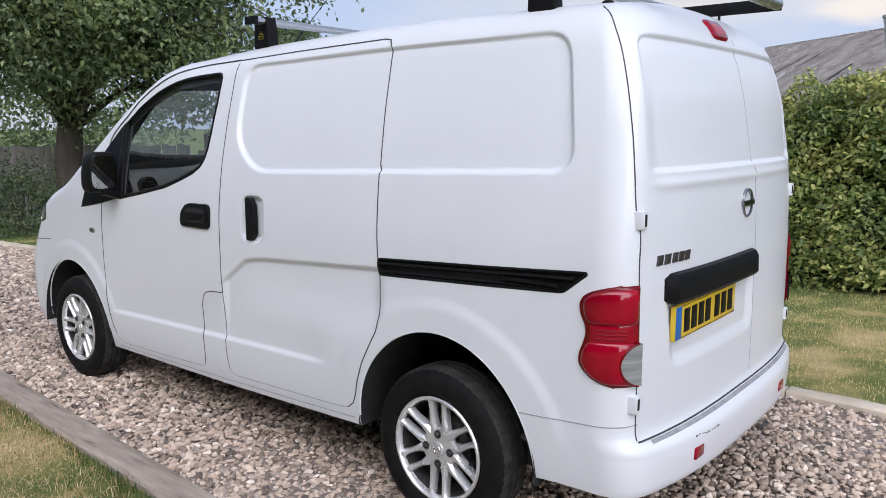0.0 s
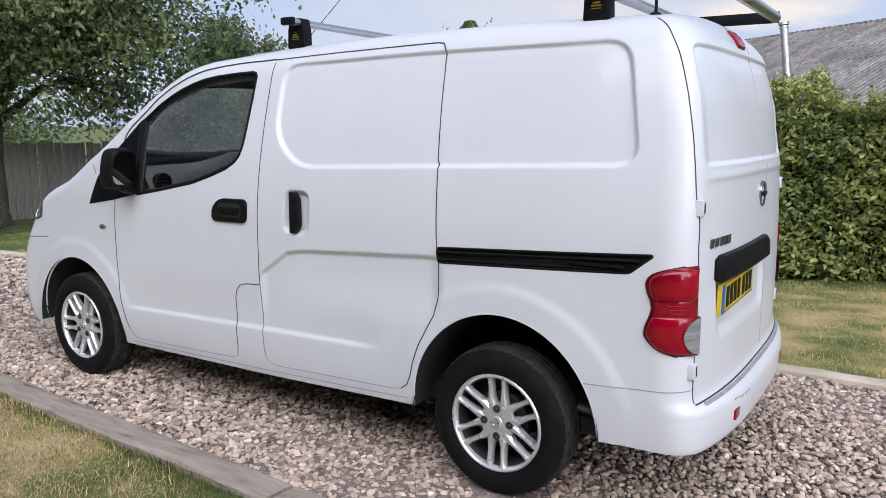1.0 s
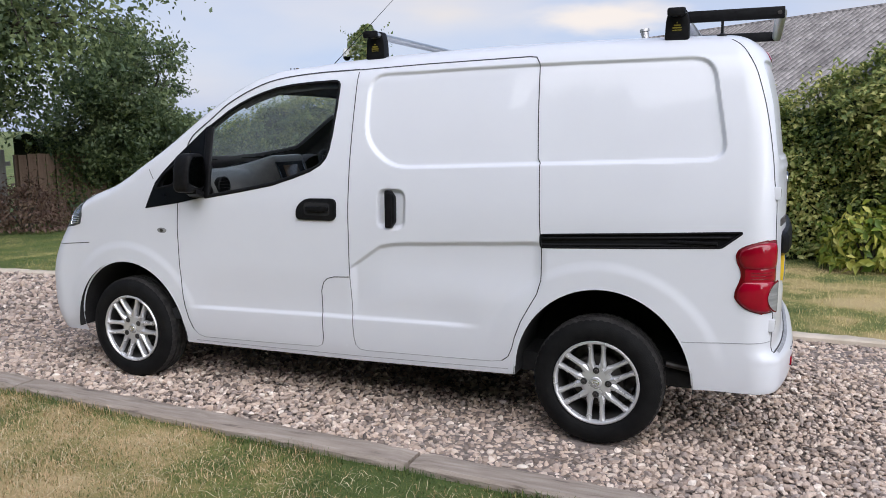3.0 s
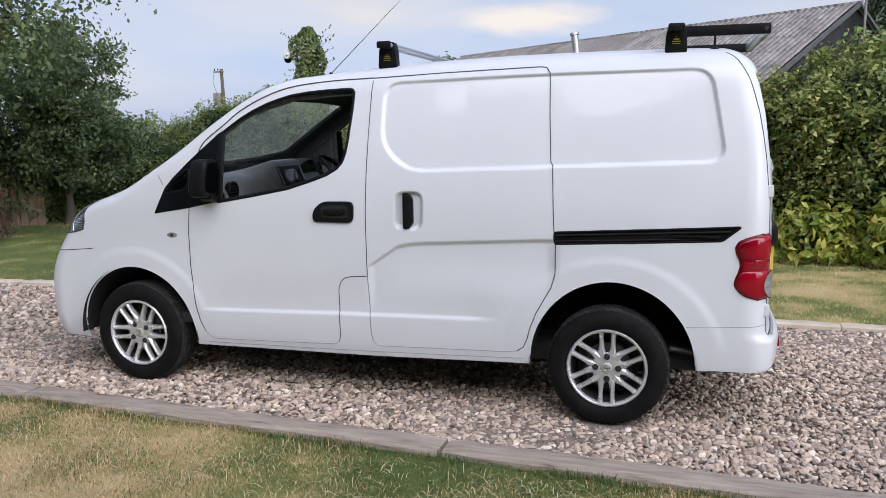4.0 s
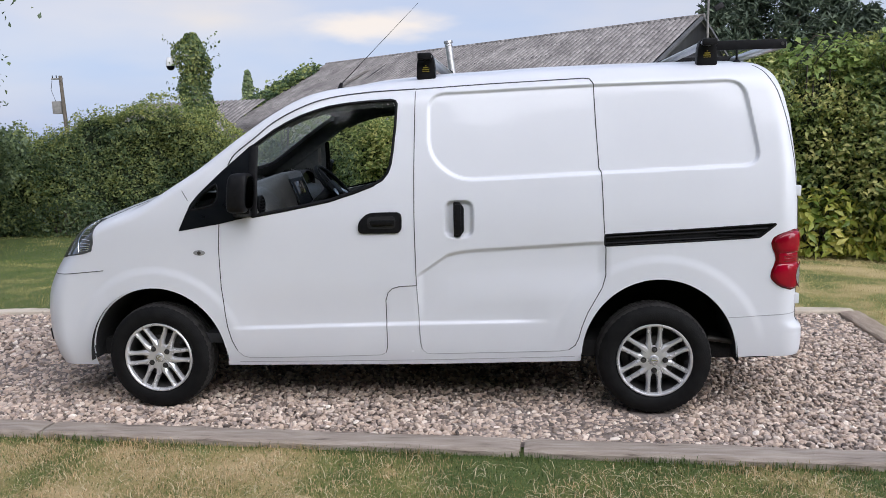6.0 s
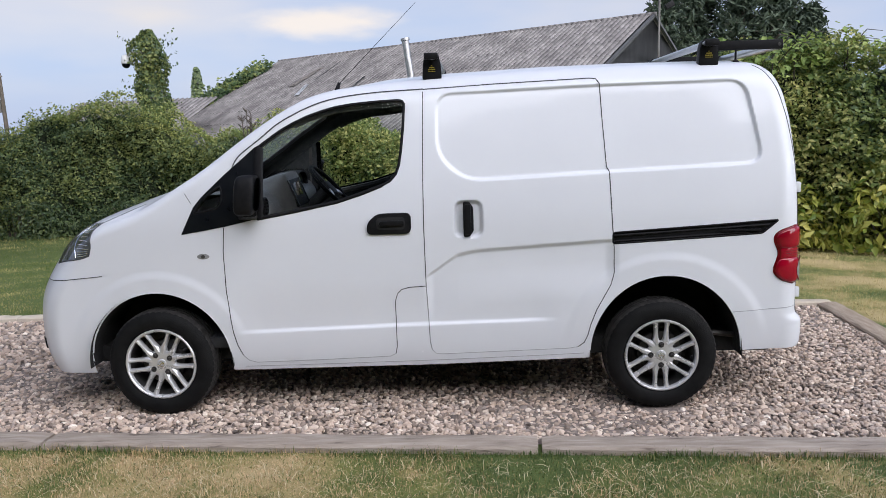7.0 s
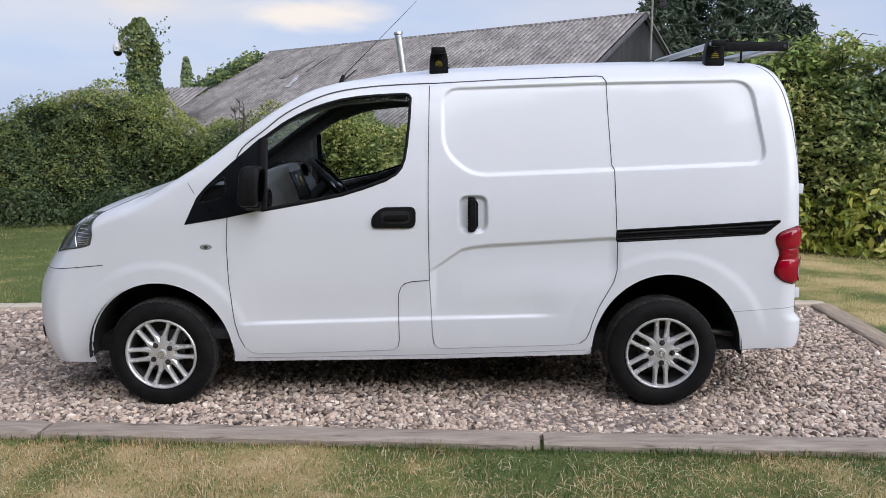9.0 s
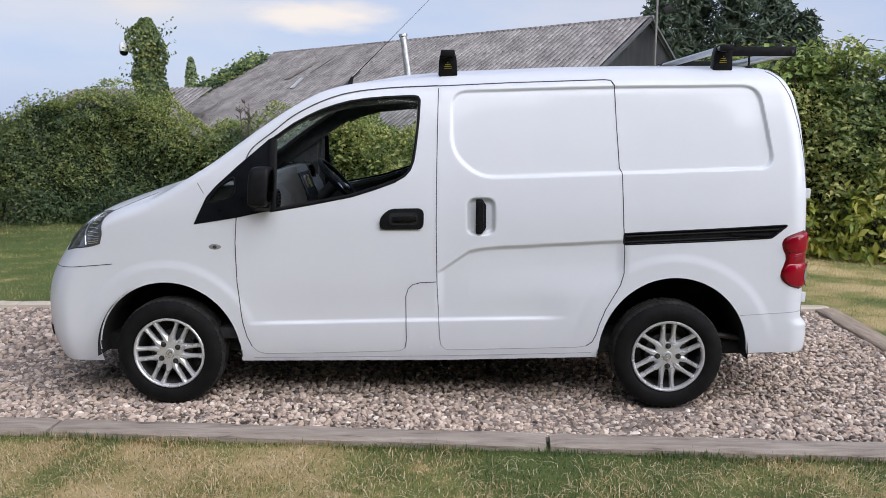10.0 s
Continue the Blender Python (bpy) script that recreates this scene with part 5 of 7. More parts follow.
# scuffs and the ribs of the bumper step
random.seed(5)
for i in range(8):
    y0 = 0.36 + 0.022 * i + random.uniform(-0.004, 0.004)
    s = on_tail(y0, 0.478 + random.uniform(-0.006, 0.006), 0.0008)
    bm = bmesh.new()
    box(bm, (s.x - 0.0010, y0, s.z - 0.002), (s.x + 0.0008, y0 + random.uniform(0.006, 0.016), s.z + random.uniform(0.0, 0.003)))
    part("scuff_mark", bm, GAP, rear_bumper)

# aerial on the roof
bm = bmesh.new()
tube(bm, [(0.90, 0.83, 1.79), (0.925, 0.835, 1.86)], [0.018, 0.010], 12)
tube(bm, [(0.925, 0.835, 1.855), (1.406, 0.953, 2.342)], [0.0026, 0.0011], 8)
part("aerial", bm, BLACK, van, "thin black roof aerial leaning back")


# ---- cabin ----
def lining(name, mask, material, depth):
    f = F_ALL[mask][:, ::-1]
    used, inv = np.unique(f, return_inverse=True)
    ob = new(name, sheet(name, V_ALL[used] - N_ALL[used] * depth, inv.reshape(-1, 4), material, True, -N_ALL[used]))
    return under(ob, van)


solid = ~(region["window_near"] | region["window_far"] | region["quarter_near"] | region["quarter_far"] | region["arch_hole"])
for near in (True, False):
    lining("door_lining", is_flank & (is_near == near) & solid & (cx > 0.1) & (cx < 1.5) & (cz < 1.30), CABIN, 0.045)
    lining("pillar_lining", is_flank & (is_near == near) & solid & (cx > 0.1) & (cx < 1.5) & (cz >= 1.30), LINER, 0.03)
lining("headliner", is_top & ~screen_zone & (cx > 0.12) & (cx < 1.5), LINER, 0.025)
# deep frames round the glass, seen from inside
for sgn, w in ((-1, 0.04), (1, 0.075)):
    o_ = 0.4 * w
    band("frame_lining", on_skin(dense([(0.26 - o_ * 0.6, 1.262 + o_ * 0.8), (0.42 - o_ * 0.6, 1.368 + o_ * 0.8), (0.609 - o_ * 0.5, 1.497 + o_ * 0.9), (0.715 - o_ * 0.4, 1.571 + o_ * 0.9), (0.80 - o_ * 0.3, 1.613 + o_)]), "flank", sgn)[0], w, LINER, van, lift=-0.037)
    band("frame_lining", on_skin(dense([(0.78, 1.605 + o_), (0.864, 1.642 + o_), (1.014, 1.684 + o_), (1.224, 1.708 + o_), (1.44, 1.715 + o_)]), "flank", sgn)[0], w + 0.02, LINER, van, lift=-0.040)
    band("frame_lining", on_skin(dense([(0.562, 1.12), (0.575, 1.30), (0.583, 1.50)]), "flank", sgn)[0], 0.05, LINER, van, lift=-0.034)
    band("window_channel", on_skin(dense([(0.545, 1.13), (0.556, 1.30), (0.566, 1.46)]), "flank", sgn)[0], 0.022, DASH, van, lift=-0.040, proud=-0.006)
    band("door_top_trim", on_skin(dense([(0.60, 1.104), (0.80, 1.138), (1.019, 1.180), (1.15, 1.219), (1.258, 1.257), (1.32, 1.30)]), "flank", sgn)[0], 0.034, DASH, van, lift=-0.046, proud=-0.010)
band("header_lining", on_skin(dense([(0.80, y) for y in np.arange(0.20, 1.48, 0.04)]), "top")[0], 0.15, LINER, van, lift=-0.03)
bm = bmesh.new()
prism(bm, [(0.13, 0.32), (1.545, 0.32), (1.545, 1.2), (1.40, 1.70), (0.9, 1.80), (0.75, 1.80), (0.28, 1.70), (0.13, 1.2)], 1.47, 1.49, 0)
part("bulkhead", bm, CABIN, van, "dark bulkhead behind the seats")
bm = bmesh.new()
box(bm, (0.0, 0.06, 0.40), (1.47, 1.61, 0.46), 0.01)
part("cabin_floor", bm, CABIN, van)
# dashboard: one swept section that swells into a raised middle stack
SIDE_SECTION = [(-0.02, 1.14), (0.07, 1.19), (0.19, 1.226), (0.32, 1.246), (0.43, 1.248), (0.505, 1.238), (0.555, 1.205), (0.585, 1.155), (0.598, 1.09), (0.60, 1.00), (0.575, 0.90), (0.51, 0.80), (0.40, 0.70)]
MID_SECTION = [(-0.02, 1.14), (0.07, 1.19), (0.22, 1.232), (0.38, 1.264), (0.49, 1.298), (0.550, 1.316), (0.588, 1.312), (0.608, 1.272), (0.650, 1.166), (0.678, 1.05), (0.665, 0.93), (0.60, 0.82), (0.45, 0.72)]
ys_ = np.linspace(0.085, 1.59, 90)
V = []
for y in ys_:
    k = smooth01(np.array(y), 0.50, 0.70) * (1 - smooth01(np.array(y), 0.98, 1.06))
    V += [(a[0] * (1 - k) + b[0] * k, y, a[1] * (1 - k) + b[1] * k) for a, b in zip(SIDE_SECTION, MID_SECTION)]
dash = tagged(under(new("dashboard", sheet("dashboard", V, cells(len(ys_), len(SIDE_SECTION), True), DASH, True)), van), "grey plastic dashboard")
bm = bmesh.new()
tube(bm, [(0.599, y, 1.098) for y in np.linspace(0.12, 0.52, 10)], 0.003, 6)
part("glovebox_joint", bm, GAP, dash)
bm = bmesh.new()
box(bm, (0.25, 0.66, 1.222), (0.37, 0.95, 1.262), 0.008, Matrix.Translation((0.31, 0.8, 1.24)) @ Matrix.Rotation(radians(-16), 4, "Y") @ Matrix.Translation((-0.31, -0.8, -1.24)))
part("top_tray", bm, BLACK, dash, "black tray recessed in the dashboard top")
# instrument hood: an arched shell in front of the wheel
rows_ = []
for x, k in ((0.34, 0.55), (0.42, 0.86), (0.50, 1.0), (0.565, 0.98), (0.575, 0.90)):
    rows_.append([(x, 1.205 + 0.185 * math.cos(a), 1.205 + 0.105 * k * math.sin(a) ** 0.7) for a in np.linspace(0, math.pi, 21)])
V = [p for r in rows_ for p in r]
tagged(under(new("instrument_hood", sheet("instrument_hood", V, cells(len(rows_), 21, False), CABIN, True)), dash), "dark arched instrument hood")
bm = bmesh.new()
prism(bm, [(1.205 + 0.16 * math.cos(a), 1.19 + 0.10 * math.sin(a)) for a in np.linspace(0, math.pi, 15)], 0.535, 0.55, 0)
part("instrument_face", bm, GLOSSBLACK, dash)
bm = bmesh.new()
m_r = Matrix.Translation((0.629, 0.80, 1.205)) @ Matrix.Rotation(radians(-22), 4, "Y")
box(bm, (-0.03, -0.135, -0.10), (0.010, 0.135, 0.075), 0.006, m_r)
radio = part("radio", bm, BLACK, dash, "black radio unit with a small screen")
bm = bmesh.new()
box(bm, (0.008, -0.080, -0.035), (0.0125, 0.080, 0.050), 0.002, m_r)
part("radio_screen", bm, SCREEN, radio)
for y_ in (-0.142, 0.142):
    bm = bmesh.new()
    box(bm, (0.002, y_ - 0.003, -0.095), (0.014, y_ + 0.003, 0.075), 0.002, m_r)
    part("radio_trim", bm, DULLCHROME, radio, "silver trim beside the radio")
for k in range(3):
    bm = bmesh.new()
    spun(bm, [(0.0, 0.022), (0.020, 0.020), (0.024, 0.004)], 16, "X", (0.664, 0.72 + 0.08 * k, 1.045))
    part("heater_knob", bm, BLACK, dash)
bm = bmesh.new()
m_v = Matrix.Translation((0.585, 0.17, 1.165))
spun(bm, [(0.052, -0.02), (0.055, 0.012), (0.048, 0.016), (0.043, 0.006), (0.0, 0.004)], 28, "X", m_v.translation)
for k in range(4):
    box(bm, (0.588, 0.17 - 0.042, 1.135 + 0.018 * k), (0.603, 0.17 + 0.042, 1.139 + 0.018 * k))
part("air_vent", bm, BLACK, dash, "round black air vent")
# steering wheel: rim, hub, three spokes, on a column
m_s = Matrix.Translation((0.766, 1.20, 1.19)) @ Matrix.Rotation(radians(48), 4, "Y")
bm = bmesh.new()
ringpts = [m_s @ Vector((0.185 * math.cos(a), 0.185 * math.sin(a), 0.0)) for a in np.linspace(0, 2 * math.pi, 49)]
tube(bm, ringpts, 0.0145, 10, cap=False)
steer = part("steering_wheel", bm, BLACK, van, "black three-spoke steering wheel")
bm = bmesh.new()
box(bm, (-0.055, -0.06, -0.03), (0.06, 0.06, 0.012), 0.02, m_s)
part("steering_hub", bm, CABIN, steer)
for a in (0.0, 2.0, -2.0):
    bm = bmesh.new()
    box(bm, (0.04, -0.017, -0.012), (0.180, 0.017, 0.004), 0.005, m_s @ Matrix.Rotation(a + math.pi, 4, "Z"))
    part("steering_spoke", bm, ALU if a else CABIN, steer)
bm = bmesh.new()
tube(bm, [m_s @ Vector((0, 0, -0.02)), m_s @ Vector((0, 0, -0.26))], 0.04, 12)
part("steering_column", bm, CABIN, steer)


def seat(y):
    s_ = thing("seat", "", "")
    s_.parent = van
    bm = bmesh.new()
    box(bm, (0.90, y - 0.23, 0.62), (1.36, y + 0.23, 0.76), 0.05, seg=3)
    part("seat_cushion", bm, CABIN, s_, "dark cloth seat cushion")
    bm = bmesh.new()
    box(bm, (1.30, y - 0.22, 0.70), (1.43, y + 0.22, 1.22), 0.05, Matrix.Translation((1.3, y, 0.7)) @ Matrix.Rotation(radians(6), 4, "Y") @ Matrix.Translation((-1.3, -y, -0.7)), 3)
    part("seat_back", bm, CABIN, s_)
    return s_


seat(0.43)
seat(1.22)


# ---- roof bars: two feet and an aluminium bar each, arms and a roller behind ----
def roof_bar(x, z_bar, label):
    r = thing("roof_bar", label, "roof bar", "roof bars on the van", at=(x, YC, 1.86))
    base = Matrix.Translation((-x, -YC, -1.86))
    for sgn in (-1, 1):
        y = YC + sgn * 0.585
        zr = float(on_skin([(x, y)], "top")[0][0][2])
        bm = bmesh.new()
        prism(bm, rounded([(x - 0.052, zr - 0.010), (x - 0.048, zr + 0.075), (x - 0.036, z_bar + 0.018), (x + 0.036, z_bar + 0.018), (x + 0.048, zr + 0.075), (x + 0.052, zr - 0.010)], 0.012, 3), y - 0.028, y + 0.028, 1, 0.004)
        bmesh.ops.transform(bm, matrix=base, verts=bm.verts)
        foot = part("bar_foot", bm, BLACK, r, "black plastic foot with a small yellow printed label")
        if sgn < 0:
            bm = bmesh.new()
            for k, (w, h, z) in enumerate(((0.014, 0.006, 0.050), (0.019, 0.005, 0.040), (0.019, 0.003, 0.031))):
                box(bm, (x - w, y - 0.0305, zr + z), (x + w, y - 0.0275, zr + z + h))
            box(bm, (x - 0.003, y - 0.0305, zr + 0.061), (x + 0.003, y - 0.0275, zr + 0.066))
            bmesh.ops.transform(bm, matrix=base, verts=bm.verts)
            part("label_print", bm, STICKER, foot)
    bm = bmesh.new()
    rows2 = []
    for y in (YC - 0.655, YC + 0.655):
        rows2.append([bm.verts.new((x + 0.036 * math.copysign(abs(math.cos(a)) ** 0.8, math.cos(a)), y, z_bar + 0.0155 * math.sin(a))) for a in np.linspace(0, 2 * math.pi, 20, endpoint=False)])
    for j in range(20):
        bm.faces.new((rows2[0][j], rows2[0][(j + 1) % 20], rows2[1][(j + 1) % 20], rows2[1][j]))
    bm.faces.new(rows2[0][::-1])
    bm.faces.new(rows2[1])
    bmesh.ops.recalc_face_normals(bm, faces=bm.faces)
    bmesh.ops.transform(bm, matrix=base, verts=bm.verts)
    bar = part("cross_bar", bm, ALU, r, "silver aluminium aerofoil bar")
    for y in (YC - 0.662, YC + 0.662):
        bm = bmesh.new()
        box(bm, (x - 0.038, y - 0.012, z_bar - 0.018), (x + 0.038, y + 0.012, z_bar + 0.018), 0.009)
        bmesh.ops.transform(bm, matrix=base, verts=bm.verts)
        part("end_cap", bm, BLACK, bar)
    return r


roof_bar(1.53, 1.943, "silver roof bar on black feet across the van roof")
rear_rack = roof_bar(3.00, 1.965, "silver roof bar with black arms and a roller behind")
base = Matrix.Translation((-3.00, -YC, -1.86))
for y in (YC - 0.49, YC + 0.49):
    bm = bmesh.new()
    box(bm, (2.99, y - 0.008, 1.935), (3.43, y + 0.008, 1.985), 0.004)
    bmesh.ops.transform(bm, matrix=base, verts=bm.verts)
    arm = part("roller_arm", bm, BLACK, rear_rack, "flat black steel arm")
    bm = bmesh.new()
    spun(bm, [(0.0, -0.012), (0.008, -0.012), (0.010, -0.006)], 12, "Y", (3.41, y, 1.96))
    bmesh.ops.transform(bm, matrix=base, verts=bm.verts)
    part("arm_bolt", bm, STEEL, arm)
    bm = bmesh.new()
    zr = float(on_skin([(3.18, y)], "top")[0][0][2])
    tube(bm, [(3.18, y, 1.94), (3.18, y, zr)], 0.006, 8)
    spun(bm, [(0.022, zr - 0.004), (0.020, zr + 0.004), (0.006, zr + 0.012)], 16, "Z", (3.18, y, 0))
    bmesh.ops.transform(bm, matrix=base, verts=bm.verts)
    part("support_leg", bm, BLACK, arm)
bm = bmesh.new()
tube(bm, [(3.415, YC - 0.48, 1.958), (3.415, YC + 0.48, 1.958)], 0.024, 18)
bmesh.ops.transform(bm, matrix=base, verts=bm.verts)
part("roller", bm, ALU, rear_rack, "silver roller tube")


# ---- the ground ----
def lie(x, y):
    """Height of the lawn: level round the drive, falling away behind it and towards the trees."""
    x, y = np.asarray(x, float), np.asarray(y, float)
    fall = 0.078 * np.maximum(y - 2.9, 0) * (1 - smooth01(x, 0.5, 5.5))
    fall = fall + 0.055 * np.maximum(-4.0 - x, 0) * (1 - smooth01(y, 3, 8))
    return 0.035 - 0.70 * (1 - np.exp(-np.maximum(fall, 0) / 0.70)) - 0.012 * np.maximum(y - 3.0, 0) * smooth01(x, 0.5, 5.5) * (y < 40)


def near_line(x):
    """The near edging's inner side."""
    return -0.284 - 0.0495 * np.asarray(x, float)


def far_line(x):
    """The far edging's inner side."""
    return 2.27 - 0.55 * smooth01(-np.asarray(x, float), 2.0, 7.0)


gx = np.concatenate([[-900, -300, -100, -50, -30, -20], np.arange(-16, 16.1, 0.5), [20, 30, 50, 100, 300, 900]])
gy = np.concatenate([[-900, -300, -100, -40, -20, -12], np.arange(-8, 18.1, 0.5), [24, 32, 50, 100, 300, 900]])
GX, GY = np.meshgrid(gx, gy, indexing="ij")
GZ = lie(GX, GY) - 0.015
tagged(new("ground", sheet("ground", np.stack([GX, GY, GZ], -1).reshape(-1, 3), cells(len(gx), len(gy), False), TURF)), "dry summer lawn, half green and half straw", "lawn", kind="structure")

bx_ = np.linspace(-9.0, 4.52, 40)
bedv = []
for x in bx_:
    bedv += [(x, float(near_line(x)) - 0.05, 0.028), (x, float(far_line(x)) + 0.03, 0.028)]
tagged(new("drive", sheet("drive", bedv, cells(len(bx_), 2, False), BED)), "loose gravel drive between timber edgings", "drive", kind="structure")


# edging: weathered sleepers on the near side and the end, pale slabs on the far side
def beam(name, a, b, width, low, high, material, parent, seed, side=1):
    """One edging timber from a to b, its width to the given side, worn and slightly bowed."""
    rng = random.Random(seed)
    a, b = Vector((*a, 0)), Vector((*b, 0))
    way = (b - a).normalized()
    out = Vector((way.y, -way.x, 0)) * side
    n = max(4, int((b - a).length / 0.07))
    rows2 = []
    bm = bmesh.new()
    for i in range(n + 1):
        p = a + (b - a) * (i / n)
        j = [rng.uniform(-0.004, 0.004) for _ in range(6)]
        e = 0.006 if i in (0, n) else 0.0
        c = 0.012
        prof = [(0.0, low), (0.0 + j[0] + e, high - c), (c + j[0], high + j[1] - e), (width * 0.5, high + 0.002 + j[2] - e), (width - c + j[3], high + j[4] - e), (width + j[3] - e, high - c), (width, low)]
        rows2.append([bm.verts.new(p + out * w + Vector((0, 0, z))) for w, z in prof])
    for r0, r1 in zip(rows2, rows2[1:]):
        for k in range(6):
            bm.faces.new((r0[k], r1[k], r1[k + 1], r0[k + 1]))
    bm.faces.new(rows2[0])
    bm.faces.new(rows2[-1][::-1])
    bmesh.ops.recalc_face_normals(bm, faces=bm.faces)
    return part(name, bm, material, parent)


near_edge = thing("near_edging", "row of weathered grey timber sleepers edging the gravel", "edging", kind="structure")
cuts = [-8.0, -5.49, -2.98, -0.465, 2.035, 4.46]
for i, (x0, x1) in enumerate(zip(cuts, cuts[1:])):
    beam("sleeper", (x0 + 0.010, float(near_line(x0))), (x1 - 0.010, float(near_line(x1))), 0.155, -0.05, 0.058, KERB, near_edge, i)
end_edge = thing("end_edging", "brown timber sleepers closing the end of the drive", "edging", kind="structure")
for i, (y0, y1) in enumerate(((-0.66, 1.02), (1.035, 2.30))):
    beam("sleeper", (4.40 + 0.045 * y0 + 0.03, y0), (4.40 + 0.045 * y1 + 0.03, y1), 0.17, -0.05, 0.060, ENDWOOD, end_edge, 20 + i)
far_edge = thing("far_edging", "pale concrete edging slabs along the lawn", "edging", kind="structure")
xs_ = list(np.arange(-8.6, 4.5, 0.915)) + [4.66]
for i, (x0, x1) in enumerate(zip(xs_, xs_[1:])):
    beam("edging_slab", (x0 + 0.004, float(far_line(x0))), (x1 - 0.004, float(far_line(x1))), 0.115, -0.05, 0.066, KERBPALE, far_edge, 40 + i, side=-1)


# ---- scattering ----
def ico(level):
    bm = bmesh.new()
    bmesh.ops.create_icosphere(bm, subdivisions=level, radius=1.0)
    v = np.array([x.co[:] for x in bm.verts])
    f = np.array([[y.index for y in x.verts] for x in bm.faces])
    bm.free()
    return v, f


def turns(n, rng):
    """Random rotation matrices."""
    q = rng.normal(size=(n, 4))
    q /= np.linalg.norm(q, axis=1, keepdims=True)
    w, x, y, z = q.T
    return np.stack([np.stack([1 - 2 * (y * y + z * z), 2 * (x * y - z * w), 2 * (x * z + y * w)], -1), np.stack([2 * (x * y + z * w), 1 - 2 * (x * x + z * z), 2 * (y * z - x * w)], -1), np.stack([2 * (x * z - y * w), 2 * (y * z + x * w), 1 - 2 * (x * x + y * y)], -1)], 1)


def stones(x, y, z, size, level, rng):
    """Pebbles: squashed, lumpy, tilted this way and that."""
    base, f = ico(level)
    n = len(x)
    axes = np.stack([rng.uniform(0.85, 1.35, n), rng.uniform(0.7, 1.0, n), rng.uniform(0.42, 0.75, n)], 1) * size[:, None]
    # each stone is cut by a few random planes, so that it has flats and edges
    cut = rng.normal(size=(n, 9, 3))
    cut /= np.linalg.norm(cut, axis=2, keepdims=True)
    depth = rng.uniform(0.62, 0.95, (n, 9))
    along = np.einsum("nkj,mj->nmk", cut, base)
    lump = np.minimum(np.where(along > 0.05, depth[:, None, :] / np.maximum(along, 0.05), 9.0).min(-1), 1.12) + rng.normal(0, 0.03, (n, len(base)))
    v = base[None] * lump[..., None] * axes[:, None, :]
    tilt = turns(n, rng)
    spin = rng.uniform(0, 2 * np.pi, n)
    flat = np.zeros((n, 3, 3))
    flat[:, 0, 0], flat[:, 0, 1], flat[:, 1, 0], flat[:, 1, 1], flat[:, 2, 2] = np.cos(spin), -np.sin(spin), np.sin(spin), np.cos(spin), 1
    lean = rng.normal(0, 0.38, (n, 2))
    lx = np.zeros((n, 3, 3))
    lx[:, 0, 0] = 1
    lx[:, 1, 1] = lx[:, 2, 2] = np.cos(lean[:, 0])
    lx[:, 1, 2], lx[:, 2, 1] = -np.sin(lean[:, 0]), np.sin(lean[:, 0])
    R = np.where((rng.random(n) < 0.22)[:, None, None], tilt, flat @ lx)
    v = np.einsum("nij,nkj->nki", R, v) + np.stack([x, y, z], 1)[:, None, :]
    faces = (f[None] + (np.arange(n) * len(base))[:, None, None]).reshape(-1, 3)
    return v.reshape(-1, 3), faces


rng = np.random.default_rng(3)


def gravel(name, x0, x1, y0, y1, step, lo, hi, level, clear=None):
    gx_, gy_ = np.meshgrid(np.arange(x0, x1, step), np.arange(y0, y1, step), indexing="ij")
    x, y = gx_.ravel() + rng.uniform(-0.5, 0.5, gx_.size) * step, gy_.ravel() + rng.uniform(-0.5, 0.5, gx_.size) * step
    keep = (y > near_line(x) + 0.008) & (y < far_line(x) - 0.005) & (x < 4.42 + 0.045 * y)
    x, y = x[keep], y[keep]
    size = lo + (hi - lo) * rng.random(len(x)) ** 2
    swell = 0.010 * np.sin(x * 2.1 + 1.3 * y) + 0.008 * np.sin(3.7 * y - 0.9 * x + 1)
    z = 0.030 + 0.35 * size + swell * 0.7 + rng.uniform(-0.004, 0.007, len(x))
    # pressed in under the wheels
    for wx in (0.0, 2.725):
        for wy in (0.10, 1.57):
            d = np.hypot((x - wx) / 0.14, (y - wy) / 0.12)
            z -= 0.022 * np.clip(1.4 - d, 0, 1)
    v, f = stones(x, y, z, size, level, rng)
    return v, f


parts_ = [gravel("a", -1.3, 4.6, -0.52, 0.12, 0.0215, 0.0095, 0.0215, 2), gravel("b", -1.3, 4.7, 0.12, 0.9, 0.0225, 0.0100, 0.0225, 1), gravel("b", -1.3, 3.2, 0.9, 2.27, 0.034, 0.015, 0.028, 1), gravel("b", 3.2, 4.7, 0.9, 2.27, 0.0255, 0.0115, 0.024, 1), gravel("c", -8.5, -1.3, -0.2, 2.27, 0.040, 0.017, 0.032, 1)]
off, vs_, fs_ = 0, [], []
for v, f in parts_:
    vs_.append(v)
    fs_.append(f + off)
    off += len(v)
tagged(new("gravel", sheet("gravel", np.concatenate(vs_), np.concatenate(fs_), STONE, False)), "rough pinkish-grey and tan gravel stones", "gravel", kind="stuff")


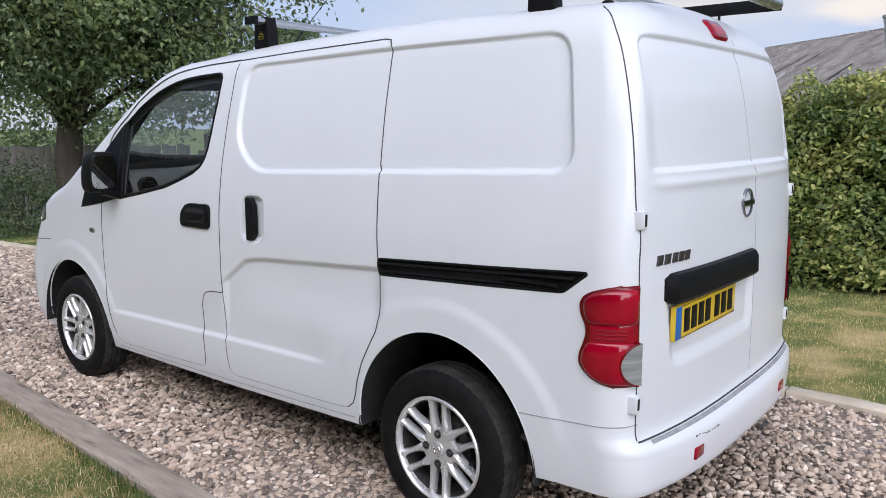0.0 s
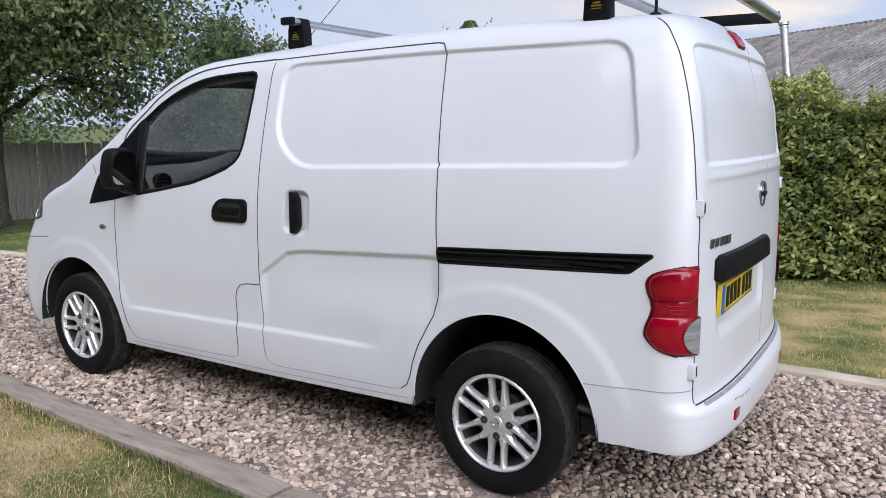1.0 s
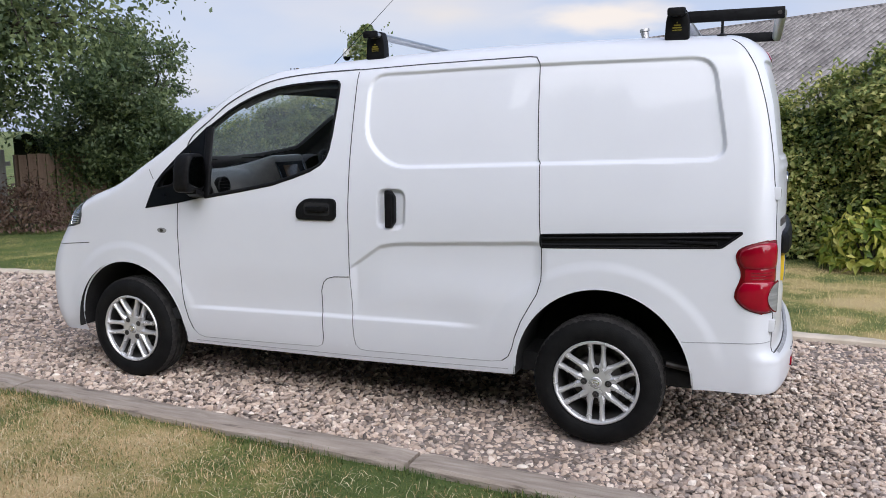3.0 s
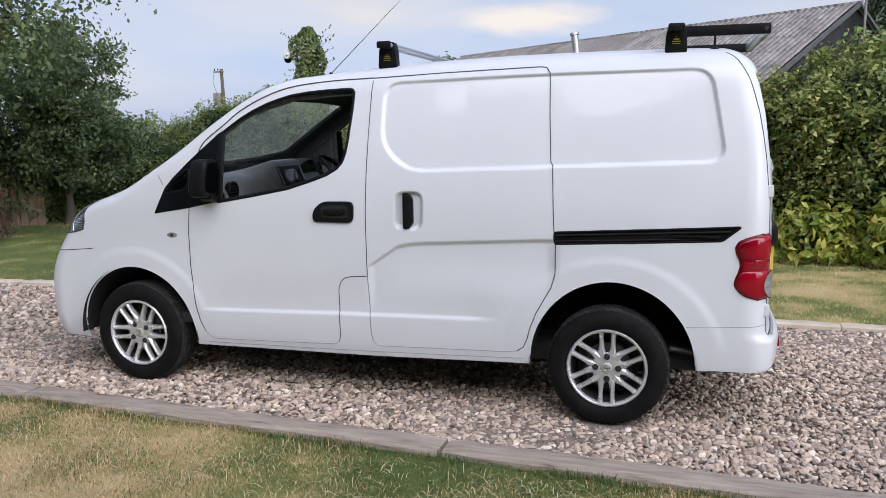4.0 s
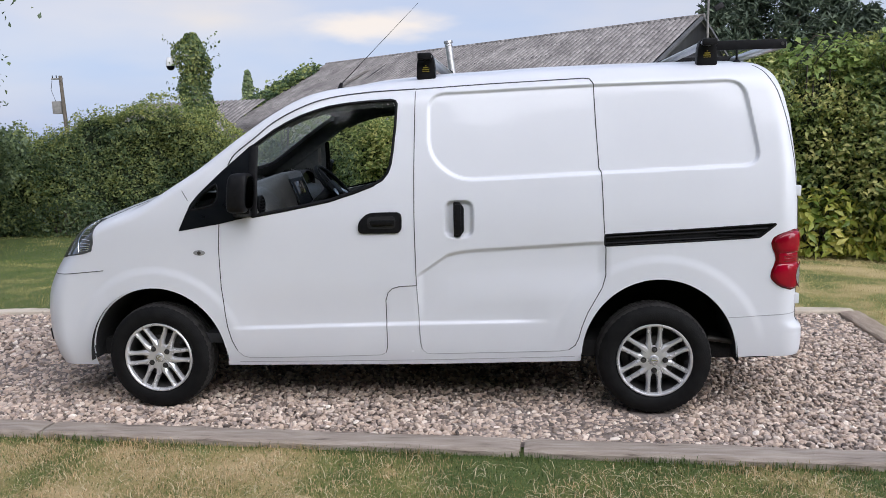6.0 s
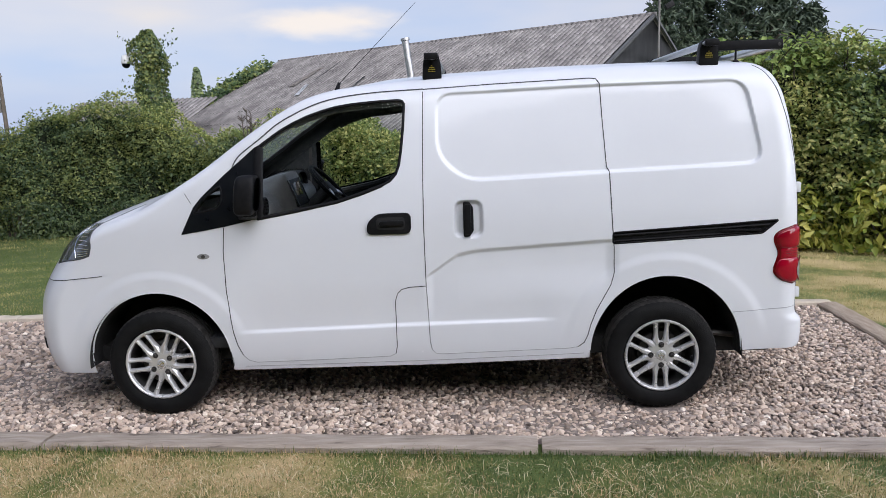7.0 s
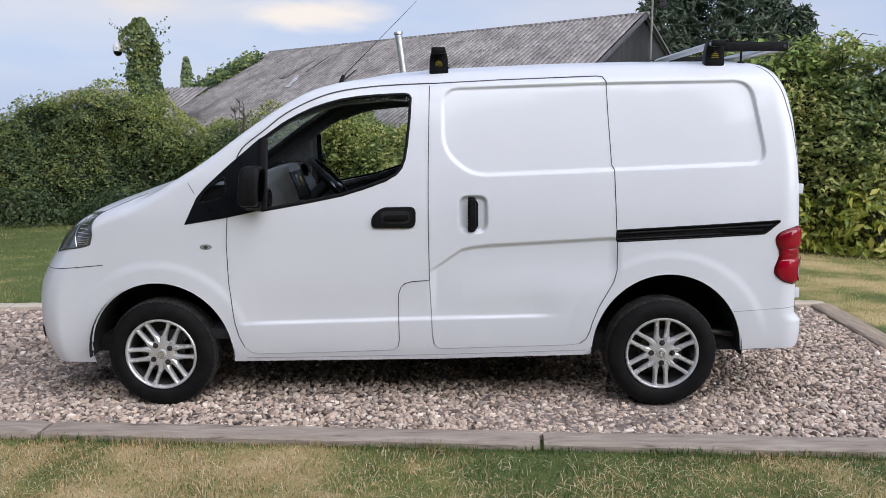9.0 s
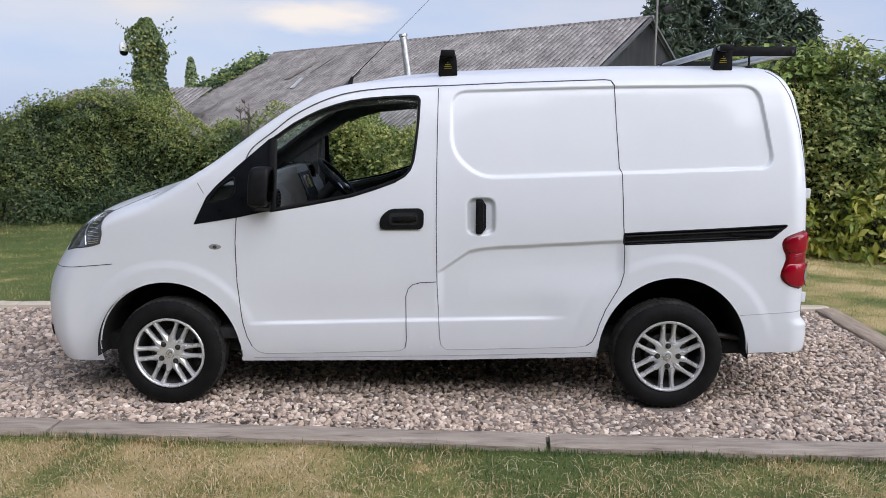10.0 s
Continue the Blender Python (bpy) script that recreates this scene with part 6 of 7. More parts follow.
def blades(x, y, z, height, width, rng, bend=0.6, simple=False):
    """Grass blades: a quad and a tip, leaning and curling; far off a single spike."""
    n = len(x)
    a = rng.uniform(0, 2 * np.pi, n)
    lean = np.abs(rng.normal(0.35, 0.30, n)) * bend / 0.6
    s = np.stack([np.cos(a), np.sin(a), np.zeros(n)], 1)
    d = np.stack([-np.sin(a), np.cos(a), np.zeros(n)], 1)
    o = np.stack([x, y, z], 1)
    up = np.array([0, 0, 1.0])
    m = o + up * (height * 0.6)[:, None] + d * (height * lean * 0.35)[:, None]
    t = o + up * (height * np.clip(1.0 - 0.35 * lean, 0.3, 1))[:, None] + d * (height * lean)[:, None]
    w = width[:, None] * s * 0.5
    if simple:
        return np.stack([o - w, o + w, t], 1).reshape(-1, 3), np.arange(n * 3).reshape(-1, 3)
    v = np.stack([o - w, o + w, m + w * 0.8, m - w * 0.8, t], 1).reshape(-1, 3)
    k = (np.arange(n) * 5)[:, None]
    tri = np.concatenate([k + [[0, 1, 2]], k + [[0, 2, 3]], k + [[3, 2, 4]]])
    return v, tri


def lawn(n, x0, x1, y0, y1, h0, h1, w, keepfn, bend=0.6, simple=False):
    x, y = rng.uniform(x0, x1, n), rng.uniform(y0, y1, n)
    k = keepfn(x, y)
    x, y = x[k], y[k]
    clump = 0.5 + 0.5 * np.sin(7.3 * x + 3 * np.sin(2.2 * y)) * np.sin(6.1 * y + 2 * np.sin(3.1 * x))
    h = (h0 + (h1 - h0) * rng.random(len(x))) * (0.6 + 0.6 * clump)
    return blades(x, y, lie(x, y) - 0.017, h, np.full(len(x), w) * rng.uniform(0.6, 1.3, len(x)), rng, bend, simple)


def joined(name, bits, material, label, category, kind="stuff"):
    off, a, b = 0, [], []
    for v, f in bits:
        a.append(v)
        b.append(f + off)
        off += len(v)
    return tagged(new(name, sheet(name, np.concatenate(a), np.concatenate(b), material, True)), label, category, kind=kind)


joined("lawn_grass", [lawn(120000, -1.9, 5.2, -2.05, -0.30, 0.012, 0.032, 0.0030, lambda x, y: y < near_line(x) - 0.148, 1.5),
                      lawn(26000, -1.9, 5.2, -0.78, -0.33, 0.022, 0.052, 0.0034, lambda x, y: (y < near_line(x) - 0.146) & (y > near_line(x) - 0.146 - 0.10 * (0.6 + 0.4 * np.sin(9 * x) * np.sin(4.3 * x + 1))))],
       GRASS, "short summer grass, green with straw-dry patches", "grass")
joined("straw", [lawn(6800, -1.9, 5.2, -2.05, -0.42, 0.022, 0.048, 0.0028, lambda x, y: y < near_line(x) - 0.24, 3.2)],
       STRAW, "pale dry straw strands curled in the lawn", "straw")
joined("lawn_grass", [lawn(190000, -8.0, 9.0, 2.3, 7.0, 0.012, 0.032, 0.0060, lambda x, y: (y > far_line(x) + 0.118) | (x > 4.72), 0.9, True),
                      lawn(60000, 4.6, 9.0, -1.5, 2.4, 0.012, 0.032, 0.0055, lambda x, y: x > 4.68 + 0.045 * y, 0.9, True),
                      lawn(35000, -12.0, -0.5, 6.0, 12.0, 0.025, 0.05, 0.009, lambda x, y: x < 9, 0.9, True)],
       FARGRASS, "short dry grass across the lawn behind the drive", "grass")


def weed(x, y, n, size, seed):
    """A flat rosette of broad leaves."""
    r = np.random.default_rng(seed)
    w = thing("weed", "small broad-leaved green weed in the lawn", "weed", at=(x, y, float(lie(x, y)) - 0.004))
    bm = bmesh.new()
    for i in range(n):
        a = 2 * math.pi * i / n + r.uniform(-0.3, 0.3)
        ln, wd = size * r.uniform(0.7, 1.15), size * r.uniform(0.22, 0.34)
        rows2 = []
        for k in range(5):
            t = k / 4
            ww = wd * math.sin(math.pi * (0.12 + 0.83 * t)) * 0.5
            p = Vector((math.cos(a), math.sin(a), 0)) * (ln * t) + Vector((0, 0, 0.012 + 0.030 * math.sin(2.4 * t) * size / 0.06))
            s_ = Vector((-math.sin(a), math.cos(a), 0)) * ww
            rows2.append([bm.verts.new(p - s_ + Vector((0, 0, ww * 0.3))), bm.verts.new(p), bm.verts.new(p + s_ + Vector((0, 0, ww * 0.3)))])
        for r0, r1 in zip(rows2, rows2[1:]):
            for k in range(2):
                bm.faces.new((r0[k], r1[k], r1[k + 1], r0[k + 1]))
    part("rosette", bm, IVY, w)


for i, (x, y, n, s_) in enumerate(((-0.22, -1.18, 6, 0.055), (-0.55, -0.80, 5, 0.04), (2.55, -1.22, 5, 0.035), (3.35, -0.95, 5, 0.032), (1.05, -1.36, 5, 0.04))):
    weed(x, y, n, s_, 300 + i)


# ---- hedges, trees and buildings behind ----
def leaf_cloud(c, n, length, width, rng, loose=0.8):
    """One folded leaf at each centre, facing roughly along n."""
    m = len(c)
    nn = n + rng.normal(0, loose, (m, 3))
    nn /= np.linalg.norm(nn, axis=1, keepdims=True) + 1e-9
    t = rng.normal(0, 1, (m, 3)) + np.array([0, 0, -0.5])
    t -= nn * (t * nn).sum(1, keepdims=True)
    t /= np.linalg.norm(t, axis=1, keepdims=True) + 1e-9
    s = np.cross(nn, t)
    size = rng.uniform(0.65, 1.25, m)[:, None]
    L, W = length * size, width * size
    a = c - t * L * 0.5
    tip = c + t * L * 0.5 - nn * L * 0.10
    l, r = c + s * W * 0.5 + nn * W * 0.18 - t * L * 0.08, c - s * W * 0.5 + nn * W * 0.18 - t * L * 0.08
    v = np.stack([a, l, tip, r], 1).reshape(-1, 3)
    k = (np.arange(m) * 4)[:, None]
    return v, np.concatenate([k + [[0, 1, 2]], k + [[0, 2, 3]]])


def sprays(c, out, per, reach, length, width, r):
    """Leafy shoots: from each root a shoot grows outwards, arches over and carries leaves along its length."""
    m = len(c)
    axis = out + r.normal(0, 0.55, (m, 3)) + np.array([0, 0, 0.35])
    axis /= np.linalg.norm(axis, axis=1, keepdims=True)
    ln = reach * r.uniform(0.45, 1.25, m)
    big = r.uniform(0.75, 1.3, m)
    t = (np.arange(per)[None, :] + r.random((m, per))) / per
    p = c[:, None, :] + axis[:, None, :] * (ln[:, None] * t)[..., None] + r.normal(0, 1, (m, per, 3)) * (0.22 * reach * (1.15 - 0.7 * t))[..., None]
    p[..., 2] -= 0.45 * ln[:, None] * t ** 2
    face = axis[:, None, :] * 0.55 + np.array([0, 0, 0.55]) + r.normal(0, 0.25, (m, per, 3))
    v, f = leaf_cloud(p.reshape(-1, 3), face.reshape(-1, 3), 1.0, 1.0 * width / length, r, 0.25)
    mid = p.reshape(-1, 1, 3)
    v = (v.reshape(-1, 4, 3) - mid) * (length * np.repeat(big, per))[:, None, None] + mid
    return v.reshape(-1, 3), f


def lumps(s, h, seed, amp):
    r = np.random.default_rng(seed)
    out = np.zeros(np.shape(s))
    for k in (0.9, 1.7, 3.1, 5.5, 9.0):
        for _ in range(3):
            a = r.uniform(0, 2 * np.pi)
            out = out + np.sin(k * (np.cos(a) * s + np.sin(a) * h) * 2 + r.uniform(0, 6.3)) / k ** 0.8
    return amp * out / 2.6


def hedge(name, label, line, top, depth, count_, length, width, material, seed, amp=0.16, shoot=0.26, crest=None):
    """A clipped but shaggy hedge along a line of (x, y), with its top height along it; leaves over a dark core."""
    r = np.random.default_rng(seed)
    line = np.array(line, float)
    seg = np.linalg.norm(np.diff(line, axis=0), axis=1)
    run = np.concatenate([[0], np.cumsum(seg)])

    def spot(s, back, z):
        x, y = np.interp(s, run, line[:, 0]), np.interp(s, run, line[:, 1])
        e = 0.05
        dx, dy = np.interp(s + e, run, line[:, 0]) - np.interp(s - e, run, line[:, 0]), np.interp(s + e, run, line[:, 1]) - np.interp(s - e, run, line[:, 1])
        ln = np.hypot(dx, dy) + 1e-9
        nx, ny = dy / ln, -dx / ln
        return np.stack([x - nx * back, y - ny * back, z], -1), np.stack([nx, ny, np.zeros(np.shape(nx))], -1)

    tall = lambda s: np.interp(np.interp(s, run, line[:, 0]), *np.array(top).T)
    foot = lambda s: lie(np.interp(s, run, line[:, 0]), np.interp(s, run, line[:, 1])) - 0.02
    h_ = thing(name, label, "hedge", "hedges round the lawn", at=(float(line[0, 0]), float(line[0, 1]), float(foot(0.0))))
    org = np.array(h_.location)
    # core: a near-black sheet, the shade between the leaves put into its colour
    ns = max(20, int(run[-1] / 0.15))
    ss = np.linspace(0, run[-1], ns)
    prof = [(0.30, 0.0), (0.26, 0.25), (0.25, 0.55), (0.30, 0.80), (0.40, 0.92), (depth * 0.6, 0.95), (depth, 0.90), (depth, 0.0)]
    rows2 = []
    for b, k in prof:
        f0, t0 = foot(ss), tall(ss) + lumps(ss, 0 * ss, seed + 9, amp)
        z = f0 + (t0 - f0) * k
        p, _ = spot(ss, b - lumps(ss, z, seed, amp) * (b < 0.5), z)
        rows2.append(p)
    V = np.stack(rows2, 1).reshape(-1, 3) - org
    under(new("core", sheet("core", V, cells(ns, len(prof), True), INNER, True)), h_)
    # leaves: front face, then the top
    bits = []
    per = 12
    n0 = int(count_ * 0.42 / per)
    s = r.uniform(0, run[-1], n0)
    k = r.random(n0) ** 0.9
    f0, t0 = foot(s), tall(s) + lumps(s, 0 * s, seed + 9, amp)
    z = f0 + (t0 - f0) * (0.03 + 0.95 * k)
    c, n = spot(s, 0.10 - 1.15 * lumps(s, z, seed, amp) + 0.40 * smooth01(k, 0.80, 1.0) ** 2 + np.abs(r.normal(0, 0.05, n0)), z)
    bits.append(sprays(c - org, n, per, shoot, length * 1.12, width * 1.12, r))
    n1 = int(count_ * 0.36)
    s = r.uniform(0, run[-1], n1)
    k = r.random(n1)
    f0, t0 = foot(s), tall(s) + lumps(s, 0 * s, seed + 9, amp)
    z = f0 + (t0 - f0) * (0.02 + 0.98 * k)
    back = 0.12 + np.abs(r.normal(0, 0.10, n1)) - lumps(s, z, seed, amp) + 0.35 * smooth01(k, 0.82, 1.0) ** 2 - 0.03
    c, n = spot(s, back, z)
    n[:, 2] += 0.45
    bits.append(leaf_cloud(c - org, n, length, width, r, 0.65))
    low_bits, bits = bits, []
    n2 = int(count_ * 0.22)
    s = r.uniform(0, run[-1], n2)
    b = r.uniform(0.12, depth, n2)
    z = tall(s) + lumps(s, 0 * s, seed + 9, amp) + lumps(s, b * 2, seed + 4, amp * 0.8) - 0.02 + np.abs(r.normal(0, 0.05, n2)) - 0.10 * (b < 0.3)
    c, _ = spot(s, b, z)
    bits.append(leaf_cloud(c - org, np.tile([[0.0, -0.3, 1.0]], (n2, 1)), length, width, r, 0.8))
    # sprigs that break the outline
    ns_ = count_ // 150
    for i in range(ns_):
        s0 = r.uniform(0, run[-1])
        p0, nn0 = spot(np.array([s0]), np.array([r.uniform(0.05, depth * 0.6)]), np.array([tall(s0) + lumps(np.array(s0), np.array(0.0), seed + 9, amp)]))
        d = np.array([r.normal(0, 0.35), r.normal(0, 0.3) - 0.15, 1.0])
        d /= np.linalg.norm(d)
        m = int(r.integers(5, 11))
        c = p0 + d[None] * np.linspace(0.0, r.uniform(0.08, 0.24), m)[:, None] + r.normal(0, 0.02, (m, 3))
        bits.append(leaf_cloud(c - org, np.tile(d[None], (m, 1)), length, width, r, 1.0))
    # crest gives the top its own paler leaves, with sunlight in their colour
    for title, some, look_ in (("foliage", low_bits, material), ("new_growth", bits, crest or material)):
        off, a, b = 0, [], []
        for v, f in some:
            a.append(v)
            b.append(f + off)
            off += len(v)
        tagged(under(new(title, sheet(title, np.concatenate(a), np.concatenate(b), look_, True)), h_), kind="stuff")
    return h_


hedge("hedge", "tall mixed green hedge beside the lawn", [(-0.6, 7.6), (0.8, 6.95), (2.15, 6.5), (3.1, 6.3), (5.4, 5.65), (6.6, 5.2), (8.2, 4.6), (11.0, 3.6)], [(-0.6, 1.45), (1.0, 1.42), (2.2, 1.38), (3.2, 1.66), (4.4, 2.10), (5.2, 2.16), (5.9, 2.20), (6.4, 2.10), (7.5, 2.15), (11.0, 2.2)], 1.3, 98000, 0.062, 0.034, HEDGE, 11, amp=0.26, shoot=0.24)
hedge("hedge", "ivy-covered dark green hedge at the back of the lawn", [(-9.3, 7.6), (-9.0, 9.3), (-8.3, 10.7), (-7.0, 11.4), (-5.0, 11.6), (-2.2, 11.6), (0.6, 11.3)], [(-9.3, 1.5), (-8.6, 1.56), (-8.0, 1.60), (-7.0, 1.70), (-5.6, 1.90), (-4.0, 1.72), (-2.6, 1.52), (0.6, 1.5)], 1.2, 88000, 0.058, 0.034, IVY, 23, amp=0.32, shoot=0.34, crest=CREST)


vine = thing("climbing_vine", "pale green broad-leaved climber sprawling over the hedge top", "climber", at=(5.75, 5.95, 2.25))
r_ = np.random.default_rng(51)
n_ = 46
c_ = np.stack([r_.uniform(-0.75, 0.85, n_), r_.uniform(-0.25, 0.35, n_), r_.uniform(-0.05, 0.12, n_)], 1)
v, f = sprays(c_, np.tile([[0.25, -0.5, 0.35]], (n_, 1)), 16, 0.50, 0.085, 0.060, r_)
tagged(under(new("foliage", sheet("foliage", v, f, VINE, True)), vine), kind="stuff")
bm = bmesh.new()
for i in range(10):
    tube(bm, [(c_[i, 0], c_[i, 1], c_[i, 2] - 0.5), tuple(c_[i]), tuple(c_[i] + np.array([0.12, -0.2, 0.22])), tuple(c_[i] + np.array([0.22, -0.36, 0.18]))], [0.010, 0.008, 0.006, 0.003], 5)
part("stem", bm, BARK, vine)


def shrub(name, label, x, y, rx_, ry_, h, n_leaves, length, width, material, seed, twig=True):
    """A round-topped shrub: a few stems and leaf clumps at their ends."""
    r = np.random.default_rng(seed)
    g = float(lie(x, y)) - 0.02
    b_ = thing(name, label, "shrub", at=(x, y, g))
    bm = bmesh.new()
    tips = []
    for i in range(16):
        a, k = r.uniform(0, 2 * np.pi), r.uniform(0.2, 1.0)
        e = Vector((rx_ * k * math.cos(a) * 0.9, ry_ * k * math.sin(a) * 0.9, h * (0.95 - 0.45 * k * k)))
        tube(bm, [(0.1 * math.cos(a) * rx_, 0.1 * math.sin(a) * ry_, 0), e * 0.5 + Vector((0, 0, 0.08)), e], [0.014, 0.010, 0.004], 5)
        tips.append(e)
    part("branchwork", bm, BARK, b_)
    th, ph = r.uniform(0, 2 * np.pi, n_leaves), np.arccos(r.uniform(-0.15, 1, n_leaves))
    rad = np.clip(r.normal(0.88, 0.14, n_leaves), 0.3, 1.15) * (1 + 0.16 * np.sin(3 * th + seed) * np.sin(4 * ph))
    c = np.stack([rx_ * rad * np.sin(ph) * np.cos(th), ry_ * rad * np.sin(ph) * np.sin(th), 0.06 + (h - 0.06) * np.maximum(rad * np.cos(ph), 0.0) + 0.05 * r.random(n_leaves)], 1)
    n = c / np.array([rx_, ry_, h])
    v, f = leaf_cloud(c, n, length, width, r, 0.6)
    ob = new("foliage", sheet("foliage", v, f, material, True))
    ob.parent = b_
    tagged(ob, kind="stuff")
    return b_


for i, (x, y, rr, hh) in enumerate(((4.55, 5.72, 0.55, 0.62), (5.5, 5.4, 0.62, 0.72), (6.55, 4.95, 0.70, 1.02), (7.6, 4.65, 0.7, 0.9))):
    shrub("laurel_shrub", "low yellow-green variegated laurel at the hedge's foot", x, y, rr, 0.42, hh, 1100, 0.135, 0.062, SPOTTED, 60 + i)
shrub("brown_shrub", "low red-brown shrub beside the fence", -8.2, 6.1, 0.75, 0.6, 0.85, 2600, 0.07, 0.035, BROWNBUSH, 71)
# these bushes wear UNDER, with their shade already in the leaf colour
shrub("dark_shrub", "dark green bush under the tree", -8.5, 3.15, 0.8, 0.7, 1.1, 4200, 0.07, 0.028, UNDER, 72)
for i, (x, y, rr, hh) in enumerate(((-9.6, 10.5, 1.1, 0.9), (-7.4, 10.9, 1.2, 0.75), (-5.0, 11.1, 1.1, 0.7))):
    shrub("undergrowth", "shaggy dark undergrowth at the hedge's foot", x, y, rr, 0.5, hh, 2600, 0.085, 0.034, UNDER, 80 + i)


def tree(name, label, x, y, trunk_r, fork, crown, n_leaves, length, width, material, seed, limbs=26, category="tree", bare=0.25):
    """A tapered trunk with branching limbs, and leaves in clumps along the twigs. crown: (dx, dy, z, rx, ry, rz)."""
    r = np.random.default_rng(seed)
    g = float(lie(x, y)) - 0.05
    t_ = thing(name, label, category, at=(x, y, g))
    dx, dy, cz_, rx_, ry_, rz_ = crown
    centre = np.array([dx, dy, cz_ - g])
    bm = bmesh.new()
    top = Vector((dx * 0.5, dy * 0.5, cz_ - g + rz_ * 0.5))
    tube(bm, [(0, 0, 0), (0.02, 0.01, 0.25), (0.03, 0.0, fork * 0.6), (dx * 0.1, dy * 0.1, fork), top * 0.6 + Vector((0.1, 0, 0)), top], [trunk_r * 1.5, trunk_r * 1.1, trunk_r, trunk_r * 0.85, trunk_r * 0.45, trunk_r * 0.1], 12)
    clumps = []
    for i in range(limbs):
        d = r.normal(size=3)
        d /= np.linalg.norm(d)
        d[2] = d[2] * 0.9
        e = centre + d * np.array([rx_, ry_, rz_]) * r.uniform(0.62, 0.98)
        h0 = r.uniform(fork * 0.8, fork + rz_ * 0.9)
        s0 = np.array([dx * 0.1, dy * 0.1, h0])
        mid = s0 * 0.5 + e * 0.5 + np.array([0, 0, 0.25])
        tube(bm, [Vector(s0), Vector(mid), Vector(e)], [trunk_r * 0.35, trunk_r * 0.2, trunk_r * 0.05], 6)
        for _ in range(6):
            e2 = mid + (e - mid) * r.uniform(0.0, 1.0) + r.normal(0, 0.22, 3) * np.array([rx_, ry_, rz_])
            q = ((e2 - centre) / np.array([rx_, ry_, rz_]))
            ln = np.linalg.norm(q)
            if ln > 1.0:
                e2 = centre + (e2 - centre) / ln
            b0 = mid + (e - mid) * r.uniform(0.0, 0.7)
            tube(bm, [Vector(b0), Vector((b0 + e2) / 2 + np.array([0, 0, 0.08])), Vector(e2)], [trunk_r * 0.10, trunk_r * 0.06, 0.006], 5)
            clumps.append(e2)
        clumps.append(e)
    part("trunk", bm, BARK, t_, "rough grey-brown trunk and limbs")
    clumps = np.array(clumps)
    pick = r.integers(0, len(clumps), n_leaves)
    spread = 0.088 * (rx_ + ry_ + rz_) / 3
    c = clumps[pick] + r.normal(0, 1, (n_leaves, 3)) * np.array([spread, spread, spread * 0.7])
    n = (c - centre) / np.array([rx_, ry_, rz_]) * 0.5 + np.array([0, 0, 0.6])
    v, f = leaf_cloud(c, n, length, width, r, 0.8)
    ob = new("crown", sheet("crown", v, f, material, True))
    ob.parent = t_
    tagged(ob, kind="stuff")
    return t_


tree("tree", "large spreading green tree with a dark trunk beside the lawn", -9.55, 4.4, 0.235, 2.0, (1.25, 0.5, 4.8, 3.55, 3.3, 3.1), 112000, 0.105, 0.060, OAK, 5, limbs=84)
tree("tree", "smaller dark green tree beside the fence", -8.6, 8.9, 0.09, 0.6, (0.0, 0.1, 1.85, 1.5, 1.4, 1.85), 40000, 0.095, 0.054, OAK, 8, limbs=40)


def fence(x0, y0, x1, y1, low, high, material, label, width=0.14):
    """An upright board fence with posts and two rails behind."""
    f_ = thing("fence", label, "fence", at=(x0, y0, low))
    a, b = Vector((x0, y0, 0)), Vector((x1, y1, 0))
    ln = (b - a).length
    ang = math.atan2(y1 - y0, x1 - x0)
    bm = bmesh.new()
    box(bm, (-width * 0.46, -0.011, 0), (width * 0.46, 0.011, high - low), 0.004, seg=1)
    board = bm_mesh("board", bm, material)
    rr = random.Random(9)
    for i in range(int(ln / width)):
        p = (b - a).normalized() * (width * (i + 0.5))
        ob = new("board", board)
        ob.parent = f_
        ob.location = (p.x, p.y, rr.uniform(-0.02, 0.02))
        ob.rotation_euler = (rr.uniform(-0.015, 0.015), rr.uniform(-0.01, 0.01), ang)
    m = Matrix.Rotation(ang, 4, "Z")
    for z in (0.25, (high - low) * 0.8):
        bm = bmesh.new()
        box(bm, (0, 0.015, z), (ln, 0.06, z + 0.08), 0.005, m)
        part("rail", bm, material, f_)
    for i in range(int(ln / 1.8) + 1):
        bm = bmesh.new()
        box(bm, (i * 1.8 - 0.05, 0.06, -0.1), (i * 1.8 + 0.05, 0.16, high - low), 0.008, m)
        part("post", bm, material, f_)
    return f_


fence(-13.6, -2.5, -9.57, 6.98, -0.45, 1.14, TIMBER, "weathered grey upright board fence behind the tree")
fence(-9.52, 7.1, -8.85, 8.6, -0.5, 1.02, BROWNTIMBER, "brown board fence panel beside the hedge", 0.16)


